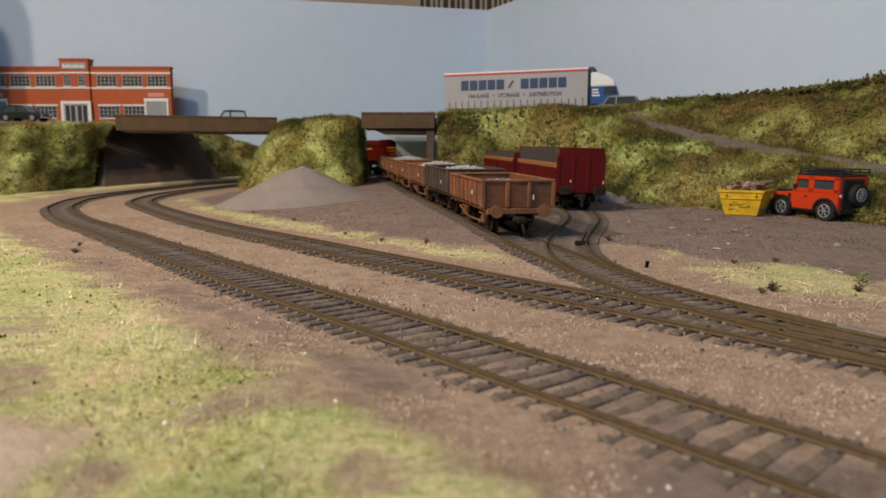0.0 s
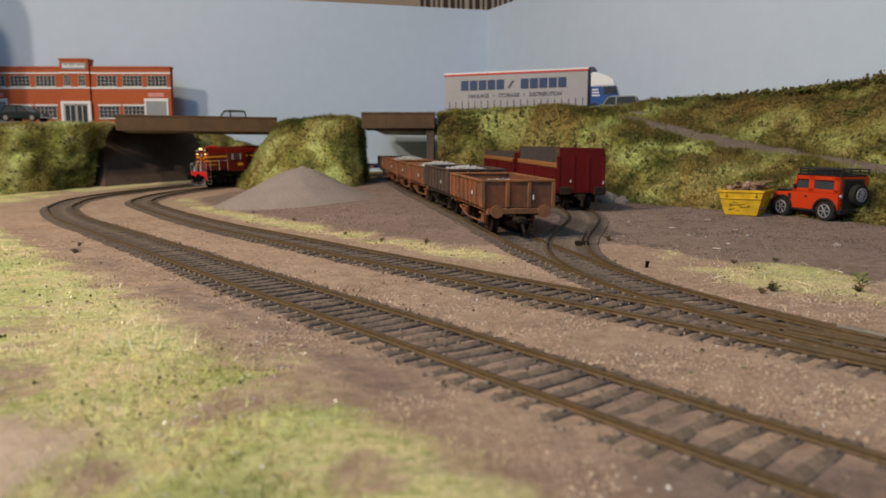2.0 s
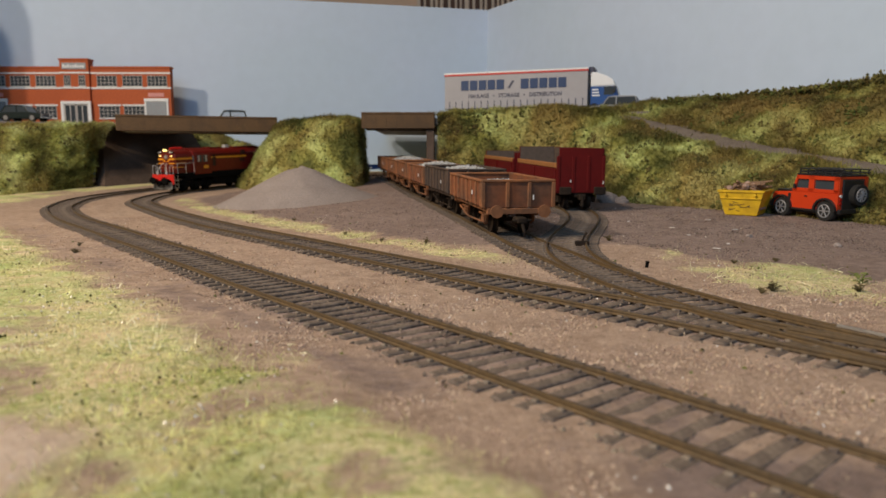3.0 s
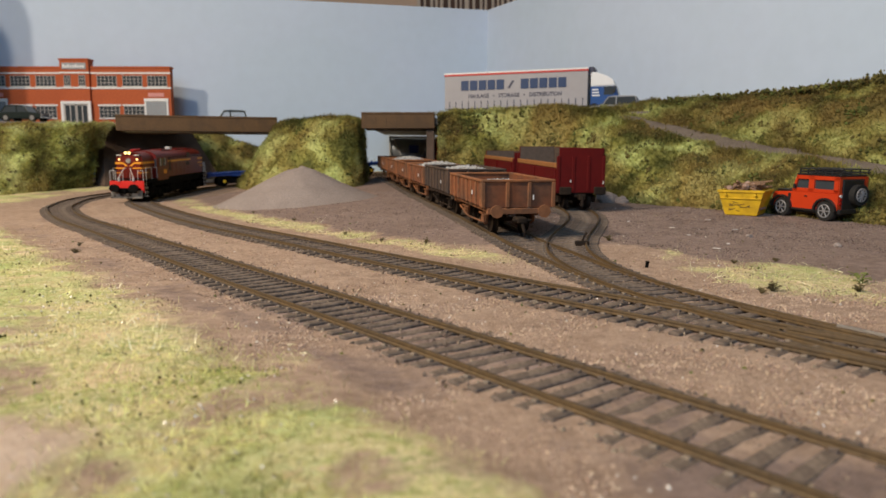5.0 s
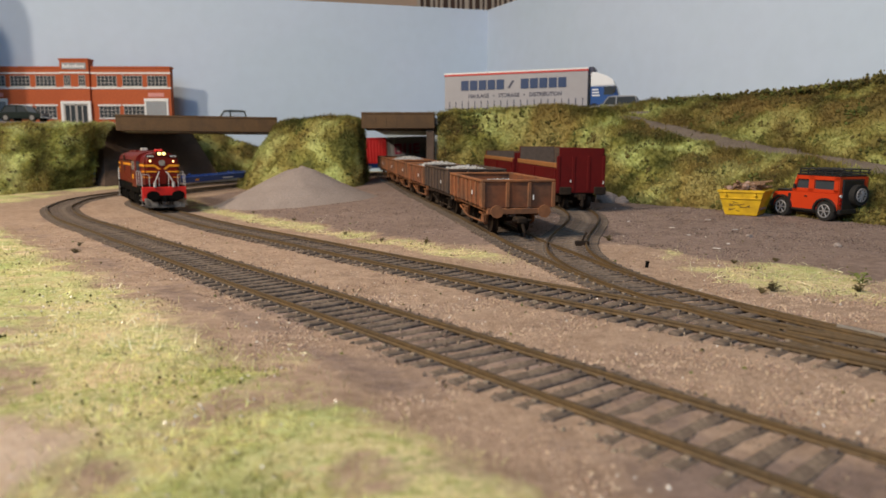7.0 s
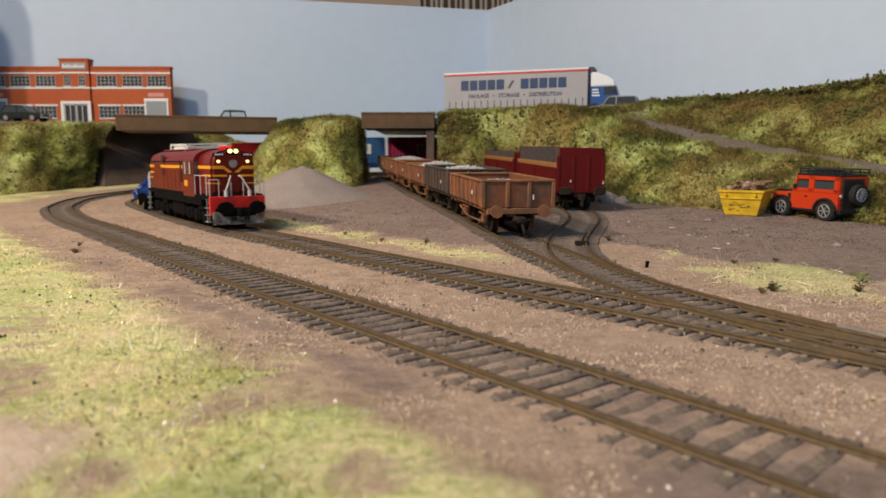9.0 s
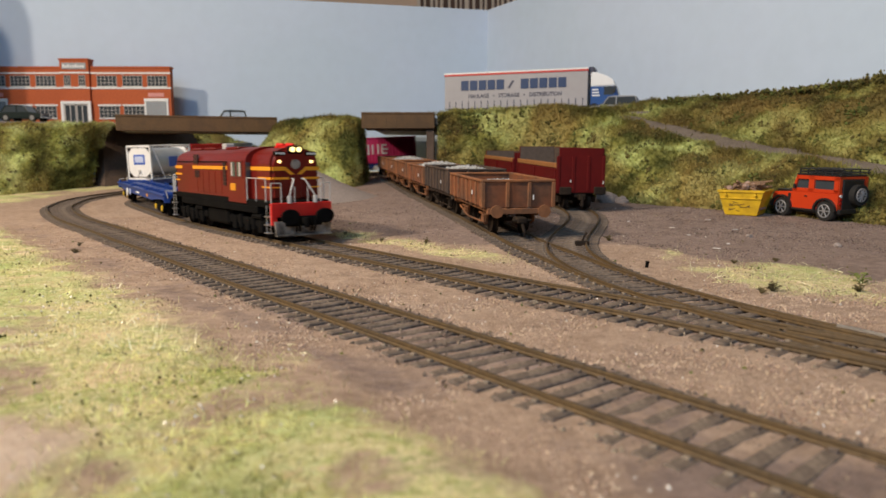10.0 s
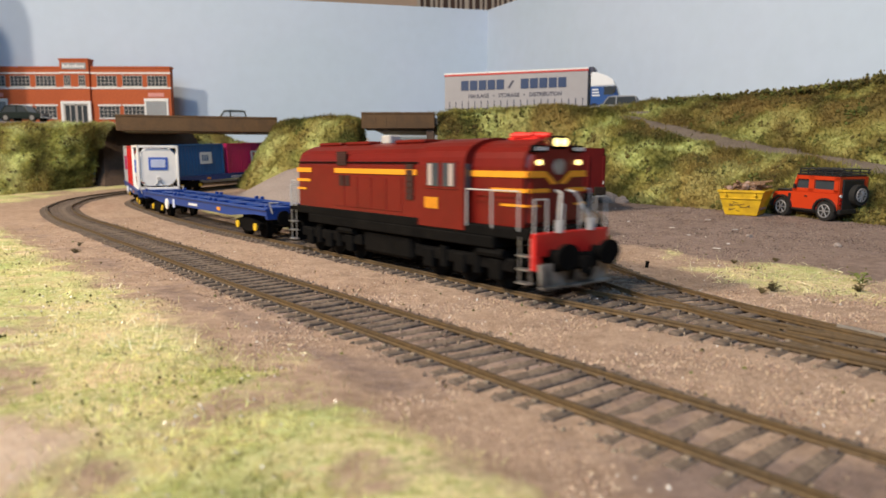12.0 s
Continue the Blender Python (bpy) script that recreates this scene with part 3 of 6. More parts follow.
bank("bank_far", [foot((-345, 905), (-318, 950), (-285, 1000), (-245, 1045), (-205, 1075)),
                  [(-375, 935, 50), (-345, 975, 48), (-312, 1018, 44), (-268, 1055, 36), (-215, 1082, 22)],
                  [(-400, 960, 86), (-368, 995, 84), (-330, 1030, 74), (-280, 1062, 55), (-225, 1088, 30)],
                  [(-420, 1010, 86), (-385, 1030, 84), (-345, 1048, 76), (-290, 1072, 50), (-230, 1092, 20)]],
     "shaded grassy bank behind the tracks", 4.0, 8, 5000, 900)
LOW_FOOT = ((-6, 742), (30, 732), (90, 700), (118, 615), (134, 545), (152, 497), (188, 462), (220, 420), (243, 374), (268, 325), (320, 250))
LOW_MID = [(-5, 747, 52), (32, 738, 54), (90, 708, 54), (130, 650, 52), (150, 596, 45), (172, 545, 37), (204, 500, 29), (230, 452, 24), (250, 402, 17), (276, 345, 11), (330, 262, 8)]
LOW_CREST = [(-6, 756, 88), (34, 748, 91), (92, 722, 92), (136, 692, 89), (160, 662, 83), (184, 618, 65), (214, 568, 50), (240, 508, 40.5), (256, 450, 34.5), (284, 385, 21), (345, 285, 8)]
PATH_BACK = [(-4, 800, 86), (40, 795, 87), (100, 770, 88), (160, 725, 88), (196, 682, 80), (222, 640, 70), (250, 588, 58), (276, 525, 46), (294, 465, 37), (322, 395, 26), (380, 295, 14)]
bank("bank_yard", [foot(*LOW_FOOT), LOW_MID, LOW_CREST, [(x + 5, y + 9, z - 1.5) for x, y, z in LOW_CREST]],
     "long grassy bank behind the yard, lumpy and yellow green", 5.5, 11, 36000, 3800, steps=(30, 130))
bank("ramp_path", [[(x + 2, y + 4, z - 2.0) for x, y, z in LOW_CREST], PATH_BACK], "grey brown cinder path climbing along the bank", 1.2, 13, mat=CINDER, steps=(14, 120), cover=False)
UP = PATH_BACK[3:]
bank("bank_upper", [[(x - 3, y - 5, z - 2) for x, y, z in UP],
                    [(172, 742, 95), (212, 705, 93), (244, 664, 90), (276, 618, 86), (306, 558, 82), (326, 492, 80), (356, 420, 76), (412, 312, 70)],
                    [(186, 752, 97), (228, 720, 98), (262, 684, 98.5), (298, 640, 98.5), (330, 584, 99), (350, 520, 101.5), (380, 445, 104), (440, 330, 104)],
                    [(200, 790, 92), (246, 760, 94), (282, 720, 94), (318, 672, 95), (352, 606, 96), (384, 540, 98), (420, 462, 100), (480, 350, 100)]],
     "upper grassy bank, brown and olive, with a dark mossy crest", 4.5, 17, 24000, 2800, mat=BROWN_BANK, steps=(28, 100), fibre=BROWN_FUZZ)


def path_edges():
    """Grass leaning over both edges of the cinder path."""
    rng = np.random.RandomState(14)
    for line, seed in ((LOW_CREST, 1), (UP, 2)):
        c = spline(line, 30, 3)
        p = c[rng.randint(0, len(c), 5200)]
        keep = np.array([noise.noise(Vector(v) / 14 + Vector((seed, 0, 0))) > -.25 + rng.uniform(-.2, .2) for v in p])
        p = p[keep] + rng.normal(0, 1, (keep.sum(), 3)) * (4.5, 4.5, .9)
        blades("path_edge_grass", p, np.tile([0, 0, 1.0], (len(p), 1)), 4.5, 0.8, TURF_FUZZ if seed == 1 else BROWN_FUZZ, "ragged grass overhanging the cinder path", 1.1, seed)


path_edges()


def crest_moss():
    rng = np.random.RandomState(4)
    pts = []
    for a, b in (((228, 720, 98), (262, 684, 98.5)), ((262, 684, 98.5), (298, 640, 98.5)), ((298, 640, 98.5), (330, 584, 99)), ((330, 584, 99), (350, 520, 101.5)), ((350, 520, 101.5), (380, 445, 104))):
        for _ in range(800):
            t = rng.uniform()
            pts.append([a[k] + (b[k] - a[k]) * t + rng.normal(0, (7, 7, 2.0)[k]) for k in range(3)])
    pts = np.array(pts) - (0, 0, 1.8)
    tufts("hedge_moss", pts, np.tile([0, 0, 1.0], (len(pts), 1)), 1.6, DARK_FUZZ, "dark green foam hedge along the crest", 9)


crest_moss()

slab("upper_deck_left", [(-760, 700), (-560, 790), (-420, 838), (-396, 836), (-352, 846), (-334, 858), (-346, 972), (-420, 985), (-900, 930)], 80, 83.5, ROAD_GREY, "grey upper road behind the factory bank", "road")
slab("upper_deck_right", [(-92, 800), (0, 792), (40, 790), (100, 765), (165, 722), (200, 690), (300, 690), (330, 700), (75, 1130), (-92, 1090)], 78, 86.5, ROAD_GREY, "grey upper road where the lorry stands", "road")


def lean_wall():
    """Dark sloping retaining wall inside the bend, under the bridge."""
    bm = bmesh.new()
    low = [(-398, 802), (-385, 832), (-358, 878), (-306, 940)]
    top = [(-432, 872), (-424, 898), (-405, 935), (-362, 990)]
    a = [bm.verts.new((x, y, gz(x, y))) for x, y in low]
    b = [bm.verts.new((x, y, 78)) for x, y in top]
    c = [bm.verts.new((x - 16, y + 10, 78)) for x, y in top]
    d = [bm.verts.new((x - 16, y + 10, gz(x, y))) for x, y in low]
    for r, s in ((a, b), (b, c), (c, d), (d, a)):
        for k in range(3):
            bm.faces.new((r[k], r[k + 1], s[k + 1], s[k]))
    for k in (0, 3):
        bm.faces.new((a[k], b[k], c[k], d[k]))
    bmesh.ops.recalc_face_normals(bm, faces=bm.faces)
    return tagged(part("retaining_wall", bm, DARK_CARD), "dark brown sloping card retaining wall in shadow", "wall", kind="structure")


lean_wall()


def bridge(name, a, b, width, z0, z1, label, post=None):
    """A road bridge: plain girders on both sides of a deck, on abutments."""
    (ax, ay), (bx, by) = a, b
    d = Vector((bx - ax, by - ay, 0))
    n = d.length
    m = Matrix.Translation((ax, ay, 0)) @ Matrix.Rotation(math.atan2(d.y, d.x), 4, "Z")
    root = tagged(empty(name), label, "bridge")
    for y0, nm in ((0, "girder"), (width - 5, "girder")):
        bm = bmesh.new()
        box(bm, 0, n, y0, y0 + 5, z0, z1, 0.5, m=m)
        for y in ((y0 - .8, y0 + 5.8),):
            box(bm, 0, n, y[0], y[1], z1 - 1.6, z1 + .4, 0.3, m=m)
        g = part(nm, bm, BROWN_BEAM, root)
        k = 4.0
        while k < n:
            bm = bmesh.new()
            box(bm, k - .4, k + .4, y0 - .3, y0 + 5.3, z0 + .2, z1 - 1.8, m=m)
            part("stiffener", bm, BROWN_BEAM, g)
            k += n / 7
    bm = bmesh.new()
    box(bm, 0, n, 5.2, width - 5.2, z0 + 1, z0 + 8, m=m)
    part("deck", bm, ROAD_GREY, root)
    return root


bridge("road_bridge", (-360, 757), (-194, 806), 84, 70.5, 87.5, "brown girder road bridge spanning the curved tracks")
b2 = bridge("yard_bridge", (-88, 742), (-9, 742), 52, 72, 89, "small brown girder bridge over the siding")
for x0, x1 in ((-18, -9.5),):
    bm = bmesh.new()
    box(bm, x0, x1, 746, 790, gz(-10, 745), 71.8, 0.5)
    part("abutment", bm, DARK_CARD, b2, "dark stained abutment pier")


def heap():
    """A cone of grey ash, slumped to one side."""
    rng = random.Random(3)
    bm = bmesh.new()
    nr, na, cx, cy, top = 18, 56, -126.0, 582.0, 36.5
    rings = []
    for i in range(nr + 1):
        r = i / nr
        ring = []
        for k in range(na):
            a = k * math.tau / na
            rx = 66 * (1 + 0.08 * math.sin(2 * a + 1))
            ry = 62
            x, y = cx + rx * r * math.cos(a) + 6 * (1 - r), cy + ry * r * math.sin(a)
            base = ground_z(x, y) - .6
            prof = (1 - r) ** 1.12 * (1 - .10 * math.exp(-(r * 7) ** 2))
            z = base + (top - base) * prof + .9 * noise.noise((x / 9, y / 9, 3)) * (1 - r * .6)
            ring.append(bm.verts.new((x, y, z)))
        rings.append(ring)
    for a, b in zip(rings, rings[1:]):
        for k in range(na):
            bm.faces.new((a[k], b[k], b[(k + 1) % na], a[(k + 1) % na]))
    return tagged(part("ash_heap", bm, HEAP, smooth=True), "heap of fine mauve grey ash on the yard", "heap", kind="stuff")


heap()
# ---------------------------------------------------------------- the train: locomotive and container wagons
def wheelset(bm, x, r=5.6, half=8.0):
    for s in (-1, 1):
        rod(bm, (x, s * (half - 1.2), r), (x, s * (half + 1.2), r), r, 16)
        rod(bm, (x, s * (half - 1.6), r), (x, s * (half - 1.0), r), r + 0.8, 16)
    rod(bm, (x, -half, r), (x, half, r), 1.0, 6)


def text_part(name, words, size, mat, parent, m, squeeze=1.0, label=""):
    """Flat lettering with Blender's own font, as a mesh; m places it in the parent's space (mm)."""
    cu = bpy.data.curves.new(name, "FONT")
    cu.body, cu.size, cu.align_x, cu.align_y, cu.extrude, cu.resolution_u = words, size, "CENTER", "CENTER", 0.05, 2
    cu.offset = 0.12
    tmp = bpy.data.objects.new(name, cu)
    me = bpy.data.meshes.new_from_object(tmp)
    bpy.data.objects.remove(tmp)
    me.transform(Matrix.Diagonal((squeeze, 1, 1, 1)))
    me.transform(m)
    me.transform(Matrix.Diagonal((U, U, U, 1)))
    me.materials.clear()
    me.materials.append(mat)
    ob = new(name, me)
    ob.parent = parent
    if label:
        ob["label"] = label
    return ob


SIDE_L = Matrix(((1, 0, 0, 0), (0, 0, -1, 0), (0, 1, 0, 0), (0, 0, 0, 1)))      # lettering on a face that looks to -y


def on_side(x, y, z):
    return Matrix.Translation((x, y, z)) @ SIDE_L


def on_front(x, y, z):
    """Lettering on a face that looks to -x."""
    return Matrix.Translation((x, y, z)) @ Matrix.Rotation(radians(-90), 4, "Z") @ SIDE_L


def arch(w, z0, z1, crown, n=14):
    """Half outline of a body: straight sides with a rounded roof. (y, z) pairs, one side to the other."""
    pts = [(-w, z0), (-w, z1 - crown)]
    for k in range(1, n):
        a = math.pi * (1 - k / n)
        pts.append((w * math.cos(a) * (0.985 if k in (1, n - 1) else 1), z1 - crown + crown * math.sin(a) ** 0.8))
    return pts + [(w, z1 - crown), (w, z0)]


def build_loco():
    """Six-axle diesel with a hood at both ends of the cab. Its front looks to -x; the origin is midway between the bogies on the rail tops."""
    loco = tagged(empty("diesel_locomotive"), "maroon diesel locomotive with yellow lining and red buffer beams", "locomotive")
    F, R = -78.0, 67.0           # buffer beams
    bm = bmesh.new()
    box(bm, F + 1, R - 1, -15.2, 15.2, 16.0, 19.2, 0.4)
    box(bm, F + 16, R - 16, -15.4, 15.4, 12.6, 16.2, 0.4)
    part("footplate", bm, BLACK, loco)
    bm = bmesh.new()
    prism(bm, arch(12.3, 19.0, 44.2, 8.0), F + 5.5, F + 29, "x")
    bmesh.ops.bevel(bm, geom=[e for e in bm.edges if all(abs(v.co.x - (F + 5.5)) < .01 for v in e.verts)], offset=1.6, segments=3, affect="EDGES")
    part("short_hood", bm, MAROON, loco)
    bm = bmesh.new()
    prism(bm, arch(15.4, 17.0, 45.0, 8.6), F + 29, F + 52, "x")
    cab = part("cab", bm, MAROON, loco)
    bm = bmesh.new()
    prism(bm, arch(14.8, 19.0, 44.4, 8.2), F + 52, R - 6, "x")
    bmesh.ops.bevel(bm, geom=[e for e in bm.edges if all(abs(v.co.x - (R - 6)) < .01 for v in e.verts)], offset=1.6, segments=3, affect="EDGES")
    hood = part("long_hood", bm, MAROON, loco)
    # side windows of the cab, doors, louvres
    for s in (-1, 1):
        for x in (F + 32.5, F + 40.5):
            bm = bmesh.new()
            box(bm, x - .6, x + 7.2, s * 15.45 - .25, s * 15.45 + .25, 29.0, 38.0, 0.2)
            w = part("window_frame", bm, MAROON, cab)
            bm = bmesh.new()
            box(bm, x + .4, x + 6.2, s * 15.7 - .15, s * 15.7 + .15, 30.0, 37.2)
            part("pane", bm, DARK_GLASS, cab)
            bm = bmesh.new()
            x2 = x + (3.6 if x > F + 35 else 1.2)
            box(bm, x2, x2 + 1.9, s * 15.86 - .1, s * 15.86 + .1, 30.2, 37.0)
            part("blind", bm, BLIND, cab, "pale blind in the cab window")
        bm = bmesh.new()
        box(bm, F + 28.7, F + 29.2, min(s * 12.7, s * 14.9), max(s * 12.7, s * 14.9), 29.5, 37.0, 0.1)
        part("front_pane", bm, DARK_GLASS, cab)
        for x0, x1, z0, z1 in ((F + 55.2, F + 59.2, 25.0, 37), (R - 47, R - 40, 36.2, 41.4), (R - 45, R - 41.5, 28.4, 32.4), (R - 49.5, R - 46, 28.4, 32.4)):
            bm = bmesh.new()
            for k in range(6):
                z = z0 + (z1 - z0) * k / 6
                box(bm, x0, x1, s * 14.9 - .3, s * 14.9 + .35, z, z + (z1 - z0) / 6 * .9)
            part("louvre", bm, LOUVRE, hood)
        bm = bmesh.new()
        box(bm, F + 52.2, R - 7, s * 14.9 - .25, s * 14.9 + .3, 37.0, 37.5)
        part("gutter", bm, BLACK, hood)
        for x in np.arange(F + 62, R - 40, 9.5):
            bm = bmesh.new()
            box(bm, x, x + 8.6, s * 14.85 - .15, s * 14.85 + .2, 20.5, 32.2, 0.15)
            part("hood_door", bm, MAROON, hood)
        # yellow lining
        for x0, x1, z0, z1, y in ((F + 53.5, R - 38, 33.2, 35.0, 15.0), (R - 19, R - 6.2, 33.2, 35.0, 14.95), (R - 18, R - 6.2, 29.4, 30.5, 14.95), (R - 14, R - 6.2, 26.0, 26.8, 14.95),
                                  (F + 5.6, F + 29, 33.2, 35.0, 12.45), (F + 5.6, F + 20, 29.0, 30.1, 12.45), (F + 5.6, F + 16, 25.0, 25.7, 12.45)):
            bm = bmesh.new()
            box(bm, x0, x1, s * y - .15, s * y + .15, z0, z1)
            part("lining", bm, YELLOW, loco)
        bm = bmesh.new()
        for k in range(4):
            box(bm, F + 41.6 + k * 1.75, F + 42.9 + k * 1.75, s * 15.5 - .15, s * 15.5 + .2, 22.8, 26.4, 0.1)
        part("number_bars", bm, YELLOW, cab, "yellow painted number bars")
    # front: headlamps, number boxes, lining, marker lamps
    nose = F + 5.3
    for s in (-1, 1):
        for z0, z1, y0, y1 in ((33.2, 35.0, 5.2, 11.7), (29.0, 30.1, 3.6, 11.7), (25.0, 25.6, 7.5, 11.7)):
            bm = bmesh.new()
            box(bm, nose - .1, nose + .5, min(s * y0, s * y1), max(s * y0, s * y1), z0, z1)
            part("lining", bm, YELLOW, loco)
        bm = bmesh.new()
        prism(bm, [(s * 5.3, 35.0), (s * 5.3, 33.2), (0, 28.9), (0, 30.9)], nose - .12, nose + .4, "x")
        part("lining", bm, YELLOW, loco)
        bm = bmesh.new()
        rod(bm, (nose - 0.9, s * 1.6, 43.1), (nose + 1.5, s * 1.6, 43.1), 1.2, 14)
        part("headlamp", bm, LAMP_WARM, loco, "lit warm headlamp")
        bm = bmesh.new()
        rod(bm, (nose - 0.7, s * 8.2, 37.4), (nose + 1, s * 8.2, 37.4), 0.75, 12)
        part("marker_lamp", bm, LAMP_WARM, loco, "lit marker lamp")
        bm = bmesh.new()
        box(bm, nose - .6, nose + 1.5, s * 8.0 - 2.8, s * 8.0 + 2.8, 40.2, 42.2, 0.3)
        nb = part("number_box", bm, BLACK, loco)
        bm = bmesh.new()
        for k in range(4):
            box(bm, nose - .75, nose - .5, s * 8.0 - 2.3 + k * 1.25, s * 8.0 - 1.6 + k * 1.25, 40.7, 41.7)
        part("bars", bm, WHITE, nb)
    bm = bmesh.new()
    box(bm, nose - .5, nose + 1, -4.0, 4.0, 41.0, 44.9, 0.8)
    part("headlamp_housing", bm, BLACK, loco)
    bm = bmesh.new()
    rod(bm, (nose - .5, 0, 36.2), (nose + .6, 0, 36.2), 2.3, 18)
    part("badge", bm, PILOT_GREY, loco, "round grey emblem plate")
    bm = bmesh.new()
    box(bm, nose - .15, nose + .4, -2.8, 2.8, 20.0, 31.5, 0.2)
    part("nose_door", bm, MAROON, loco)
    # beams, pilots, buffers, couplers, jumpers, rails
    for end, s in ((F, -1), (R, 1)):
        bm = bmesh.new()
        box(bm, end - .8, end + .8, -15.6, 15.6, 11.8, 18.4, 0.3)
        box(bm, end - .8, end + .8, -15.6, -12.6, 8.0, 12.0, 0.3)
        box(bm, end - .8, end + .8, 12.6, 15.6, 8.0, 12.0, 0.3)
        part("buffer_beam", bm, RED if s < 0 else BLACK, loco, "bright red buffer beam" if s < 0 else "black rear buffer beam")
        bm = bmesh.new()
        prism(bm, [(-14.6, 9.9), (14.6, 9.9), (14.0, 3.6), (4, 2.6), (-4, 2.6), (-14.0, 3.6)], end + s * 1.6 - .5, end + s * 1.6 + .5, "x")
        box(bm, end + s * 2.2 - 1.4, end + s * 2.2 + 1.4, -14.2, 14.2, 2.9, 3.7, 0.2)
        for y in (-11, -6, 6, 11):
            rod(bm, (end + s * 2.4, y, 3.1), (end + s * 1.4, y, 9.4), .45, 6)
        part("pilot", bm, PILOT_GREY if s < 0 else BLACK, loco, "dirty grey cowcatcher plate" if s < 0 else "black rear skirt plate")
        bm = bmesh.new()
        box(bm, end + s * 1.5 - 1.2, end + s * 1.5 + 1.2, -9.5, 9.5, 7.4, 12.0, 0.5)
        for y in (-5.5, -3.6, 3.6, 5.5):
            rod(bm, (end + s * 2.6, y, 11.5), (end + s * 4.2, y * .9, 7.5), .5, 6)
            rod(bm, (end + s * 4.2, y * .9, 7.5), (end + s * 3.4, y * .8, 5.2), .45, 6)
        part("brake_hoses", bm, BLACK, loco)
        for y in (-8.8, 8.8):
            bm = bmesh.new()
            rod(bm, (end, y, 12.2), (end + s * 6.2, y, 12.2), 1.5, 10)
            prism(bm, [(y + 4.6 * math.cos(a), 12.2 + 3.5 * math.sin(a)) for a in np.linspace(0, math.tau, 20, endpoint=False)], end + s * 6.4 - .6, end + s * 6.4 + .6, "x")
            part("buffer", bm, BLACK, loco)
        bm = bmesh.new()
        box(bm, end + s * 3 - 3, end + s * 3 + 3, -1.6, 1.6, 8.0, 11.4, 0.6)
        rod(bm, (end + s * 5.5, 0, 7.0), (end + s * 5.5, 0, 11.6), 1.3, 8)
        part("coupler", bm, BLACK, loco)
        for y in (-6.6, 6.6):
            bm = bmesh.new()
            rod(bm, (end + s * 1.2, y, 18.2), (end + s * 1.2, y, 21.6), 1.1, 10)
            rod(bm, (end + s * 1.2, y, 21.6), (end - s * 1.5, y * .45, 29), .42, 6)
            rod(bm, (end - s * 1.5, y * .45, 29), (end - s * 4, y * .35, 29.5), .42, 6)
            part("jumper_hose", bm, GREY, loco)
        for y in (-15.2, -10.2, -3.4, 3.4, 10.2, 15.2):
            bm = bmesh.new()
            rod(bm, (end, y, 18), (end, y, 27.5 if abs(y) > 4 else 26), .26, 6)
            part("stanchion", bm, GREY, loco)
        for y0, y1, z in ((-15.2, -10.2, 27.5), (10.2, 15.2, 27.5)):
            bm = bmesh.new()
            rod(bm, (end, y0, z), (end, y1, z), .26, 6)
            part("handrail", bm, GREY, loco)
        for y in (-15.4, 15.4):
            bm = bmesh.new()
            for z in (4.2, 8.0, 11.8):
                box(bm, end - s * 3 - 2.2, end - s * 3 + 2.2, y - 1.4, y + 1.4, z, z + .5, 0.1)
            for dx in (-2.1, 2.1):
                rod(bm, (end - s * 3 + dx, y, 4.2), (end - s * 3 + dx, y, 17), .22, 6)
            part("cab_step", bm, CHROME, loco)
    for s in (-1, 1):
        for x0, x1 in ((F + 6, F + 28), (R - 5, R - 1)):
            bm = bmesh.new()
            rod(bm, (x0, s * 15.1, 29.5), (x1, s * 15.1, 29.5), .26, 6)
            for x in (x0, (x0 + x1) / 2, x1):
                rod(bm, (x, s * 15.1, 18.5), (x, s * 15.1, 29.5), .26, 6)
            part("handrail", bm, GREY, loco)
    # roof: horns, exhaust, hatches
    bm = bmesh.new()
    for dx, dy in ((-4, -1.5), (0, 1.5), (4, -1.0)):
        rod(bm, (F + 14 + dx, dy, 45.3), (F + 21 + dx, dy, 45.3), .7, 8, 1.2)
    box(bm, F + 12, F + 24, -2, 2, 43.8, 44.9, 0.3)
    part("horn", bm, RED, loco, "red air horns on the roof")
    bm = bmesh.new()
    box(bm, R - 58, R - 52, -2.6, 2.6, 44, 47.4, 0.5)
    part("exhaust_stack", bm, GREY, loco)
    for x in (F + 70, R - 40, R - 18):
        bm = bmesh.new()
        box(bm, x - 9, x + 9, -6, 6, 43.8, 45.2, 0.5)
        part("roof_hatch", bm, MAROON, loco)
    # tank and bogies
    bm = bmesh.new()
    box(bm, -19, 11, -13.5, 13.5, 4.0, 13, 1.2)
    box(bm, -22, -19, -12, 12, 6.0, 13, 0.6)
    box(bm, 11, 15, -12, 12, 6.0, 13, 0.6)
    part("fuel_tank", bm, BLACK, loco)
    for c in (-45, 37):
        bm = bmesh.new()
        for s in (-1, 1):
            box(bm, c - 24, c + 24, s * 12.4 - .9, s * 12.4 + .9, 6.0, 10.0, 0.5)
            for k in (-16, 0, 16):
                box(bm, c + k - 2.6, c + k + 2.6, s * 12.9 - 1.2, s * 12.9 + 1.2, 3.2, 9.6, 0.5)
            for k in (-8, 8):
                rod(bm, (c + k, s * 12.8, 4.5), (c + k, s * 12.8, 11), 1.8, 10)
            rod(bm, (c - 20, s * 13.6, 11.2), (c - 9, s * 13.6, 11.2), 1.4, 8)
        bogie = part("bogie", bm, BLACK, loco)
        for k in (-16, 0, 16):
            bm = bmesh.new()
            wheelset(bm, c + k, 5.6)
            part("wheelset", bm, BLACK, bogie)
    return loco


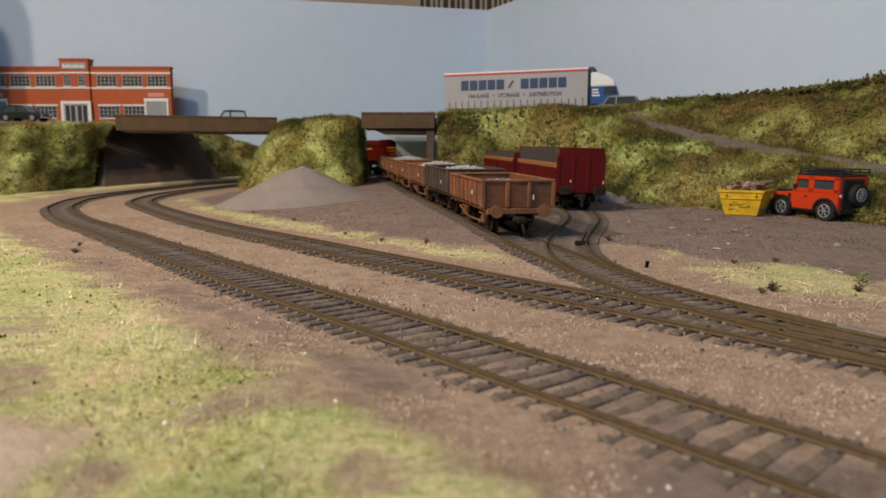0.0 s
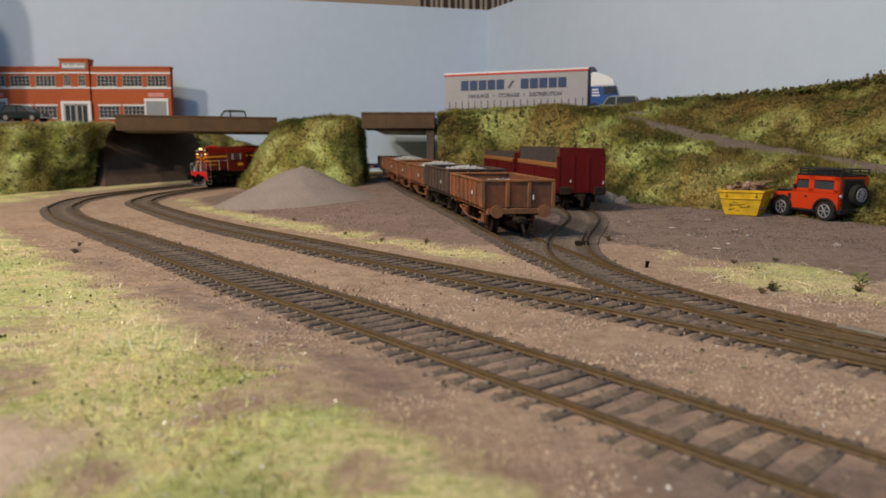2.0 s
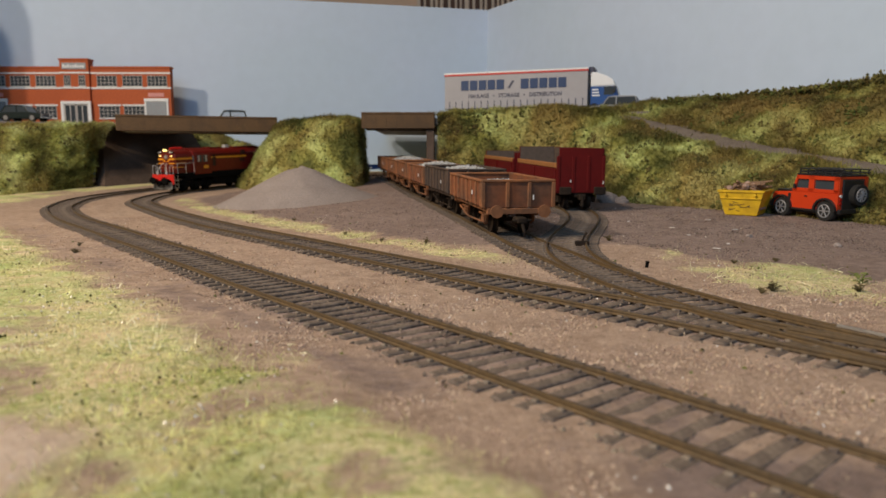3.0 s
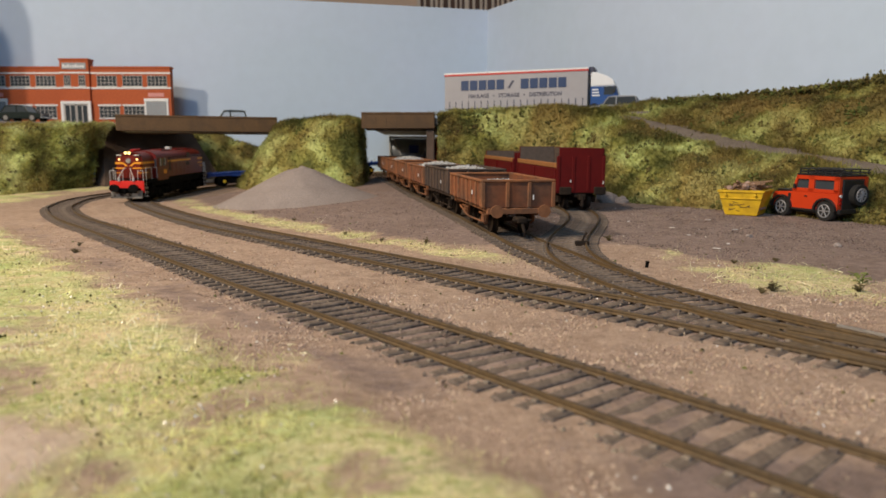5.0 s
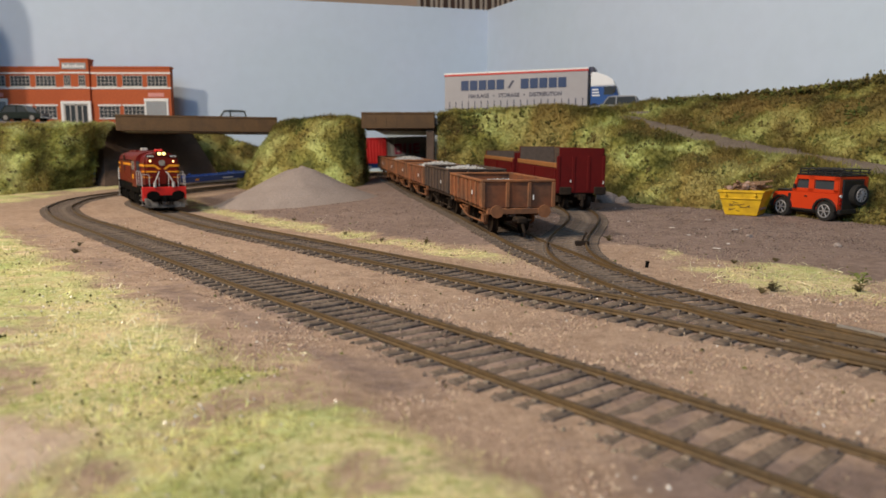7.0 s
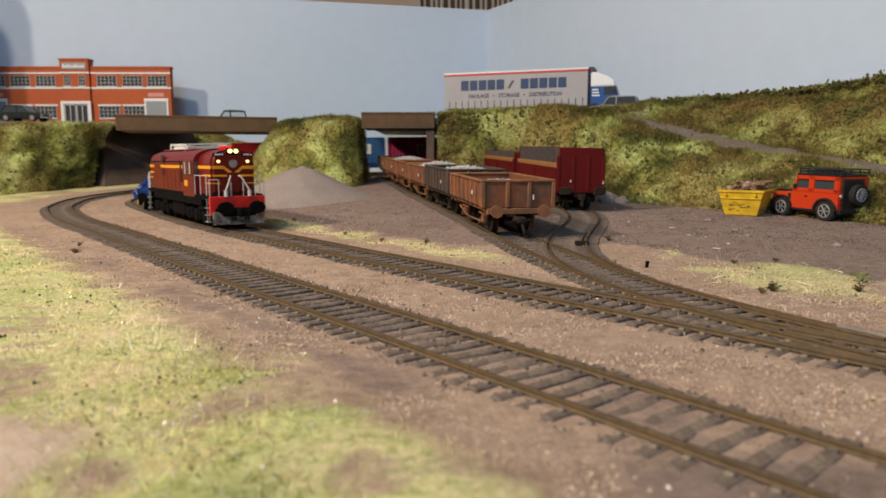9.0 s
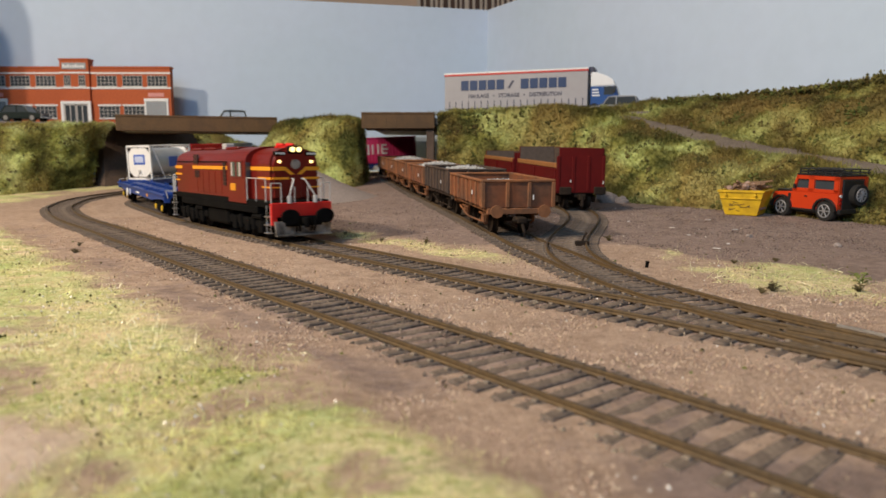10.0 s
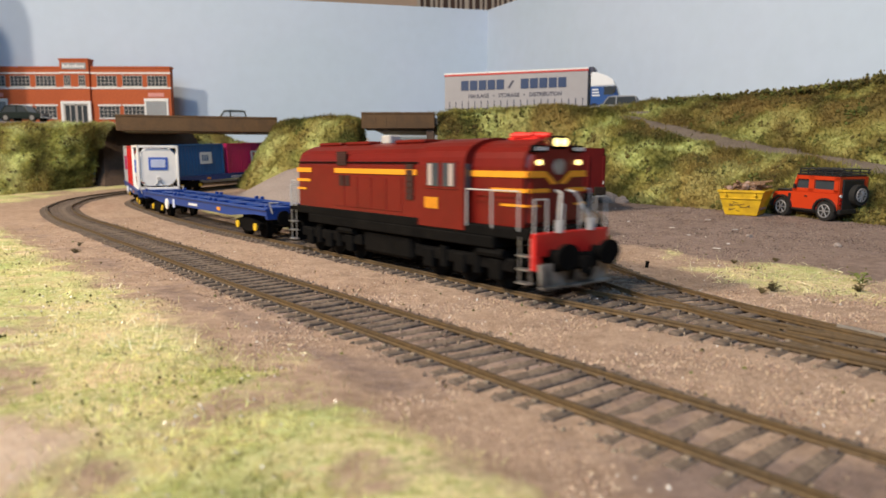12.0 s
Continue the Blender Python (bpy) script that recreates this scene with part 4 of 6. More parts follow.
def build_flat(length, wb):
    """A bogie container flat, its origin in the middle on the rail tops."""
    h = length / 2
    w = tagged(empty("container_wagon"), "blue bogie container flat wagon with yellow wheel hubs", "railway wagon", "container train")
    bm = bmesh.new()
    for s in (-1, 1):
        prism(bm, [(-h, 15), (-h, 12.2), (-wb / 2 - 14, 12.2), (-wb / 2 + 18, 9.8), (wb / 2 - 18, 9.8), (wb / 2 + 14, 12.2), (h, 12.2), (h, 15)], s * 14.2 - .9, s * 14.2 + .9, "y")
        box(bm, -h, h, s * 14.4 - 1.6, s * 14.4 + 1.6, 14.6, 15.6, 0.2)
    box(bm, -h, h, -3.0, 3.0, 11.5, 15.2, 0.3)
    part("frame", bm, BLUE_WAGON, w)
    for x in np.linspace(-h + 1.5, h - 1.5, 9):
        bm = bmesh.new()
        box(bm, x - 1.5, x + 1.5, -14, 14, 13.2, 15.4, 0.2)
        part("cross_beam", bm, BLUE_WAGON, w)
    for s in (-1, 1):
        bm = bmesh.new()
        box(bm, s * (h - .8) - .8, s * (h - .8) + .8, -15, 15, 10.4, 16.2, 0.3)
        part("headstock", bm, BLUE_WAGON, w)
        for x in (s * (h - 3), s * (h * .34), s * (h * .3 - 4)):
            for y in (-13.6, 13.6):
                bm = bmesh.new()
                box(bm, x - 1.0, x + 1.0, y - 1.0, y + 1.0, 15.4, 17.3, 0.3)
                part("twist_lock", bm, BLUE_WAGON, w)
        for y in (-12.6, 12.6):
            bm = bmesh.new()
            rod(bm, (s * (h + 1), y, 13.5), (s * (h + 1), y * 1.1, 18.4), .35, 6)
            rod(bm, (s * (h + 1), y * 1.1, 18.4), (s * (h + 1), y * .75, 18.4), .35, 6)
            part("shunter_rail", bm, GREY, w)
        for y in (-8.8, 8.8):
            bm = bmesh.new()
            rod(bm, (s * h, y, 11.5), (s * (h + 5), y, 11.5), 1.3, 8)
            rod(bm, (s * (h + 5), y, 11.5), (s * (h + 6), y, 11.5), 3.4, 12)
            part("buffer", bm, BLACK, w)
        bm = bmesh.new()
        box(bm, s * h, s * (h + 7), -1.5, 1.5, 8, 10.5, 0.4) if s > 0 else box(bm, -h - 7, -h, -1.5, 1.5, 8, 10.5, 0.4)
        part("coupler", bm, BLACK, w)
        bm = bmesh.new()
        rod(bm, (wb * .30, s * 15.4, 9.6), (wb * .30, s * 16.2, 9.6), 3.5, 16)
        part("brake_wheel", bm, WHITE, w, "white handbrake wheel")
        bm = bmesh.new()
        box(bm, wb * .20, wb * .20 + 4, s * 15.5 - .3, s * 15.5 + .3, 8.0, 13.2, 0.2)
        part("brake_panel", bm, EMBLEM_PALE, w, "pale blue brake panel")
        bm = bmesh.new()
        box(bm, -h * .45, -h * .45 + 5, s * 15.2 - .2, s * 15.2 + .2, 11.2, 13.0)
        part("data_panel", bm, YELLOW, w)
        bm = bmesh.new()
        for k in range(5):
            box(bm, -h * .1 + k * 3.4, -h * .1 + k * 3.4 + 2.4, s * 15.2 - .2, s * 15.2 + .2, 11.2, 12.6)
        part("lettering_bars", bm, WHITE, w)
    for c in (-wb / 2, wb / 2):
        bm = bmesh.new()
        for s in (-1, 1):
            prism(bm, [(c - 17, 7.6), (c - 16, 4.2), (c - 8, 4.2), (c - 5, 3.0), (c + 5, 3.0), (c + 8, 4.2), (c + 16, 4.2), (c + 17, 7.6), (c + 6, 9.5), (c - 6, 9.5)], s * 12 - 1, s * 12 + 1, "y")
        box(bm, c - 3, c + 3, -12, 12, 5, 11.6, 0.4)
        bogie = part("bogie", bm, BLACK, w)
        for k in (-12, 12):
            bm = bmesh.new()
            wheelset(bm, c + k, 5.4)
            part("wheelset", bm, BLACK, bogie)
            for s in (-1, 1):
                bm = bmesh.new()
                rod(bm, (c + k, s * 13.0, 5.6), (c + k, s * 13.7, 5.6), 1.9, 12)
                part("axle_cap", bm, AXLE_YELLOW, bogie, "yellow axle box cover")
    return w


def container_paint(name, colour):
    return material(name, colour, 0.45, 0, 0.06, 250, 0, tuple(c * .85 for c in colour), 50)


def build_container(length, mat, label, logo=None, words=None, word_mat=None, logo_mat=None):
    """A corrugated steel container standing on z = 0, its front to -x."""
    h, wd, top = length / 2, 14.2, 33.0
    c = tagged(empty("container"), label, "shipping container", "containers on the train")
    bm = bmesh.new()
    n = int(length / 2.0)
    for s in (-1, 1):
        ring = []
        for k in range(n + 1):
            x = -h + .8 + (length - 1.6) * k / n
            y = s * (wd - (0.0 if k % 2 else 0.7))
            ring.append((bm.verts.new((x, y, 1.2)), bm.verts.new((x, y, top - 1.2))))
        for a, b in zip(ring, ring[1:]):
            bm.faces.new((a[0], b[0], b[1], a[1]))
    part("side_wall", bm, mat, c)
    bm = bmesh.new()
    box(bm, -h + .6, h - .6, -wd + 1, wd - 1, .6, top - .6)
    part("core", bm, mat, c)
    bm = bmesh.new()
    for s in (-1, 1):
        for z in (0.0, top - 1.6):
            box(bm, -h, h, s * wd - .8, s * wd + .6, z, z + 1.6, 0.2)
    for x in (-h, h - 1.6):
        for s in (-1, 1):
            box(bm, x, x + 1.6, s * wd - 1.0, s * wd + .8, 0, top, 0.2)
        for z in (0.0, top - 1.6):
            box(bm, x, x + 1.6, -wd, wd, z, z + 1.6, 0.2)
    part("corner_frame", bm, mat, c)
    for e in (-1, 1):
        for y in (-wd / 2, wd / 2):
            bm = bmesh.new()
            box(bm, e * (h - .2) - .5, e * (h - .2) + .5, y - wd / 2 + .8, y + wd / 2 - .8, 2, top - 2, 0.2)
            door = part("door", bm, mat, c)
            for o in (-3, 3):
                bm = bmesh.new()
                rod(bm, (e * (h + .5), y + o, 2), (e * (h + .5), y + o, top - 2), .35, 6)
                part("lock_rod", bm, GREY, door)
    for s in (-1, 1):
        if words:
            bm = bmesh.new()
            for k, x in enumerate((-12.5, 0, 12.5)):       # three plain block shapes, hollow, upright and barred
                y = s * (wd + .5)
                box(bm, x - 4.5, x - 2.6, y - .25, y + .25, 11.5, 24)
                box(bm, x + 2.6, x + 4.5, y - .25, y + .25, 11.5, 24) if k < 2 else box(bm, x - 2.4, x + 3.6, y - .25, y + .25, 16.8, 18.6)
                if k != 1:
                    box(bm, x - 2.5, x + 2.5, y - .25, y + .25, 22.1, 24)
                    box(bm, x - 2.5, x + 2.5, y - .25, y + .25, 11.5, 13.4)
            part("emblem_blocks", bm, word_mat, c, "three plain block shapes")
        if logo:
            bm = bmesh.new()
            box(bm, logo[0], logo[1], s * (wd + .5) - .2, s * (wd + .5) + .2, top * .36, top * .74, 0.1)
            lg = part("logo_panel", bm, logo_mat, c, "plain square emblem panel")
            bm = bmesh.new()
            q = (logo[1] - logo[0]) / 5
            for k in range(3):
                box(bm, logo[0] + q * (k + .8), logo[0] + q * (k + 1.4), s * (wd + .6) - .2, s * (wd + .6) + .25, top * .45, top * .65)
            part("logo_bars", bm, mat, lg)
    return c


def build_tank_container(length):
    h, wd, top = length / 2, 14.6, 33.5
    c = tagged(empty("tank_container"), "white framed tank container with a blue emblem on its end", "shipping container", "containers on the train")
    bm = bmesh.new()
    for x in (-h, h - 2):
        for s in (-1, 1):
            box(bm, x, x + 2, s * wd - 1.6 if s > 0 else -wd, s * wd if s > 0 else -wd + 1.6, 0, top, 0.3)
        for z in (0, top - 2):
            box(bm, x, x + 2, -wd, wd, z, z + 2, 0.3)
    for s in (-1, 1):
        for z in (0, top - 1.6):
            y = s * (wd - .8)
            box(bm, -h, h, y - .8, y + .8, z, z + 1.6, 0.2)
        for x in (-h * .35, h * .35):
            rod(bm, (x, s * (wd - .8), 1), (x * 2.4, s * (wd - .8), top - 1), .7, 6)
    part("frame", bm, WHITE, c)
    bm = bmesh.new()
    rings = []
    for x, r in ((-h + 3, 11.6), (-h + 4.2, 13.4), (-h + 7, 13.9), (h - 7, 13.9), (h - 4.2, 13.4), (h - 3, 11.6)):
        rings.append([bm.verts.new((x, r * math.cos(k * math.tau / 28), 17 + r * math.sin(k * math.tau / 28))) for k in range(28)])
    for a, b in zip(rings, rings[1:]):
        for k in range(28):
            bm.faces.new((a[k], b[k], b[(k + 1) % 28], a[(k + 1) % 28]))
    bm.faces.new(rings[0])
    bm.faces.new(rings[-1][::-1])
    part("tank", bm, TANK_STEEL, c, "pale steel barrel of the tank", smooth=False)
    for e in (-1, 1):
        bm = bmesh.new()
        o = []
        for k in range(24):
            a = k * math.tau / 24
            o.append((12.8 * max(-1, min(1, 1.18 * math.cos(a))), 17.2 + 14.0 * max(-1, min(1, 1.15 * math.sin(a)))))
        prism(bm, o, e * (h - 1.4) - .5, e * (h - 1.4) + .5, "x")
        end = part("end_panel", bm, WHITE, c)
        bm = bmesh.new()
        box(bm, e * (h - .8) - .25, e * (h - .8) + .25, -6.8, 6.8, 15.0, 24.6, 0.2)
        em = part("emblem", bm, EMBLEM_BLUE, end, "blue framed emblem with rounded corners")
        bm = bmesh.new()
        box(bm, e * (h - .6) - .3, e * (h - .6) + .3, -5.2, 5.2, 16.8, 23.0, 0.3)
        part("emblem_field", bm, EMBLEM_PALE, em)
        bm = bmesh.new()
        for s in (-1, 1):
            prism(bm, [(s * 13.2, 2), (s * 13.2, 7), (s * 9.5, 2)], e * (h - .9) - .4, e * (h - .9) + .4, "x")
            prism(bm, [(s * 13.2, 31.5), (s * 13.2, 27.5), (s * 9.8, 31.5)], e * (h - .9) - .4, e * (h - .9) + .4, "x")
        part("corner_gusset", bm, BLACK, end)
        bm = bmesh.new()
        rod(bm, (e * (h - 1.2), 0, 8.4), (e * (h + .2), 0, 8.4), 1.5, 10)
        rod(bm, (e * (h - .6), -3, 3), (e * (h - .6), 0, 8), .4, 6)
        rod(bm, (e * (h - .6), 3, 3), (e * (h - .6), 0, 8), .4, 6)
        part("outlet_valve", bm, GREY, end)
    for s in (-1, 1):
        bm = bmesh.new()
        box(bm, -3, 9, s * 14.0 - .3, s * 14.0 + .3, 12, 22, 0.1)
        part("side_panel", bm, EMBLEM_BLUE, c, "blue panel with unreadable text")
    return c


EMBLEM_BLUE = material("emblem_blue", (0.05, 0.12, 0.48), 0.5, 0, 0.05, 200)
EMBLEM_PALE = material("emblem_pale_blue", (0.50, 0.56, 0.75), 0.5, 0, 0.05, 200)
TANK_STEEL = material("tank_pale_grey_blue", (0.42, 0.47, 0.53), 0.4, 0.3, 0.06, 120, 0, (0.52, 0.55, 0.6), 40)
C_RED = container_paint("container_red", (0.50, 0.008, 0.012))
C_GREY = container_paint("container_grey", (0.38, 0.38, 0.40))
C_BLUE = container_paint("container_navy", (0.006, 0.075, 0.23))
C_MAGENTA = container_paint("container_magenta", (0.42, 0.012, 0.10))
C_WHITE = container_paint("container_white", (0.68, 0.67, 0.66))
LOGO_WHITE = material("logo_off_white", (0.55, 0.58, 0.62), 0.5, 0, 0.05, 200)

LOCO = build_loco()
# vehicles: object, where its middle follows the locomotive's front bogie (mm), bogie spacing, height over the rails
TRAIN = [(LOCO, 45.0, 90.0, 0.0)]
for mid, length, wb in ((252, 232, 170), (467, 176, 112), (680, 198, 130), (892, 200, 130)):
    TRAIN.append((build_flat(length, wb), float(mid), float(wb), 0.0))
for ob, mid in ((build_tank_container(58), 410), (build_container(55, C_RED, "red corrugated steel container", words=None), 468),
                (build_container(52, C_GREY, "grey corrugated container with dull pink block shapes", words=True, word_mat=C_MAGENTA), 523)):
    TRAIN.append((ob, 467.0, 112.0, 15.8, mid - 467.0))
TRAIN.append((build_container(78, C_BLUE, "navy blue container with a pale square emblem", logo=(6, 22), logo_mat=LOGO_WHITE), 680.0, 130.0, 15.8, -58.0))
TRAIN.append((build_container(108, C_MAGENTA, "magenta container with pale block shapes", words=True, word_mat=LOGO_WHITE), 680.0, 130.0, 15.8, 40.0))
TRAIN.append((build_container(66, C_WHITE, "white container with a red end", words=None), 892.0, 130.0, 15.8, -45.0))
# ---------------------------------------------------------------- wagons in the yard
RUST = material("wagon_rust_brown", (0.185, 0.058, 0.020), 0.75, 0, 0.2, 350, 0.12, (0.085, 0.042, 0.024), 45, .9)
RUST_LIGHT = material("wagon_weathered_tan", (0.25, 0.095, 0.034), 0.8, 0, 0.2, 350, 0.12, (0.12, 0.058, 0.030), 60, .9)
RUST_RED = material("wagon_faded_red", (0.19, 0.050, 0.024), 0.75, 0, 0.18, 350, 0.12, (0.15, 0.07, 0.038), 60, .8)
WAGON_DARK = material("wagon_dark_brown", (0.050, 0.034, 0.026), 0.75, 0, 0.18, 350, 0.1, (0.085, 0.05, 0.034), 60, .8)
OPEN_RED = material("open_wagon_maroon", (0.105, 0.0045, 0.004), 0.6, 0, 0.08, 250, 0, (0.08, 0.004, 0.0038), 50, spec=0.2)
PLANK_INSIDE = material("plank_grey_brown", (0.085, 0.062, 0.050), 0.85, 0, 0.15, 300, 0.1, (0.11, 0.08, 0.06), 60)
PLANK_ORANGE = material("plank_orange_brown", (0.31, 0.13, 0.035), 0.75, 0, 0.15, 400, 0.1, (0.24, 0.10, 0.03), 80)
STONE = varied(material("load_grey_stone", (0.36, 0.355, 0.345), 0.9, 0, 0.2, 500), 0.3)
IRON = material("brake_gear_dark_iron", (0.020, 0.015, 0.012), 0.8, 0.0, 0.2, 300, 0, (0.045, 0.030, 0.02), 90, spec=0.1)


def build_wagon(body, trim, label, load=True, length=74.0, top=25.7):
    """A four-wheeled mineral wagon; its visible end looks to -x, origin on the rail tops in the middle."""
    h, w, z0 = length / 2, 17.3, 14.0
    g = tagged(empty("mineral_wagon"), label, "railway wagon", "ballast wagons in the yard")
    for s in (-1, 1):
        bm = bmesh.new()
        box(bm, -h, h, min(s * w, s * (w - 1)), max(s * w, s * (w - 1)), z0, top, 0.2)
        side = part("side", bm, body, g)
        for x in np.linspace(-h + 1.2, h - 1.2, 8):
            bm = bmesh.new()
            box(bm, x - .8, x + .8, s * (w + .35) - .5, s * (w + .35) + .5, z0, top - .6, 0.2)
            part("rib", bm, trim, side)
        bm = bmesh.new()
        box(bm, -h - .4, h + .4, s * (w - .1) - 1.0, s * (w - .1) + 1.0, top - .3, top + .9, 0.3)
        part("top_rail", bm, trim, side)
        bm = bmesh.new()
        box(bm, -h - .3, h + .3, s * 13.6 - .8, s * 13.6 + .8, 11.2, z0 + .2, 0.2)
        part("solebar", bm, trim, g)
        bm = bmesh.new()
        for x in (-h * .55, h * .55):
            prism(bm, [(x - 4.6, 10), (x - 1.8, 4.0), (x + 1.8, 4.0), (x + 4.6, 10)], s * 11.4 - .5, s * 11.4 + .5, "y")
            box(bm, x - 2.2, x + 2.2, s * 12.2 - 1, s * 12.2 + 1, 4.8, 8.6, 0.4)
            box(bm, x - 7.5, x + 7.5, s * 12.6 - .5, s * 12.6 + .5, 8.6, 9.6, 0.2)
        rod(bm, (-h * .5, s * 13, 5.2), (h * .25, s * 13, 4.6), .5, 6)
        rod(bm, (h * .25, s * 13.4, 4.6), (h * .7, s * 14.4, 9), .5, 6)
        part("axle_guard", bm, RUST_LIGHT if trim is not WAGON_DARK else IRON, g)
        bm = bmesh.new()
        box(bm, -h * .5, -h * .5 + 1.0, s * (w + .6) - .25, s * (w + .6) + .1, 18.5, 20.4)
        part("label_plate", bm, WHITE, side)
    for e in (-1, 1):
        bm = bmesh.new()
        box(bm, e * h - .5, e * h + .5, -w, w, z0 - .6, top, 0.2)
        end = part("end", bm, body, g)
        for y in (-w + .3, -5.3, 5.3, w - .3):
            bm = bmesh.new()
            box(bm, e * (h + .7) - .7, e * (h + .7) + .7, y - .9, y + .9, z0 - .4, top - .4, 0.25)
            part("rib", bm, trim, end)
        bm = bmesh.new()
        box(bm, e * h - 1.2, e * h + 1.2, -w - .6, w + .6, top - .3, top + .9, 0.3)
        part("top_rail", bm, trim, end)
        bm = bmesh.new()
        box(bm, e * (h + .2) - 1.0, e * (h + .2) + 1.0, -15.2, 15.2, 10.4, 13.2, 0.3)
        part("headstock", bm, trim, g)
        for y in (-11.4, 11.4):
            bm = bmesh.new()
            rod(bm, (e * h, y, 12.1), (e * (h + 4.4), y, 12.1), 1.6, 10)
            rod(bm, (e * (h + 4.4), y, 12.1), (e * (h + 5.2), y, 12.1), 3.0, 20)
            part("buffer", bm, trim, g)
        bm = bmesh.new()
        box(bm, e * (h + 4) - 3.6, e * (h + 4) + 3.6, -2.6, 2.6, 6.6, 9.4, 0.6)
        rod(bm, (e * (h + 6), 0, 8), (e * (h + 8.5), -1.0, 2.6), .8, 8)
        rod(bm, (e * (h + 8.5), -1.0, 2.6), (e * (h + 8.0), -1.4, .8), .7, 8)
        box(bm, e * (h + 6.8) - .6, e * (h + 6.8) + .6, -4.6, 4.6, 7.6, 8.8, 0.3)
        part("coupling", bm, IRON, g)
        bm = bmesh.new()
        box(bm, e * (h + 1.35) - .1, e * (h + 1.35) + .15, -7.3, -6.8, 17.2, 19.4)
        part("lamp_bracket", bm, WHITE, end)
    bm = bmesh.new()
    box(bm, -h + .6, h - .6, -w + 1, w - 1, z0 + .2, z0 + 1.2)
    part("floor", bm, IRON, g)
    for x in (-h * .55, h * .55):
        bm = bmesh.new()
        wheelset(bm, x, 6.2)
        part("wheelset", bm, IRON, g)
    if load:
        rng = np.random.RandomState(int(length) + (7 if body is RUST else 3))
        n = 1400
        p = np.stack([rng.uniform(-h + 3, h - 3, n), rng.uniform(-w + 2.2, w - 2.2, n)], 1)
        z = z0 + (5.4 if body is RUST else 9.4) + 4.4 * np.exp(-((p[:, 0] + 6) / 22) ** 2) * (1 - (p[:, 1] / w) ** 2) + rng.uniform(-.6, .6, n)
        ob = tufts("stone_load", np.c_[p, z], np.tile([0, 0, 1.0], (n, 1)), 1.0, STONE, "heaped grey crushed stone", 5)
        ob.parent = g
        del ob["category"]
        bm = bmesh.new()
        box(bm, -h + .7, h - .7, -w + 1.1, w - 1.1, z0 + 1.3, z0 + (5.2 if body is RUST else 9.2))
        part("load_bed", bm, STONE, g)
    return g


def on_rails(ob, path, s, wb):
    a, b = path.at(s - wb / 2), path.at(s + wb / 2)
    d = (b - a).normalized()
    side = Vector((0, 0, 1)).cross(d).normalized()
    turn = Matrix((d, side, d.cross(side))).transposed().to_4x4()
    ob.matrix_world = Matrix.Translation((a + b) / 2 * U) @ turn


front = YARD.s[int(np.argmin(np.abs(YARD.c[:, 1] - 318)))]
KINDS = [build_wagon(RUST, RUST_LIGHT, "rusty brown ballast wagon heaped with grey stone"),
         build_wagon(WAGON_DARK, WAGON_DARK, "dark brown mineral wagon loaded with grey stone", top=27.2),
         build_wagon(RUST_RED, RUST_LIGHT, "faded red and rust open wagon filled with grey stone")]
for k, ob in enumerate([KINDS[0], KINDS[1], KINDS[2], copy_thing(KINDS[0], Matrix.Identity(4)), copy_thing(KINDS[2], Matrix.Identity(4)), copy_thing(KINDS[0], Matrix.Identity(4))]):
    on_rails(ob, YARD, front + 37 + 84.5 * k, 40)


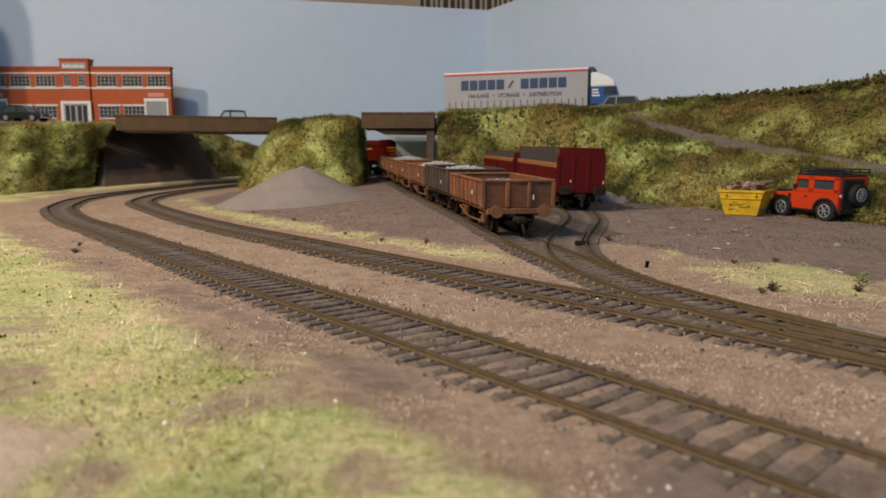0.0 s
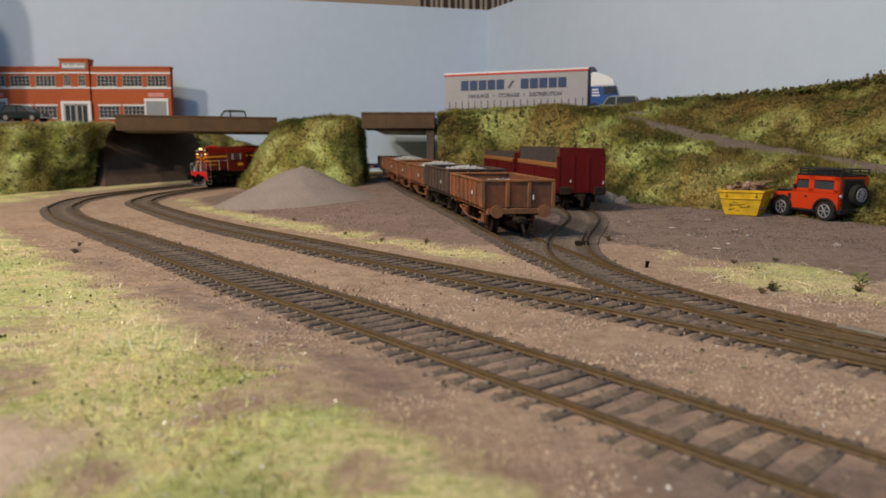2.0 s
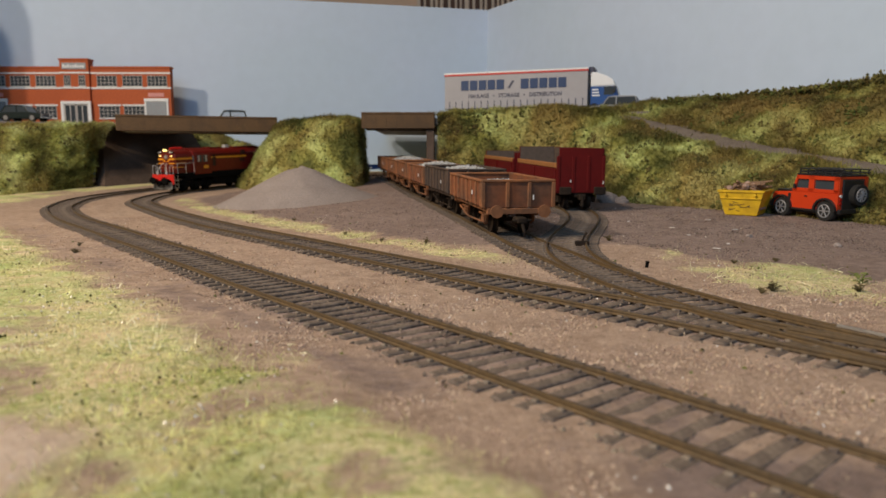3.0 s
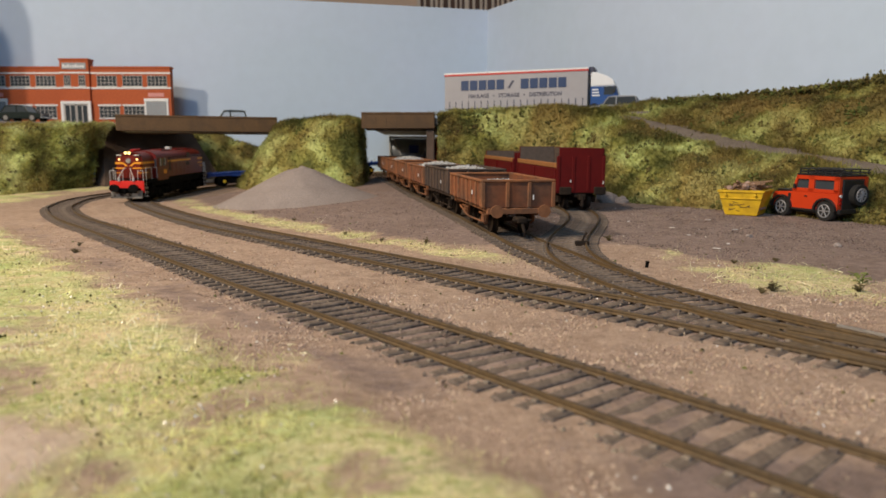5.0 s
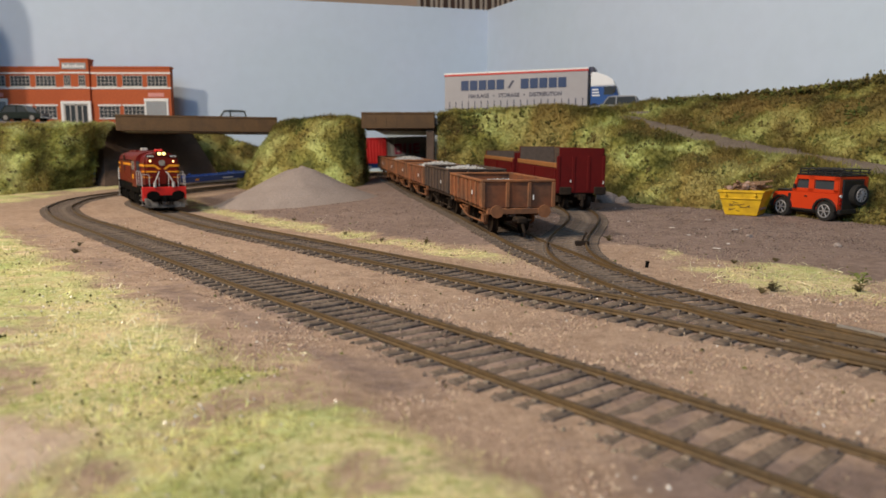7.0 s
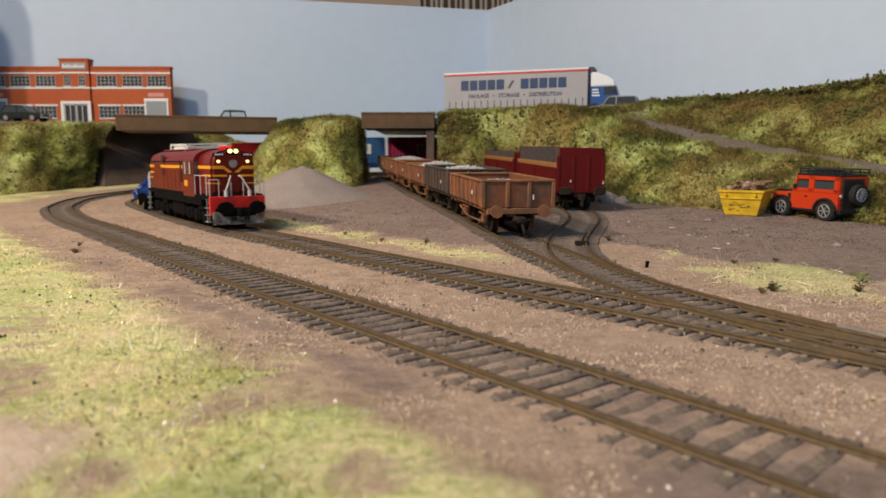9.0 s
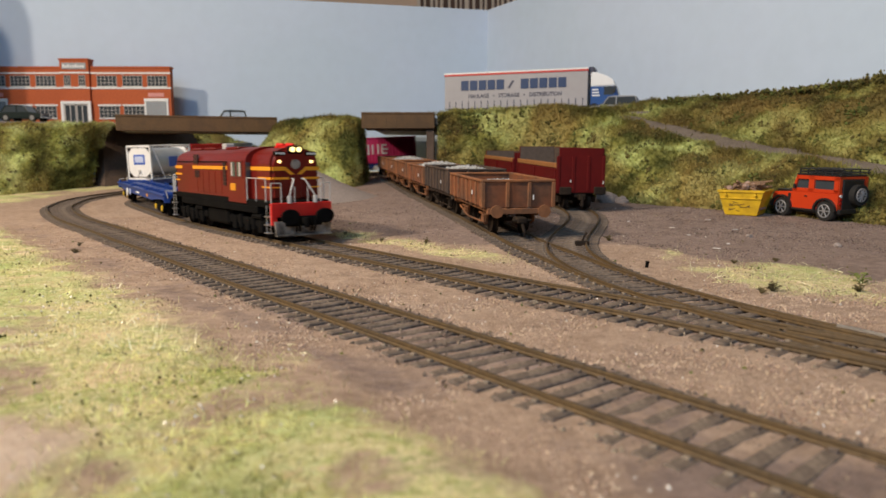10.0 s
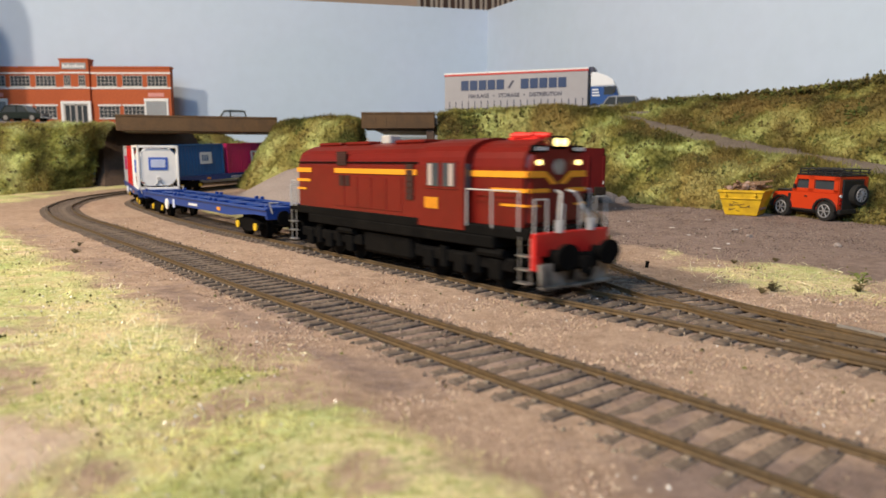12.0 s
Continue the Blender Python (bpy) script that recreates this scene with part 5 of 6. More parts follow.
def build_open(label, tall=39.4):
    """A long red bogie open wagon with tall ends; its end looks to -x."""
    h, w = 59.0, 16.0
    g = tagged(empty("bogie_open_wagon"), label, "railway wagon", "red open wagons")
    for e in (-1, 1):
        bm = bmesh.new()
        prism(bm, [(-w, 11), (-w, tall - 5), (-w + 1.6, tall - 4.5), (-w + 1.6, tall + .3), (w - 1.6, tall + .3), (w - 1.6, tall - 4.5), (w, tall - 5), (w, 11)], e * h - .9, e * h + .9, "x")
        end = part("end", bm, OPEN_RED, g)
        for y in (-w + 1, -5, 5, w - 1):
            bm = bmesh.new()
            box(bm, e * (h + .9) - .4, e * (h + .9) + .4, y - 1.0, y + 1.0, 12, tall - 5, 0.2)
            part("rib", bm, OPEN_RED, end)
        for y, z in ((7.0, 17.5), (-w + 1.2, 16.5)):
            bm = bmesh.new()
            box(bm, e * (h + 1.5) - .1, e * (h + 1.5) + .1, y - .3, y + .3, z, z + 2.0)
            part("label_plate", bm, WHITE, end)
        bm = bmesh.new()
        box(bm, e * (h - 1.3) - .3, e * (h - 1.3) + .3, -w + 2, w - 2, 12.5, tall + .1, 0.1)
        part("inner_lining", bm, PLANK_INSIDE, end, "grey brown inner planking")
        for y in (-11.4, 11.4):
            bm = bmesh.new()
            rod(bm, (e * h, y, 12.2), (e * (h + 5), y, 12.2), 1.8, 10)
            box(bm, e * (h + 5.5) - .6, e * (h + 5.5) + .6, y - 4, y + 4, 9.8, 15.0, 0.9)
            part("buffer", bm, IRON, g)
        bm = bmesh.new()
        box(bm, e * (h + 3) - 3, e * (h + 3) + 3, -2, 2, 6.4, 10, 0.5)
        rod(bm, (e * (h + 5.5), 0, 9), (e * (h + 5.5), 0, 2.4), 1.0, 8)
        part("coupling", bm, IRON, g)
    for s, top in ((1, 30.0), (-1, tall)):
        bm = bmesh.new()
        box(bm, -h + 1, h - 1, min(s * w, s * (w - 1.2)), max(s * w, s * (w - 1.2)), 11, top - 3.4 if s > 0 else top, 0.2)
        side = part("side", bm, OPEN_RED, g)
        if s > 0:
            bm = bmesh.new()
            box(bm, -h + 1.2, h - 1.2, w - 1.6, w + .3, top - 3.3, top, 0.4)
            part("top_plank", bm, PLANK_ORANGE, side, "orange brown top plank")
        else:
            bm = bmesh.new()
            step = (tall - 12.7) / 5
            for k in range(5):
                box(bm, -h + 1.4, h - 1.4, -w + 1.3, -w + 1.8, 12.5 + k * step, 12.5 + (k + .96) * step, 0.1)
            part("inner_planks", bm, PLANK_INSIDE, side, "grey brown inner planking")
        for x in (np.linspace(-h + 3, h - 3, 9) if s < 0 else (-h + 2, 0, h - 2)):
            bm = bmesh.new()
            box(bm, x - .7, x + .7, s * (w + .5) - .5, s * (w + .5) + .5, 11, top - 4, 0.2)
            part("rib", bm, OPEN_RED, side)
    bm = bmesh.new()
    box(bm, -h, h, -w + .8, w - .8, 10.2, 12, 0.2)
    box(bm, -h, h, -4, 4, 7.8, 10.4, 0.3)
    part("floor", bm, IRON, g)
    for c in (-38, 38):
        bm = bmesh.new()
        for s in (-1, 1):
            prism(bm, [(c - 15, 8), (c - 14, 4), (c + 14, 4), (c + 15, 8), (c + 5, 10), (c - 5, 10)], s * 11.6 - 1, s * 11.6 + 1, "y")
        bogie = part("bogie", bm, IRON, g)
        for k in (-11, 11):
            bm = bmesh.new()
            wheelset(bm, c + k, 5.6)
            part("wheelset", bm, IRON, bogie)
    return g


bay = BAY.s[int(np.argmin(np.abs(BAY.c[:, 1] - 442) + 50 * (BAY.c[:, 1] < 380)))]
r1 = build_open("dark red bogie open wagon with tall plain ends")
on_rails(r1, BAY, bay + 62, 76)
r2 = build_open("dark red bogie open wagon with lower sides, behind its neighbour", 34.0)
on_rails(r2, BAY, bay + 62 + 133, 76)


# ---------------------------------------------------------------- vehicles of the road
def wheel(name, parent, x, y, r, width, tyre, rim, spokes=0):
    """A wheel, its axle along y."""
    bm = bmesh.new()
    n = 24
    prof = [(-width / 2, r * .62), (-width / 2, r * .9), (-width * .34, r), (width * .34, r), (width / 2, r * .9), (width / 2, r * .62)]
    rings = [[bm.verts.new((x + q * math.cos(k * math.tau / n), y + u, r + q * math.sin(k * math.tau / n))) for k in range(n)] for u, q in prof]
    for a, b in zip(rings, rings[1:]):
        for k in range(n):
            bm.faces.new((a[k], a[(k + 1) % n], b[(k + 1) % n], b[k]))
    bm.faces.new(rings[0][::-1])
    bm.faces.new(rings[-1])
    bmesh.ops.recalc_face_normals(bm, faces=bm.faces)
    w = part(name, bm, tyre, parent)
    s = -1 if y < 0 else 1
    bm = bmesh.new()
    if spokes:
        for k in range(spokes):
            a = k * math.tau / spokes
            rod(bm, (x, y + s * width * .52, r), (x + r * .58 * math.cos(a), y + s * width * .52, r + r * .58 * math.sin(a)), r * .06, 6)
        for k in range(20):
            a, b = k * math.tau / 20, (k + 1) * math.tau / 20
            rod(bm, (x + r * .6 * math.cos(a), y + s * width * .52, r + r * .6 * math.sin(a)), (x + r * .6 * math.cos(b), y + s * width * .52, r + r * .6 * math.sin(b)), r * .06, 6)
        rod(bm, (x, y + s * width * .4, r), (x, y + s * width * .6, r), r * .16, 10)
    else:
        rod(bm, (x, y + s * width * .40, r), (x, y + s * width * .54, r), r * .58, 16)
    part("rim", bm, rim, w)
    return w


TYRE = material("tyre_black", (0.012, 0.012, 0.012), 0.8, 0, 0.2, 500)
ORANGE = material("car_orange_red", (0.56, 0.048, 0.012), 0.3, 0, 0.03, 200, 0, (0.52, 0.044, 0.011), 40)
PLASTIC = material("black_plastic", (0.014, 0.014, 0.015), 0.45, 0, 0.1, 300)
RIM_SILVER = material("rim_silver", (0.62, 0.62, 0.63), 0.3, 0.8, 0.05, 200)
RIM_DULL = material("rim_dull_grey", (0.26, 0.26, 0.27), 0.5, 0.2, 0.05, 200)
LENS_RED = material("tail_lens_red", (0.35, 0.01, 0.01), 0.2, 0, 0.02, 100)
LENS_CLEAR = material("lamp_lens_clear", (0.6, 0.6, 0.6), 0.15, 0, 0.02, 100)


def build_offroader():
    """Short boxy off-road car, front to -x, origin on the ground in the middle of its wheelbase."""
    c = tagged(empty("offroad_car"), "bright orange red off-road car with black roof rack", "car")
    w = 11.2
    bm = bmesh.new()
    # lower tub with wheel arches cut as outline
    def arch_pts(cx, r, n=6):
        return [(cx - r * math.cos(a), 6.4 + r * .95 * math.sin(a)) for a in np.linspace(0, math.pi, n)]
    side = [(-23, 6.4)] + arch_pts(-15.5, 6.4) + arch_pts(15.5, 6.4) + [(23.2, 6.4), (23.4, 17.0), (-8.0, 17.0), (-9.0, 16.2), (-22.6, 15.2), (-23.4, 13.0)]
    prism(bm, side, -w, w, "y")
    bmesh.ops.bevel(bm, geom=[e for e in bm.edges if abs(e.verts[0].co.y) > w - .01 and abs(e.verts[1].co.y) > w - .01 and e.verts[0].co.y * e.verts[1].co.y > 0 and min(v.co.z for v in e.verts) > 12], offset=0.6, segments=2, affect="EDGES")
    body = part("body", bm, ORANGE, c)
    # upper cabin: pillars, roof, glass inside
    bm = bmesh.new()
    prism(bm, [(-8.6, 16.8), (-5.8, 25.8), (22.6, 25.8), (23.2, 16.8)], -w + 1.4, w - 1.4, "y")
    part("glass", bm, DARK_GLASS, c, "dark car windows")
    bm = bmesh.new()
    for s in (-1, 1):
        y0, y1 = (w - 1.6, w - .3) if s > 0 else (-w + .3, -w + 1.6)
        prism(bm, [(-9.0, 16.9), (-6.1, 26), (-4.7, 26), (-7.2, 16.9)], y0, y1, "y")
        box(bm, 2.6, 6.4, y0, y1, 16.9, 26, 0.1)
        box(bm, 19.8, 23.2, y0, y1, 16.9, 26, 0.1)
        box(bm, -6, 23, y0, y1, 24.0, 26.2, 0.1)
        box(bm, -8, 23.2, y0, y1, 16.6, 18.6, 0.1)
    for y in (-w + .3, w - 1.9):
        box(bm, 22.4, 23.4, y, y + 2.4, 16.9, 26, 0.1)
    box(bm, 22.4, 23.4, -w + .3, w - .3, 24.8, 26.2, 0.1)
    part("cabin_frame", bm, ORANGE, c)
    bm = bmesh.new()
    box(bm, -6.4, 23.4, -w + .2, w - .2, 26.1, 27.4, 0.5)
    part("roof", bm, PLASTIC, c)
    for s in (-1, 1):
        for z in (28.4, 30.2):
            bm = bmesh.new()
            rod(bm, (-4, s * (w - .6), z), (25, s * (w - .6), z), .45, 6)
            part("rack_rail", bm, PLASTIC, c)
        for x in np.linspace(-4, 24, 6):
            bm = bmesh.new()
            rod(bm, (x, s * (w - .6), 27.2), (x, s * (w - .6), 30.2), .45, 6)
            part("rack_post", bm, PLASTIC, c)
    for x in np.linspace(-4, 25, 9):
        bm = bmesh.new()
        rod(bm, (x, -w + .6, 28.6), (x, w - .6, 28.6), .45, 6)
        part("rack_bar", bm, PLASTIC, c)
    for y in np.linspace(-8, 8, 4):
        bm = bmesh.new()
        box(bm, -4, 24, y - 1.1, y + 1.1, 30.0, 30.6, 0.1)
        part("rack_slat", bm, PLASTIC, c)
    bm = bmesh.new()
    box(bm, -22.4, -9.4, -w + 2.6, w - 2.6, 15.6, 17.0, 0.5)
    part("bonnet", bm, PLASTIC, c, "black bonnet")
    for s in (-1, 1):
        for cx in (-15.5, 15.5):
            bm = bmesh.new()
            arc = np.linspace(0, math.pi, 13)
            out = [(cx - 7.7 * math.cos(a), 6.4 + 7.4 * math.sin(a)) for a in arc] + [(cx + 6.5 * math.cos(a), 6.4 + 6.3 * math.sin(a)) for a in arc]
            prism(bm, out, s * (w + .4) - 1.2, s * (w + .4) + 1.0, "y")
            part("wheel_arch", bm, PLASTIC, c)
            wheel("wheel", c, cx, s * (w - 1.6), 6.2, 4.6, TYRE, RIM_DULL, 6)
        bm = bmesh.new()
        box(bm, -8.8, 9.4, s * w - .3, s * w + .3, 5.2, 6.5, 0.2)
        part("sill", bm, PLASTIC, c)
        bm = bmesh.new()
        box(bm, -11.2, -9.2, s * (w + .1) - .2, s * (w + .1) + .2, 11.6, 15.0, 0.1)
        part("side_vent", bm, PLASTIC, c)
        bm = bmesh.new()
        box(bm, .6, 2.6, s * (w + .25) - .2, s * (w + .25) + .2, 13.6, 14.3, 0.1)
        part("door_handle", bm, PLASTIC, c)
        bm = bmesh.new()
        box(bm, -6.4, -5.4, s * (w + 1.2) - 1, s * (w + 1.2) + 1, 18.0, 21.0, 0.3)
        part("door_mirror", bm, PLASTIC, c)
        for z, mt in ((13.0, LENS_RED), (15.2, LENS_CLEAR), (10.8, LENS_RED)):
            bm = bmesh.new()
            rod(bm, (23.2, s * 9.4, z), (24.0, s * 9.4, z), .85, 10)
            part("rear_lamp", bm, mt, c)
        bm = bmesh.new()
        rod(bm, (-24.1, s * 7.4, 12.6), (-23, s * 7.4, 12.6), 1.7, 12)
        part("headlamp", bm, LENS_CLEAR, c)
    bm = bmesh.new()
    box(bm, 23.3, 23.9, -8.2, 8.2, 7.4, 24.2, 0.3)
    part("rear_door", bm, PLASTIC, c, "black rear door")
    bm = bmesh.new()
    box(bm, 23, 25, -w, w, 5.0, 7.6, 0.4)
    part("rear_bumper", bm, PLASTIC, c)
    bm = bmesh.new()
    box(bm, -25.6, -23, -w, w, 6.6, 9.4, 0.4)
    part("front_bumper", bm, PLASTIC, c)
    bm = bmesh.new()
    box(bm, -20, 22, -8, 8, 3.6, 6.5, 0.4)
    part("underbody", bm, PLASTIC, c)
    # spare wheel on the rear door: built flat and turned
    bm = bmesh.new()
    rod(bm, (24.0, 2.0, 15.8), (27.4, 2.0, 15.8), 6.0, 24)
    sp = part("spare_wheel", bm, TYRE, c)
    bm = bmesh.new()
    for k in range(10):
        a = k * math.tau / 10
        rod(bm, (27.6, 2.0, 15.8), (27.6, 2.0 + 3.6 * math.cos(a), 15.8 + 3.6 * math.sin(a)), .45, 6)
    for k in range(20):
        a, b = k * math.tau / 20, (k + 1) * math.tau / 20
        rod(bm, (27.5, 2 + 3.7 * math.cos(a), 15.8 + 3.7 * math.sin(a)), (27.5, 2 + 3.7 * math.cos(b), 15.8 + 3.7 * math.sin(b)), .4, 6)
    part("rim", bm, RIM_DULL, sp)
    return c


car = build_offroader()
car.matrix_world = pose(228 * U, 414 * U, (ground_z(228, 412) - 0.1) * U, 1.6, 0, 0) @ Matrix.Rotation(math.atan2(-.94, .35), 4, "Z")

SKIP_YELLOW = material("skip_yellow_scuffed", (0.66, 0.42, 0.012), 0.5, 0, 0.08, 300, 0, (0.48, 0.29, 0.012), 110, .8)
SCRATCH = material("bare_scratch_dark", (0.09, 0.055, 0.02), 0.7, 0.2, 0.1, 300)
SCRAP_WOOD = varied(material("scrap_timber", (0.26, 0.15, 0.085), 0.85, 0, 0.2, 200, 0.1, (0.10, 0.065, 0.045), 70, .9), .5)
RUBBLE = varied(material("rubble_pinkish", (0.36, 0.24, 0.19), 0.9, 0, 0.2, 200), .4)


def build_skip():
    """Waste skip with sloping ends, long side to -y, heaped with timber and rubble."""
    c = tagged(empty("skip"), "scuffed yellow waste skip heaped with timber and rubble", "skip")
    hb, ht, wb, wt, z1 = 10.2, 14.4, 9.0, 11.0, 16.4
    bm = bmesh.new()
    def ring(h, w, z):
        return [bm.verts.new(v) for v in ((-h, -w, z), (h, -w, z), (h, w, z), (-h, w, z))]
    o0, o1, i1, i0 = ring(hb, wb, .6), ring(ht, wt, z1), ring(ht - .7, wt - .7, z1), ring(hb - .7, wb - .7, 1.6)
    for a, b in ((o0, o1), (o1, i1), (i1, i0)):
        for k in range(4):
            bm.faces.new((a[k], a[(k + 1) % 4], b[(k + 1) % 4], b[k]))
    bm.faces.new(o0[::-1])
    bm.faces.new(i0)
    box(bm, -hb + 1, hb - 1, -wb + 1, wb - 1, 0, .8)
    body = part("body", bm, SKIP_YELLOW, c)
    bm = bmesh.new()
    for s in (-1, 1):
        box(bm, -ht - .5, ht + .5, s * wt - .7, s * wt + .7, z1 - .9, z1 + .8, 0.25)
        box(bm, s * ht - .7, s * ht + .7, -wt, wt, z1 - .9, z1 + .8, 0.25)
        box(bm, -13.2, 13.2, s * (wt - .3) - .5, s * (wt - .3) + .5, 11.2, 12.0, 0.2)
    part("rim", bm, SKIP_YELLOW, body)
    for s in (-1, 1):
        for x in (-9.4, 9.4):
            bm = bmesh.new()
            rod(bm, (x, s * wt, 14.2), (x, s * (wt + 1.8), 14.2), .95, 10)
            part("lifting_lug", bm, SKIP_YELLOW, body)
    rng = random.Random(8)
    for k in range(16):
        bm = bmesh.new()
        x, z, ln = rng.uniform(-8, 7), rng.uniform(2.5, 9.5), rng.uniform(1.5, 4.5)
        y = -(wb + (wt - wb) * z / z1) - .12
        box(bm, -ln / 2, ln / 2, -.12, .12, -.16, .16, m=Matrix.Translation((x * (.75 + z / 60), y, z)) @ Matrix.Rotation(rng.uniform(-.5, .3), 4, "Y") @ Matrix.Rotation(-.11, 4, "X"))
        part("scratch", bm, SCRATCH, body)
    return c


sk = build_skip()
SKIP_AT = pose(192.5 * U, 432 * U, ground_z(190, 432) * U, 1.6, 0, -40) @ Matrix.Scale(0.94, 4)
sk.matrix_world = SKIP_AT
rng_s = random.Random(21)
for k in range(26):
    bm = bmesh.new()
    if k % 3:
        ln = rng_s.uniform(5, 13)
        box(bm, -ln / 2, ln / 2, -.8, .8, -.6, .6, 0.15)
        name, mt, lb = "scrap_plank", SCRAP_WOOD, "broken timber offcut thrown in the skip"
    else:
        box(bm, -2.2, 2.2, -1.8, 1.8, -1.4, 1.4, 0.7)
        name, mt, lb = "rubble_lump", RUBBLE, "lump of pinkish rubble in the skip"
    ob = tagged(part(name, bm, mt), lb, "rubble", "rubble in the skip")
    x, y = rng_s.uniform(-9, 10), rng_s.uniform(-7, 7)
    z = 15.6 + 5.2 * (1 - (x / 14) ** 2) * rng_s.uniform(.2, 1)
    ob.matrix_world = SKIP_AT @ pose(x * U, y * U, z * U, rng_s.uniform(-25, 25), rng_s.uniform(-35, 35), rng_s.uniform(0, 180))
for k in range(9):
    bm = bmesh.new()
    ln = rng_s.uniform(9, 17)
    box(bm, -ln / 2, ln / 2, -.75, .75, -.5, .5, 0.12)
    ob = tagged(part("scrap_plank", bm, SCRAP_WOOD), "broken timber offcut thrown in the skip", "rubble", "rubble in the skip")
    ob.matrix_world = SKIP_AT @ pose(rng_s.uniform(1, 11) * U, rng_s.uniform(-6, 6) * U, (18.6 + k * .42) * U, rng_s.uniform(-15, 15), rng_s.uniform(-22, 14), rng_s.uniform(-40, 40))
bm = bmesh.new()
for i in range(8):
    rod(bm, (0, 0, 0), (11 * math.cos(i), 8 * math.sin(i), -3), .9, 6)
box(bm, -11.5, 11.5, -8.6, 8.6, -13, -1.4, 1.0)
ob = tagged(part("rubble_bed", bm, RUBBLE), "packed rubble filling the skip", "rubble", "rubble in the skip")
ob.matrix_world = SKIP_AT @ pose(0, 0, 16.2 * U)


def build_car(label, mat, length=46.0, height=17.5, boxy=0.0, panes=None):
    """A plain modern or classic car, front to -x."""
    c = tagged(empty("car"), label, "car", "cars on the upper road")
    h, w = length / 2, 10.5
    bm = bmesh.new()
    prism(bm, [(-h, 3.4), (h, 3.4), (h + .3, 8.8), (h - 2, 9.8), (-h * .45, 10.2), (-h + 1, 8.8), (-h - .2, 6.5)], -w, w, "y")
    bmesh.ops.bevel(bm, geom=list(bm.edges), offset=0.7, segments=2, affect="EDGES", clamp_overlap=True)
    body = part("body", bm, mat, c)
    bm = bmesh.new()
    prism(bm, [(-h * .42, 9.6), (-h * .18, height - 1.2), (h * (.6 + .25 * boxy), height - 1.2), (h * (.86 + .08 * boxy), 9.6)], -w + 1.2, w - 1.2, "y")
    part("glass", bm, panes or DARK_GLASS, c, "clear car windows" if panes else "dark car windows")
    bm = bmesh.new()
    prism(bm, [(-h * .2, height - 1.6), (-h * .14, height - .5), (h * .2, height), (h * (.56 + .25 * boxy), height - .4), (h * (.64 + .25 * boxy), height - 1.6)], -w + 1.2, w - 1.2, "y")
    for s in (-1, 1):
        y = s * (w - 1.3)
        for x0, x1 in ((-h * .44, -h * .19), (h * .12, h * .12), (h * (.88 + .08 * boxy), h * (.62 + .25 * boxy))):
            rod(bm, (x0, y, 9.6), (x1, y, height - 1.0), .7, 6)
    part("roof", bm, mat, c)
    for s in (-1, 1):
        for x in (-h * .62, h * .62):
            wheel("wheel", c, x, s * (w - 1.4), 4.2, 3.2, TYRE, RIM_SILVER)
        for x, mt in ((-h - .2, LENS_CLEAR), (h + .3, LENS_RED)):
            bm = bmesh.new()
            box(bm, x - .4, x + .4, s * 7.4 - 1.4, s * 7.4 + 1.4, 6.4, 8.2, 0.3)
            part("lamp", bm, mt, c)
    for x0, x1 in ((-h - .8, -h + .6), (h - .4, h + 1.0)):
        bm = bmesh.new()
        box(bm, x0, x1, -w + .6, w - .6, 3.6, 5.2, 0.3)
        part("bumper", bm, RIM_SILVER, c)
    return c


CAR_DARK = material("car_dark_green", (0.020, 0.028, 0.026), 0.25, 0, 0.03, 200)
CAR_GREY = material("car_silver_grey", (0.38, 0.39, 0.41), 0.3, 0.3, 0.03, 200)
CLEAR_PANE = bpy.data.materials.new("clear_pane")
CLEAR_PANE.use_nodes = True
pane_bsdf = CLEAR_PANE.node_tree.nodes["Principled BSDF"]
pane_bsdf.inputs["Transmission Weight"].default_value, pane_bsdf.inputs["Roughness"].default_value, pane_bsdf.inputs["IOR"].default_value = 1.0, 0.02, 1.02
c1 = build_car("small dark green car parked by the factory", CAR_DARK)
c1.matrix_world = pose(-502 * U, 828 * U, 83.5 * U, 0, 0, 178) @ Matrix.Scale(1.12, 4)
c2 = build_car("black car crossing the road bridge", CAR_DARK, 44, 19, 1.0, CLEAR_PANE)
c2.matrix_world = pose(-258 * U, 828 * U, 78.5 * U, 0, 0, 16.5)
c3 = build_car("silver grey estate car beside the lorry", CAR_GREY, 52, 19.5, 1.0)
c3.matrix_world = pose(184 * U, 742 * U, 86.5 * U, 0, 0, -22)

slab("upper_road_behind_crest", [(246, 764), (322, 676), (356, 610), (430, 640), (410, 730), (300, 810)], 88, 97.0, ROAD_GREY, "grey upper road hidden behind the bank's crest", "road")
c4 = build_car("pale grey car parked behind the bank's crest", CAR_GREY, 50, 20.0, 1.0)
c4.matrix_world = pose(368 * U, 694 * U, 97.0 * U, 0, 0, -55)
# ---------------------------------------------------------------- the lorry
TRAILER = material("trailer_curtain_grey", (0.36, 0.35, 0.37), 0.6, 0, 0.03, 150, 0.1, (0.32, 0.315, 0.335), 30)
LETTER_BLUE = material("letter_blue", (0.004, 0.032, 0.115), 0.5, 0, 0.03, 150)
LETTER_GREY = material("letter_dark_grey", (0.035, 0.037, 0.07), 0.5, 0, 0.03, 150)
CAB_BLUE = material("cab_blue", (0.02, 0.075, 0.26), 0.3, 0, 0.03, 150)
CAB_WHITE = material("cab_white", (0.78, 0.79, 0.80), 0.3, 0, 0.02, 150)
TRIM_RED = material("trim_red", (0.50, 0.03, 0.02), 0.45, 0, 0.03, 150)


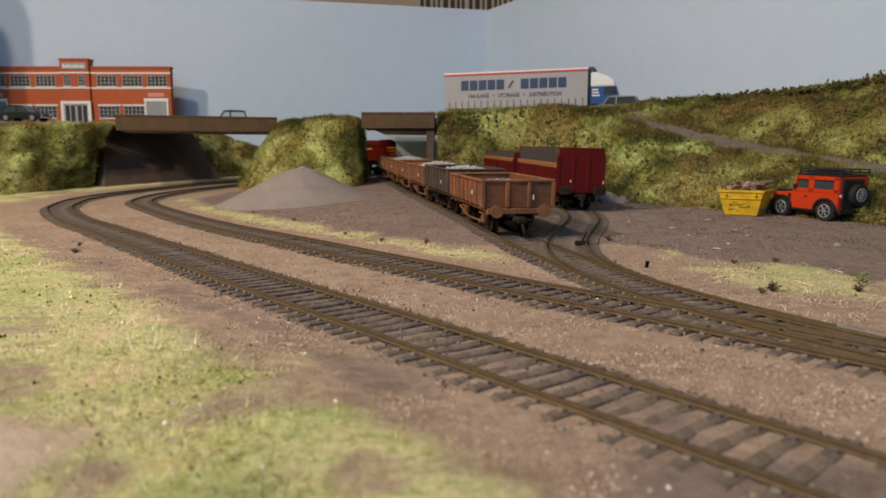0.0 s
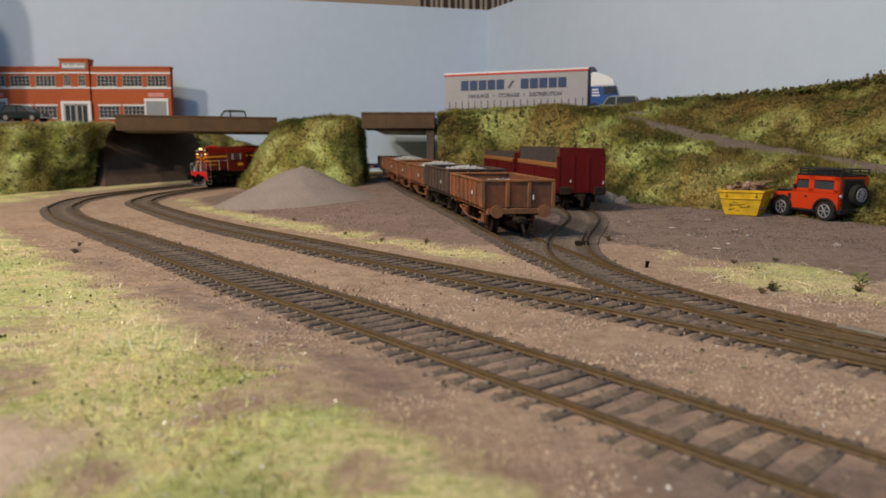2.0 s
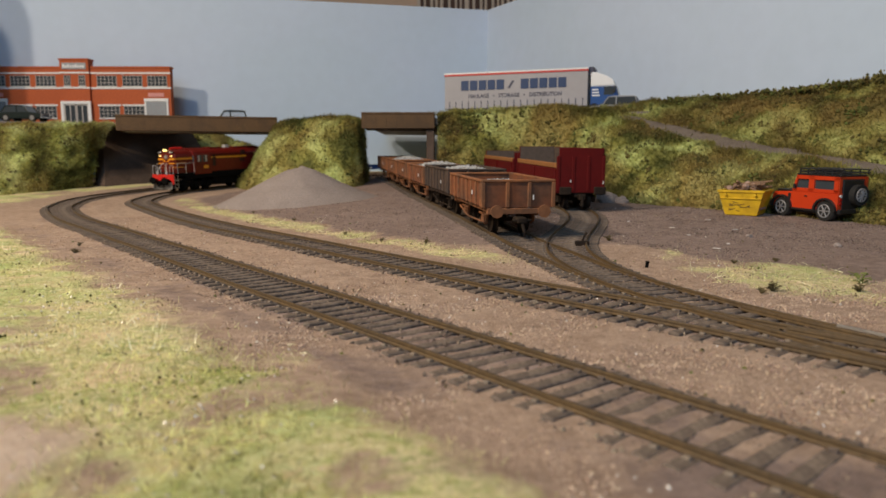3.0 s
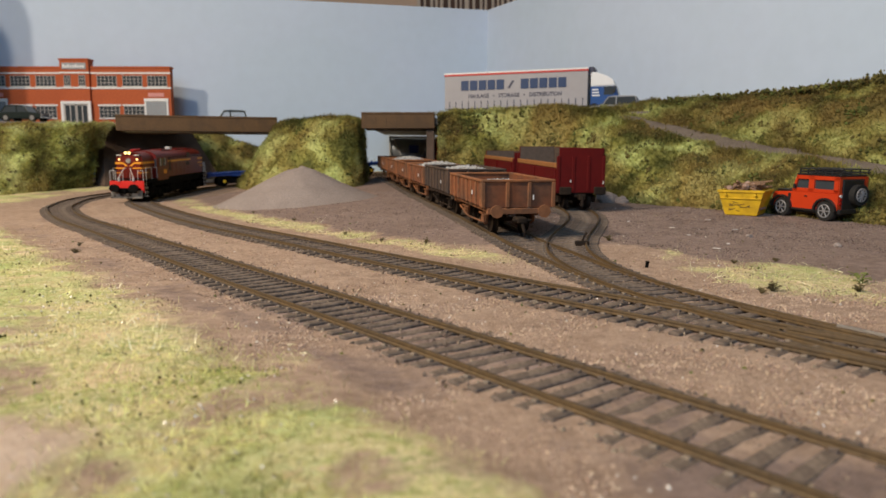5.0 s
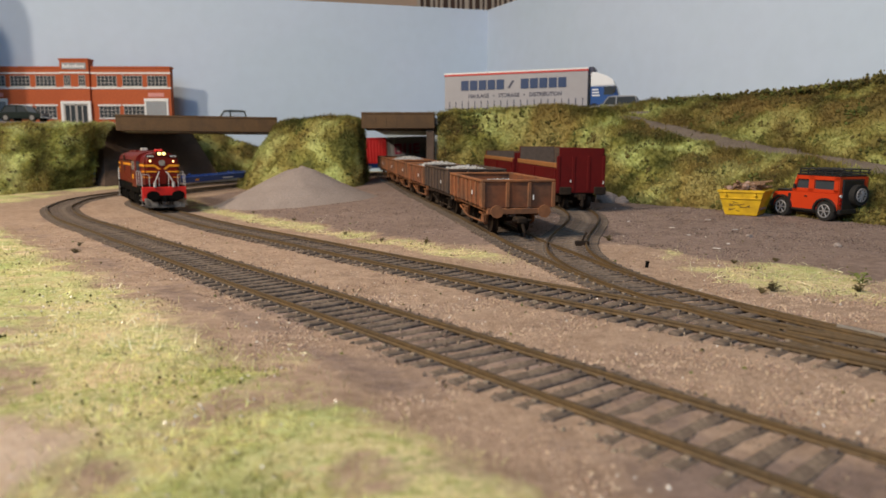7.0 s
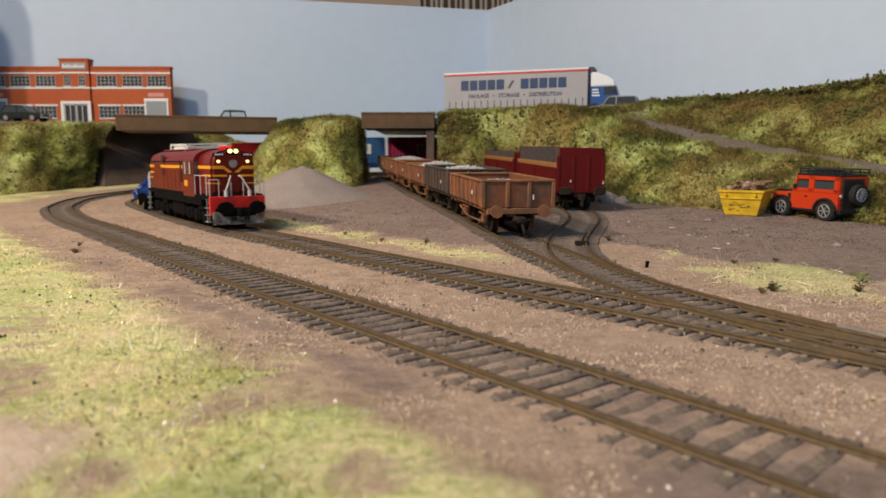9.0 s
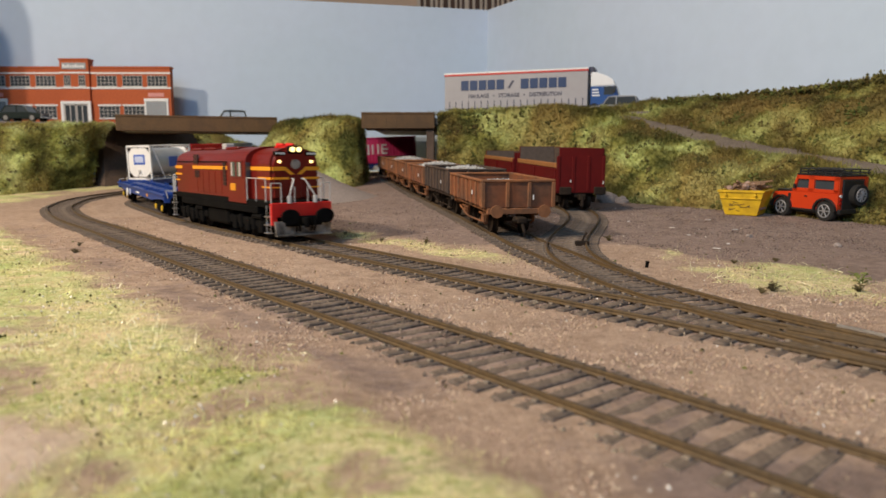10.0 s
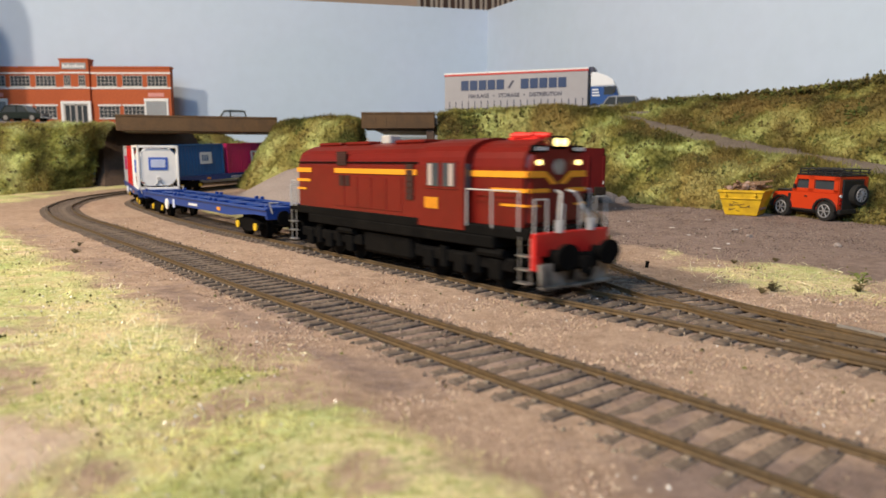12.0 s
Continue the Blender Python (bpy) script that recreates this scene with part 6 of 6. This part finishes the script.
def build_lorry():
    """Articulated lorry, its side to -y, cab to +x; origin under the trailer's rear corner on the road."""
    c = tagged(empty("articulated_lorry"), "articulated lorry with pale grey curtain trailer and blue cab", "lorry")
    L, W, z0, z1 = 163.0, 32.0, 10.0, 50.0
    bm = bmesh.new()
    box(bm, 0, L, 0, W, z0, z1, 0.5)
    tr = part("trailer_body", bm, TRAILER, c)
    for s, y in ((-1, -.2), (1, W + .2)):
        bm = bmesh.new()
        box(bm, -.2, L + .2, y - .4, y + .4, z1 - 3.2, z1 - 1.2)
        part("red_stripe", bm, TRIM_RED, tr)
        bm = bmesh.new()
        box(bm, -.2, L + .2, y - .4, y + .4, z1 - 1.2, z1 + .3)
        part("roof_rail", bm, CAB_WHITE, tr)
        for x in np.arange(6, L, 7.6):
            bm = bmesh.new()
            box(bm, x - .35, x + .35, y - .35, y + .35, z0 - 1.2, z0 + 8.5)
            part("curtain_strap", bm, LETTER_GREY, tr)
    # the haulier's name, as plain blocks
    for x in [20 + 10.4 * k for k in range(5)] + [89.5 + 10.4 * k for k in range(5)]:
        bm = bmesh.new()
        box(bm, x, x + 8.8, -.55, .1, 30.4, 41.2, 0.15)
        part("name_block", bm, LETTER_BLUE, tr, "bold dark blue block")
    bm = bmesh.new()
    prism(bm, [(74.5, 31.5), (77, 31.5), (82, 39.6), (79.5, 39.6)], -.5, .1, "y")
    part("name_block", bm, LETTER_GREY, tr)
    text_part("lettering", "HAULAGE   \u2022   STORAGE   \u2022   DISTRIBUTION", 6.2, LETTER_GREY, tr, on_side(82, -.3, 23.6), .88)
    bm = bmesh.new()
    box(bm, 2, L - 30, 6, W - 6, 6.5, 9.8, 0.3)
    part("trailer_chassis", bm, LETTER_GREY, c)
    bm = bmesh.new()
    box(bm, L + .4, L + 6, 3, W - 3, z1 - 8, z1 + 1.2, 0.6)
    part("chiller_unit", bm, LETTER_GREY, tr)
    # cab
    x0 = L + 3
    bm = bmesh.new()
    prism(bm, [(x0, 6), (x0, 30), (x0 + 26, 30), (x0 + 29, 20), (x0 + 29.4, 6)], 1.5, W - 1.5, "y")
    cab = part("cab_body", bm, CAB_BLUE, c)
    bm = bmesh.new()
    prism(bm, [(x0, 30), (x0, 45), (x0 + 4, 45.5), (x0 + 17, 41), (x0 + 23, 37), (x0 + 25.5, 30)], 1.2, W - 1.2, "y")
    bmesh.ops.bevel(bm, geom=list(bm.edges), offset=0.9, segments=2, affect="EDGES", clamp_overlap=True)
    part("cab_roof", bm, CAB_WHITE, c, "white cab roof fairing")
    bm = bmesh.new()
    prism(bm, [(x0 + 14, 21), (x0 + 14, 30), (x0 + 23, 30), (x0 + 24.5, 21)], 1.2, 1.6, "y")
    prism(bm, [(x0 + 26.3, 30), (x0 + 28.9, 21), (x0 + 29.2, 21), (x0 + 26.7, 30)], 3, W - 3, "y")
    part("cab_glass", bm, DARK_GLASS, cab)
    bm = bmesh.new()
    box(bm, x0 + 26, x0 + 30.5, 1, W - 1, 3.2, 8.4, 0.6)
    box(bm, x0, x0 + 14, 1.0, 2.0, 4.2, 8.0, 0.3)
    part("bumper", bm, TRIM_RED, c)
    bm = bmesh.new()
    for k in range(3):
        box(bm, x0 + 1.5, x0 + 10 - k, 1.2, 1.5, 20 + k * 3, 21.4 + k * 3)
    part("bars", bm, CAB_WHITE, cab)
    bm = bmesh.new()
    box(bm, x0 + 24, x0 + 26.5, -2.2, .4, 23, 30, 0.5)
    part("door_mirror", bm, PLASTIC, cab)
    for x in (20, 37, 54, x0 + 4, x0 + 20):
        for y in (4, W - 4):
            wheel("wheel", c, x, y if y > 10 else y, 6.4, 6, TYRE, RIM_SILVER)
    return c


lorry = build_lorry()
lorry.matrix_world = pose(2 * U, 800 * U, 86.5 * U, 0, 0, -19.5)


# ---------------------------------------------------------------- the factory
def build_factory():
    """Two-storey brick factory front with white bands; its front to -y, x from the centre of its entrance."""
    c = tagged(empty("factory_building"), "orange brick two-storey factory with white bands and gridded windows", "building")
    half, right = 126.0, 121.5
    bm = bmesh.new()
    box(bm, -half, right, 0, 9, -5, 72, 0.3)
    wall = part("wall", bm, BRICK, c)
    bm = bmesh.new()
    box(bm, -18.6, 18.6, -4, 9, -5, 82, 0.3)
    part("entrance_tower", bm, BRICK, c)
    for a, b, y in ((-half - .6, -18.8, -.7), (18.8, right + .6, -.7), (-19.2, 19.2, -4.7)):
        for z, t in ((65, 2.0), (46.0, 2.2)):
            bm = bmesh.new()
            box(bm, a, b, y - .3, y + 1.2, z, z + t, 0.2)
            part("band", bm, CAB_WHITE, wall)
    bm = bmesh.new()
    box(bm, -half - .8, -18.8, -1, 10, 72, 74.5, 0.3)
    box(bm, 18.8, right + .8, -1, 10, 72, 74.5, 0.3)
    box(bm, -19.4, 19.4, -5, 10, 82, 84, 0.3)
    part("parapet", bm, BRICK, c)

    def window(x0, x1, z0, z1, y=0.0, nx=5, nz=3):
        bm = bmesh.new()
        box(bm, x0, x1, y - .5, y + .3, z0, z1)
        w = part("window", bm, DARK_GLASS, c)
        bm = bmesh.new()
        for k in range(nx + 1):
            x = x0 + (x1 - x0) * k / nx
            box(bm, x - .25, x + .25, y - .9, y + .1, z0, z1)
        for k in range(nz + 1):
            z = z0 + (z1 - z0) * k / nz
            box(bm, x0, x1, y - .9, y + .1, z - .25, z + .25)
        part("glazing_grid", bm, GLAZING, w)
        bm = bmesh.new()
        box(bm, x0 - .8, x1 + .8, y - 1.6, y + .3, z0 - 1.8, z0 - .5, 0.2)
        part("sill", bm, CAB_WHITE, w)
    for s in (-1, 1):
        for a, b in ((27, 52), (60, 85), (92, 117)):
            window(min(s * a, s * b), max(s * a, s * b), 49.6, 62.6)
        for a, b in ((28, 54), (60, 86)):
            window(min(s * a, s * b), max(s * a, s * b), 9.5, 24)
            bm = bmesh.new()
            box(bm, min(s * a, s * b) - 2, max(s * a, s * b) + 2, -1.0, .4, 24.5, 26.4, 0.2)
            part("lintel", bm, CAB_WHITE, wall)
        window(min(s * 5.5, s * 13.5), max(s * 5.5, s * 13.5), 49.6, 62.6, -4.0, 3, 3)
        # loading door
        bm = bmesh.new()
        x0, x1 = (89, 115.5) if s > 0 else (-121, -93)
        box(bm, x0 - 2.5, x1 + 2.5, -1.6, .6, 30, 34, 0.3)
        box(bm, x0 - 2.2, x0, -1.4, .6, 0, 30, 0.2)
        box(bm, x1, x1 + 2.2, -1.4, .6, 0, 30, 0.2)
        part("door_surround", bm, CAB_WHITE, wall)
        bm = bmesh.new()
        for k in range(15):
            box(bm, x0, x1, -.9, .2, k * 2, k * 2 + 1.75, 0.1)
        part("roller_shutter", bm, SHUTTER, c, "grey roller shutter door")
        bm = bmesh.new()
        box(bm, x0 + 3, x1 - 3, -1, .2, 36.0, 41.0, 0.2)
        part("sign_board", bm, SIGN_PINK, c, "pinkish sign with unreadable text")
    bm = bmesh.new()
    box(bm, -15.5, 15.5, -4.9, -3.6, 70.5, 78.5, 0.2)
    sb = part("sign_board", bm, SHUTTER, c, "grey sign with unreadable pale text")
    bm = bmesh.new()
    for k in range(9):
        box(bm, -14 + k * 3.15, -11.9 + k * 3.15, -5.2, -4.8, 72.4, 76.4 if k in (0, 2, 5) else 75.2)
    part("bars", bm, CAB_WHITE, sb)
    bm = bmesh.new()
    box(bm, -19.5, 19.5, -6, -3.6, 26.5, 30.2, 0.3)
    box(bm, -19.5, -15.5, -6, -3.6, 0, 26.5, 0.3)
    box(bm, 15.5, 19.5, -6, -3.6, 0, 26.5, 0.3)
    part("door_surround", bm, CAB_WHITE, c)
    for x0, x1 in ((-15.3, -.3), (.3, 15.3)):
        bm = bmesh.new()
        box(bm, x0, x1, -4.7, -3.7, 0, 26.3)
        d = part("door", bm, DARK_GLASS, c, "glazed entrance door")
        bm = bmesh.new()
        for x in (x0 + .6, (x0 + x1) / 2, x1 - .6):
            box(bm, x - .6, x + .6, -5.0, -4.6, 0, 26.3)
        box(bm, x0, x1, -5.0, -4.6, 24.9, 26.3)
        part("frame", bm, GLAZING, d)
    return c


BRICK = material("brick_orange", (0.44, 0.098, 0.030), 0.8, 0, 0.12, 500, 0.05, (0.36, 0.080, 0.026), 35)
GLAZING = material("glazing_bar_white", (0.46, 0.44, 0.42), 0.6, 0, 0.03, 150)
SHUTTER = material("shutter_grey", (0.30, 0.33, 0.36), 0.55, 0.2, 0.05, 150)
SIGN_PINK = material("sign_pink", (0.62, 0.27, 0.25), 0.6, 0, 0.03, 150)
fac = build_factory()
fac.matrix_world = pose(-516.6 * U, 978 * U, 87.6 * U) @ Matrix.Scale(1.09, 4)


# ---------------------------------------------------------------- grass fibres and ballast grains
def lawn_fibres():
    rng = np.random.RandomState(7)
    p = np.concatenate([np.stack([rng.uniform(-330, 20, 150000), rng.uniform(70, 620, 150000)], 1), np.stack([rng.uniform(-90, 20, 30000), rng.uniform(60, 160, 30000)], 1),
                        np.stack([rng.uniform(70, 240, 34000), rng.uniform(120, 330, 34000)], 1), np.stack([rng.uniform(-220, 60, 24000), rng.uniform(235, 640, 24000)], 1)])
    g, yd, sd, lawn = zones(p)
    keep = rng.uniform(0, 1, len(p)) < .8 * (g - .15) * (1 - .0 * lawn)
    keep &= np.abs(p[:, 0]) < .75 * p[:, 1] + 25
    q, lw = p[keep], lawn[keep]
    z = np.array([ground_z(x, y) for x, y in q]) + 1.4 * lw
    blades("lawn_grass", np.c_[q, z], np.tile([0, 0, 1.0], (len(q), 1)), 2.4, 0.17, LAWN_FUZZ, "short pale green and straw static grass", 2.2, 3)
    pick = (rng.uniform(0, 1, len(q)) < .06) & (wave(q, 11, 33) > .0)
    tufts("lawn_moss", np.c_[q, z + .3][pick], np.tile([0, 0, 1.0], (pick.sum(), 1)), 0.26, TWIG, "dark moss crumbs among the grass", 12)
    pick = (rng.uniform(0, 1, len(q)) < .05) & (q[:, 1] > 125)
    q, z = q[pick], z[pick] + 1.0
    blades("straw_fibres", np.c_[q, z], np.tile([0, 0, 0.35], (len(q), 1)), 4.2, 0.17, STRAW, "long glossy straw fibres lying on the grass", 1.6, 6)


def grains():
    rng = np.random.RandomState(11)
    p = np.concatenate([np.stack([rng.uniform(-120, 160, 60000), rng.uniform(60, 200, 60000)], 1), np.stack([rng.uniform(-260, 170, 60000), rng.uniform(180, 480, 60000)], 1)])
    p = p[np.abs(p[:, 0]) < .72 * p[:, 1] + 10]
    clear = np.minimum(np.minimum(np.abs(near_path(OUTER, p)[0]), np.abs(near_path(MAIN, p)[0])), np.minimum(np.abs(near_path(YARD, p)[0]), np.abs(near_path(BAY, p)[0])))
    p = p[(clear > 15) | ((rng.uniform(0, 1, len(p)) < .3) & ((clear > 9.6) | (clear < 7.6)))]
    g, yd, sd, lawn = zones(p)
    z = np.array([ground_z(x, y) for x, y in p]) + 1.5 * lawn
    pts = np.c_[p, z]
    pick = rng.uniform(0, 1, len(p))
    up = np.tile([0, 0, 1.0], (len(p), 1))
    a = (yd < .5) & (pick > .008) & (pick < .9) & (rng.uniform(0, 1, len(p)) > lawn * 1.4 + .1)
    y0 = np.concatenate([np.stack([rng.uniform(20, 260, 16000), rng.uniform(270, 480, 16000)], 1), np.stack([rng.uniform(-150, 40, 8000), rng.uniform(330, 640, 8000)], 1)])
    y0 = y0[(zones(y0)[1] > .6) & (np.minimum(np.abs(near_path(YARD, y0)[0]), np.abs(near_path(BAY, y0)[0])) > 13) & (np.abs(near_path(MAIN, y0)[0]) > 18)]
    zz = np.array([ground_z(u, v) for u, v in y0])
    tufts("yard_crumbs", np.c_[y0, zz], np.tile([0, 0, 1.0], (len(y0), 1)), 0.34, YARD_CRUMB, "loose ash and cinder crumbs on the yard", 14)
    tufts("ballast_grains", pts[a], up[a], 0.27, GRAIN, "fine sandy brown ballast grains", 3)
    n = 7000
    q = []
    for path, share, s1 in ((OUTER, .5, 620), (MAIN, .35, 560), (YARD, .15, 330)):
        for _ in range(int(n * share)):
            c, d, side = path.basis(rng.uniform(0, 1) ** 1.3 * s1)
            off = rng.choice((-1, 1)) * (rng.uniform(9.8, 15.5) if rng.uniform() < .55 else rng.uniform(0, 7.4))
            q.append(c + side * off + Vector((0, 0, -1.95 + rng.uniform(-.15, .2))))
    q = np.array([tuple(v) for v in q])
    tufts("bed_lumps", q, np.tile([0, 0, 1.0], (len(q), 1)), 0.42, BED_LUMP, "dull grey brown stones of the track bed", 8)
    # pale glossy specks that stand in for sparkles of light
    a = (pick < .006) | ((pick < .02) & (lawn > .5))
    tufts("glint_specks", pts[a], up[a], 0.30, GLINT, "tiny pale specks standing in for glints on grass and ballast", 4)
    a = (pick > .995) & (p[:, 1] > 90)
    tufts("dark_crumbs", pts[a], up[a], 0.45, DARK_FUZZ, "dark brown crumbs lying on the ballast", 5)


TWIG = material("dry_brown_weed", (0.11, 0.085, 0.035), 0.95, 0, 0.3, 200)
GRAIN = varied(material("ballast_grain", (0.44, 0.325, 0.248), 0.95, 0, 0.2, 500, 0, (0.34, 0.235, 0.17), 30, .8, spec=.2), 0.36)
YARD_CRUMB = varied(material("cinder_crumb", (0.25, 0.19, 0.165), 0.95, 0, 0.2, 500, 0, (0.12, 0.09, 0.075), 60, .8, spec=.2), 0.5)
BED_LUMP = varied(material("track_bed_stone", (0.15, 0.115, 0.09), 0.9, 0, 0.25, 500, 0, (0.24, 0.18, 0.135), 60, .8, spec=.25), 0.4)
STRAW = varied(material("straw_fibre", (0.85, 0.80, 0.52), 0.35, 0, 0.1, 300, spec=.7), 0.25)
GLINT = varied(material("glint_speck", (0.75, 0.70, 0.62), 0.25, 0, 0.1, 500, spec=.8), 0.15)
lawn_fibres()
grains()


# ---------------------------------------------------------------- small things on the ground
WEED_GREEN = material("weed_green", (0.17, 0.20, 0.05), 0.95, 0, 0.3, 200)


def weed(x, y, size, mat, label, seed):
    """A dried weed: a knot of short bent stalks with crumbs of leaf."""
    rng = random.Random(seed)
    bm = bmesh.new()
    for _ in range(16):
        a, r, h = rng.uniform(0, math.tau), rng.uniform(.3, 1) * size, rng.uniform(.3, 1) * size
        m = (r * .5 * math.cos(a), r * .5 * math.sin(a), h * .8)
        e = (r * math.cos(a + .4), r * math.sin(a + .4), h)
        rod(bm, (0, 0, -.6), m, .16, 4)
        rod(bm, m, e, .13, 4)
        for p in (m, e):
            q = [bm.verts.new(Vector(p) + Vector((rng.uniform(-1, 1), rng.uniform(-1, 1), rng.uniform(-.6, .6))) * size * .24) for _ in range(4)]
            for t in ((0, 1, 2), (0, 2, 3), (0, 3, 1), (1, 3, 2)):
                bm.faces.new([q[k] for k in t])
    ob = tagged(part("weed", bm, mat), label, "plant", "weeds beside the tracks")
    ob.matrix_world = pose(x * U, y * U, (ground_z(x, y) + .2) * U)
    return ob


for k, (x, y, s, mt) in enumerate(((102, 206, 2.8, TWIG), (128, 205, 2.6, TWIG), (137, 219, 3.8, WEED_GREEN), (97, 203, 1.6, TWIG), (-172, 318, 1.8, TWIG), (-160, 292, 2.4, TWIG), (-30, 330, 1.8, TWIG),
                                   (-8, 318, 2.2, TWIG), (-52, 360, 1.6, TWIG), (112, 258, 1.6, TWIG), (78, 318, 2.4, TWIG), (130, 262, 1.4, TWIG), (-96, 436, 1.6, TWIG), (-140, 500, 1.5, TWIG))):
    weed(x, y, s, mt, "dry brown weed growing at the track side" if mt is TWIG else "small green weed in the rough grass", k)


def post(x, y, h):
    bm = bmesh.new()
    box(bm, -.5, .5, -.5, .5, -1, h, 0.15)
    box(bm, -.65, .65, -.65, .65, h - .4, h + .2, 0.15)
    ob = tagged(part("marker_post", bm, BLACK), "short black marker post beside the points", "post")
    ob.matrix_world = pose(x * U, y * U, ground_z(x, y) * U, 3, 4, 20)


post(76, 250, 2.2)


def stone(x, y, r, seed):
    rng = random.Random(seed)
    bm = bmesh.new()
    bmesh.ops.create_icosphere(bm, subdivisions=2, radius=r)
    for v in bm.verts:
        v.co *= 1 + .35 * noise.noise(v.co / r * 1.3 + Vector((seed, 0, 0)))
        v.co.z *= .7
    ob = tagged(part("stone", bm, HEAP), "pale grey stone lying at the bank's foot", "stone", "stones in the yard")
    ob.matrix_world = pose(x * U, y * U, (ground_z(x, y) + r * .3) * U, 0, 0, rng.uniform(0, 360))


for k, (x, y, r) in enumerate(((126, 520, 8.0), (136, 516, 5.0), (60, 470, 2.2), (150, 330, 1.6), (176, 300, 1.8), (40, 420, 1.8))):
    stone(x, y, r, k)


def point_motor():
    c = tagged(empty("point_lever", 62, 300, ground_z(62, 300)), "small dark point lever and tie bar between the rails", "point lever")
    bm = bmesh.new()
    box(bm, -3, 3, -1.6, 1.6, 0, 2.6, 0.4)
    part("lever_box", bm, IRON, c)
    bm = bmesh.new()
    rod(bm, (0, 0, 2.4), (2.0, 1.2, 6.2), .5, 6)
    part("lever", bm, IRON, c)


point_motor()

LITTER = material("pale_litter", (0.6, 0.55, 0.52), 0.8, 0, 0.1, 200)
rng_l = random.Random(31)
for k in range(8):
    x, y = rng_l.uniform(105, 230), rng_l.uniform(260, 400)
    if y > 452 - (x - 100) * .3 or y < 300 - (x - 80) * 1.14 + 12:
        continue
    bm = bmesh.new()
    box(bm, -1.6, 1.6, -.7, .7, 0, .35, 0.1)
    ob = tagged(part("litter_scrap", bm, LITTER), "tiny pale scrap lying on the ash", "litter", "scraps in the yard")
    ob.matrix_world = pose(x * U, y * U, (ground_z(x, y) + .25) * U, 0, 0, rng_l.uniform(0, 180))


# ---------------------------------------------------------------- what moves
def motions():
    # seconds, length along the main track of the locomotive's front bogie (mm)
    log = [(0, 1039), (1, 973), (2, 910.5), (3, 854), (4, 805), (5, 757), (5.5, 728), (6, 701), (6.5, 672), (7, 638), (8, 553), (9, 468), (9.5, 432.5),
           (10, 396), (10.5, 356.5), (11, 314.5), (11.5, 272), (12, 230)]
    ts = np.linspace(0, 12, 49)
    ss = np.interp(ts, [a for a, _ in log], [b for _, b in log])
    for _ in range(2):
        ss[1:-1] = 0.25 * ss[:-2] + 0.5 * ss[1:-1] + 0.25 * ss[2:]
    for ob, mid, wb, height, *shift in TRAIN:
        rows = []
        for t, s in zip(ts, ss):
            a, b = MAIN.at(s + mid - wb / 2), MAIN.at(s + mid + wb / 2)
            d = (b - a).normalized()
            up = Vector((0, 0, 1))
            side = up.cross(d).normalized()
            up = d.cross(side)
            turn = Matrix((d, side, up)).transposed().to_4x4()
            rows.append((float(t), Matrix.Translation(((a + b) / 2 + d * (shift[0] if shift else 0.0) + up * height) * U) @ turn))
        walk(ob, rows)


motions()
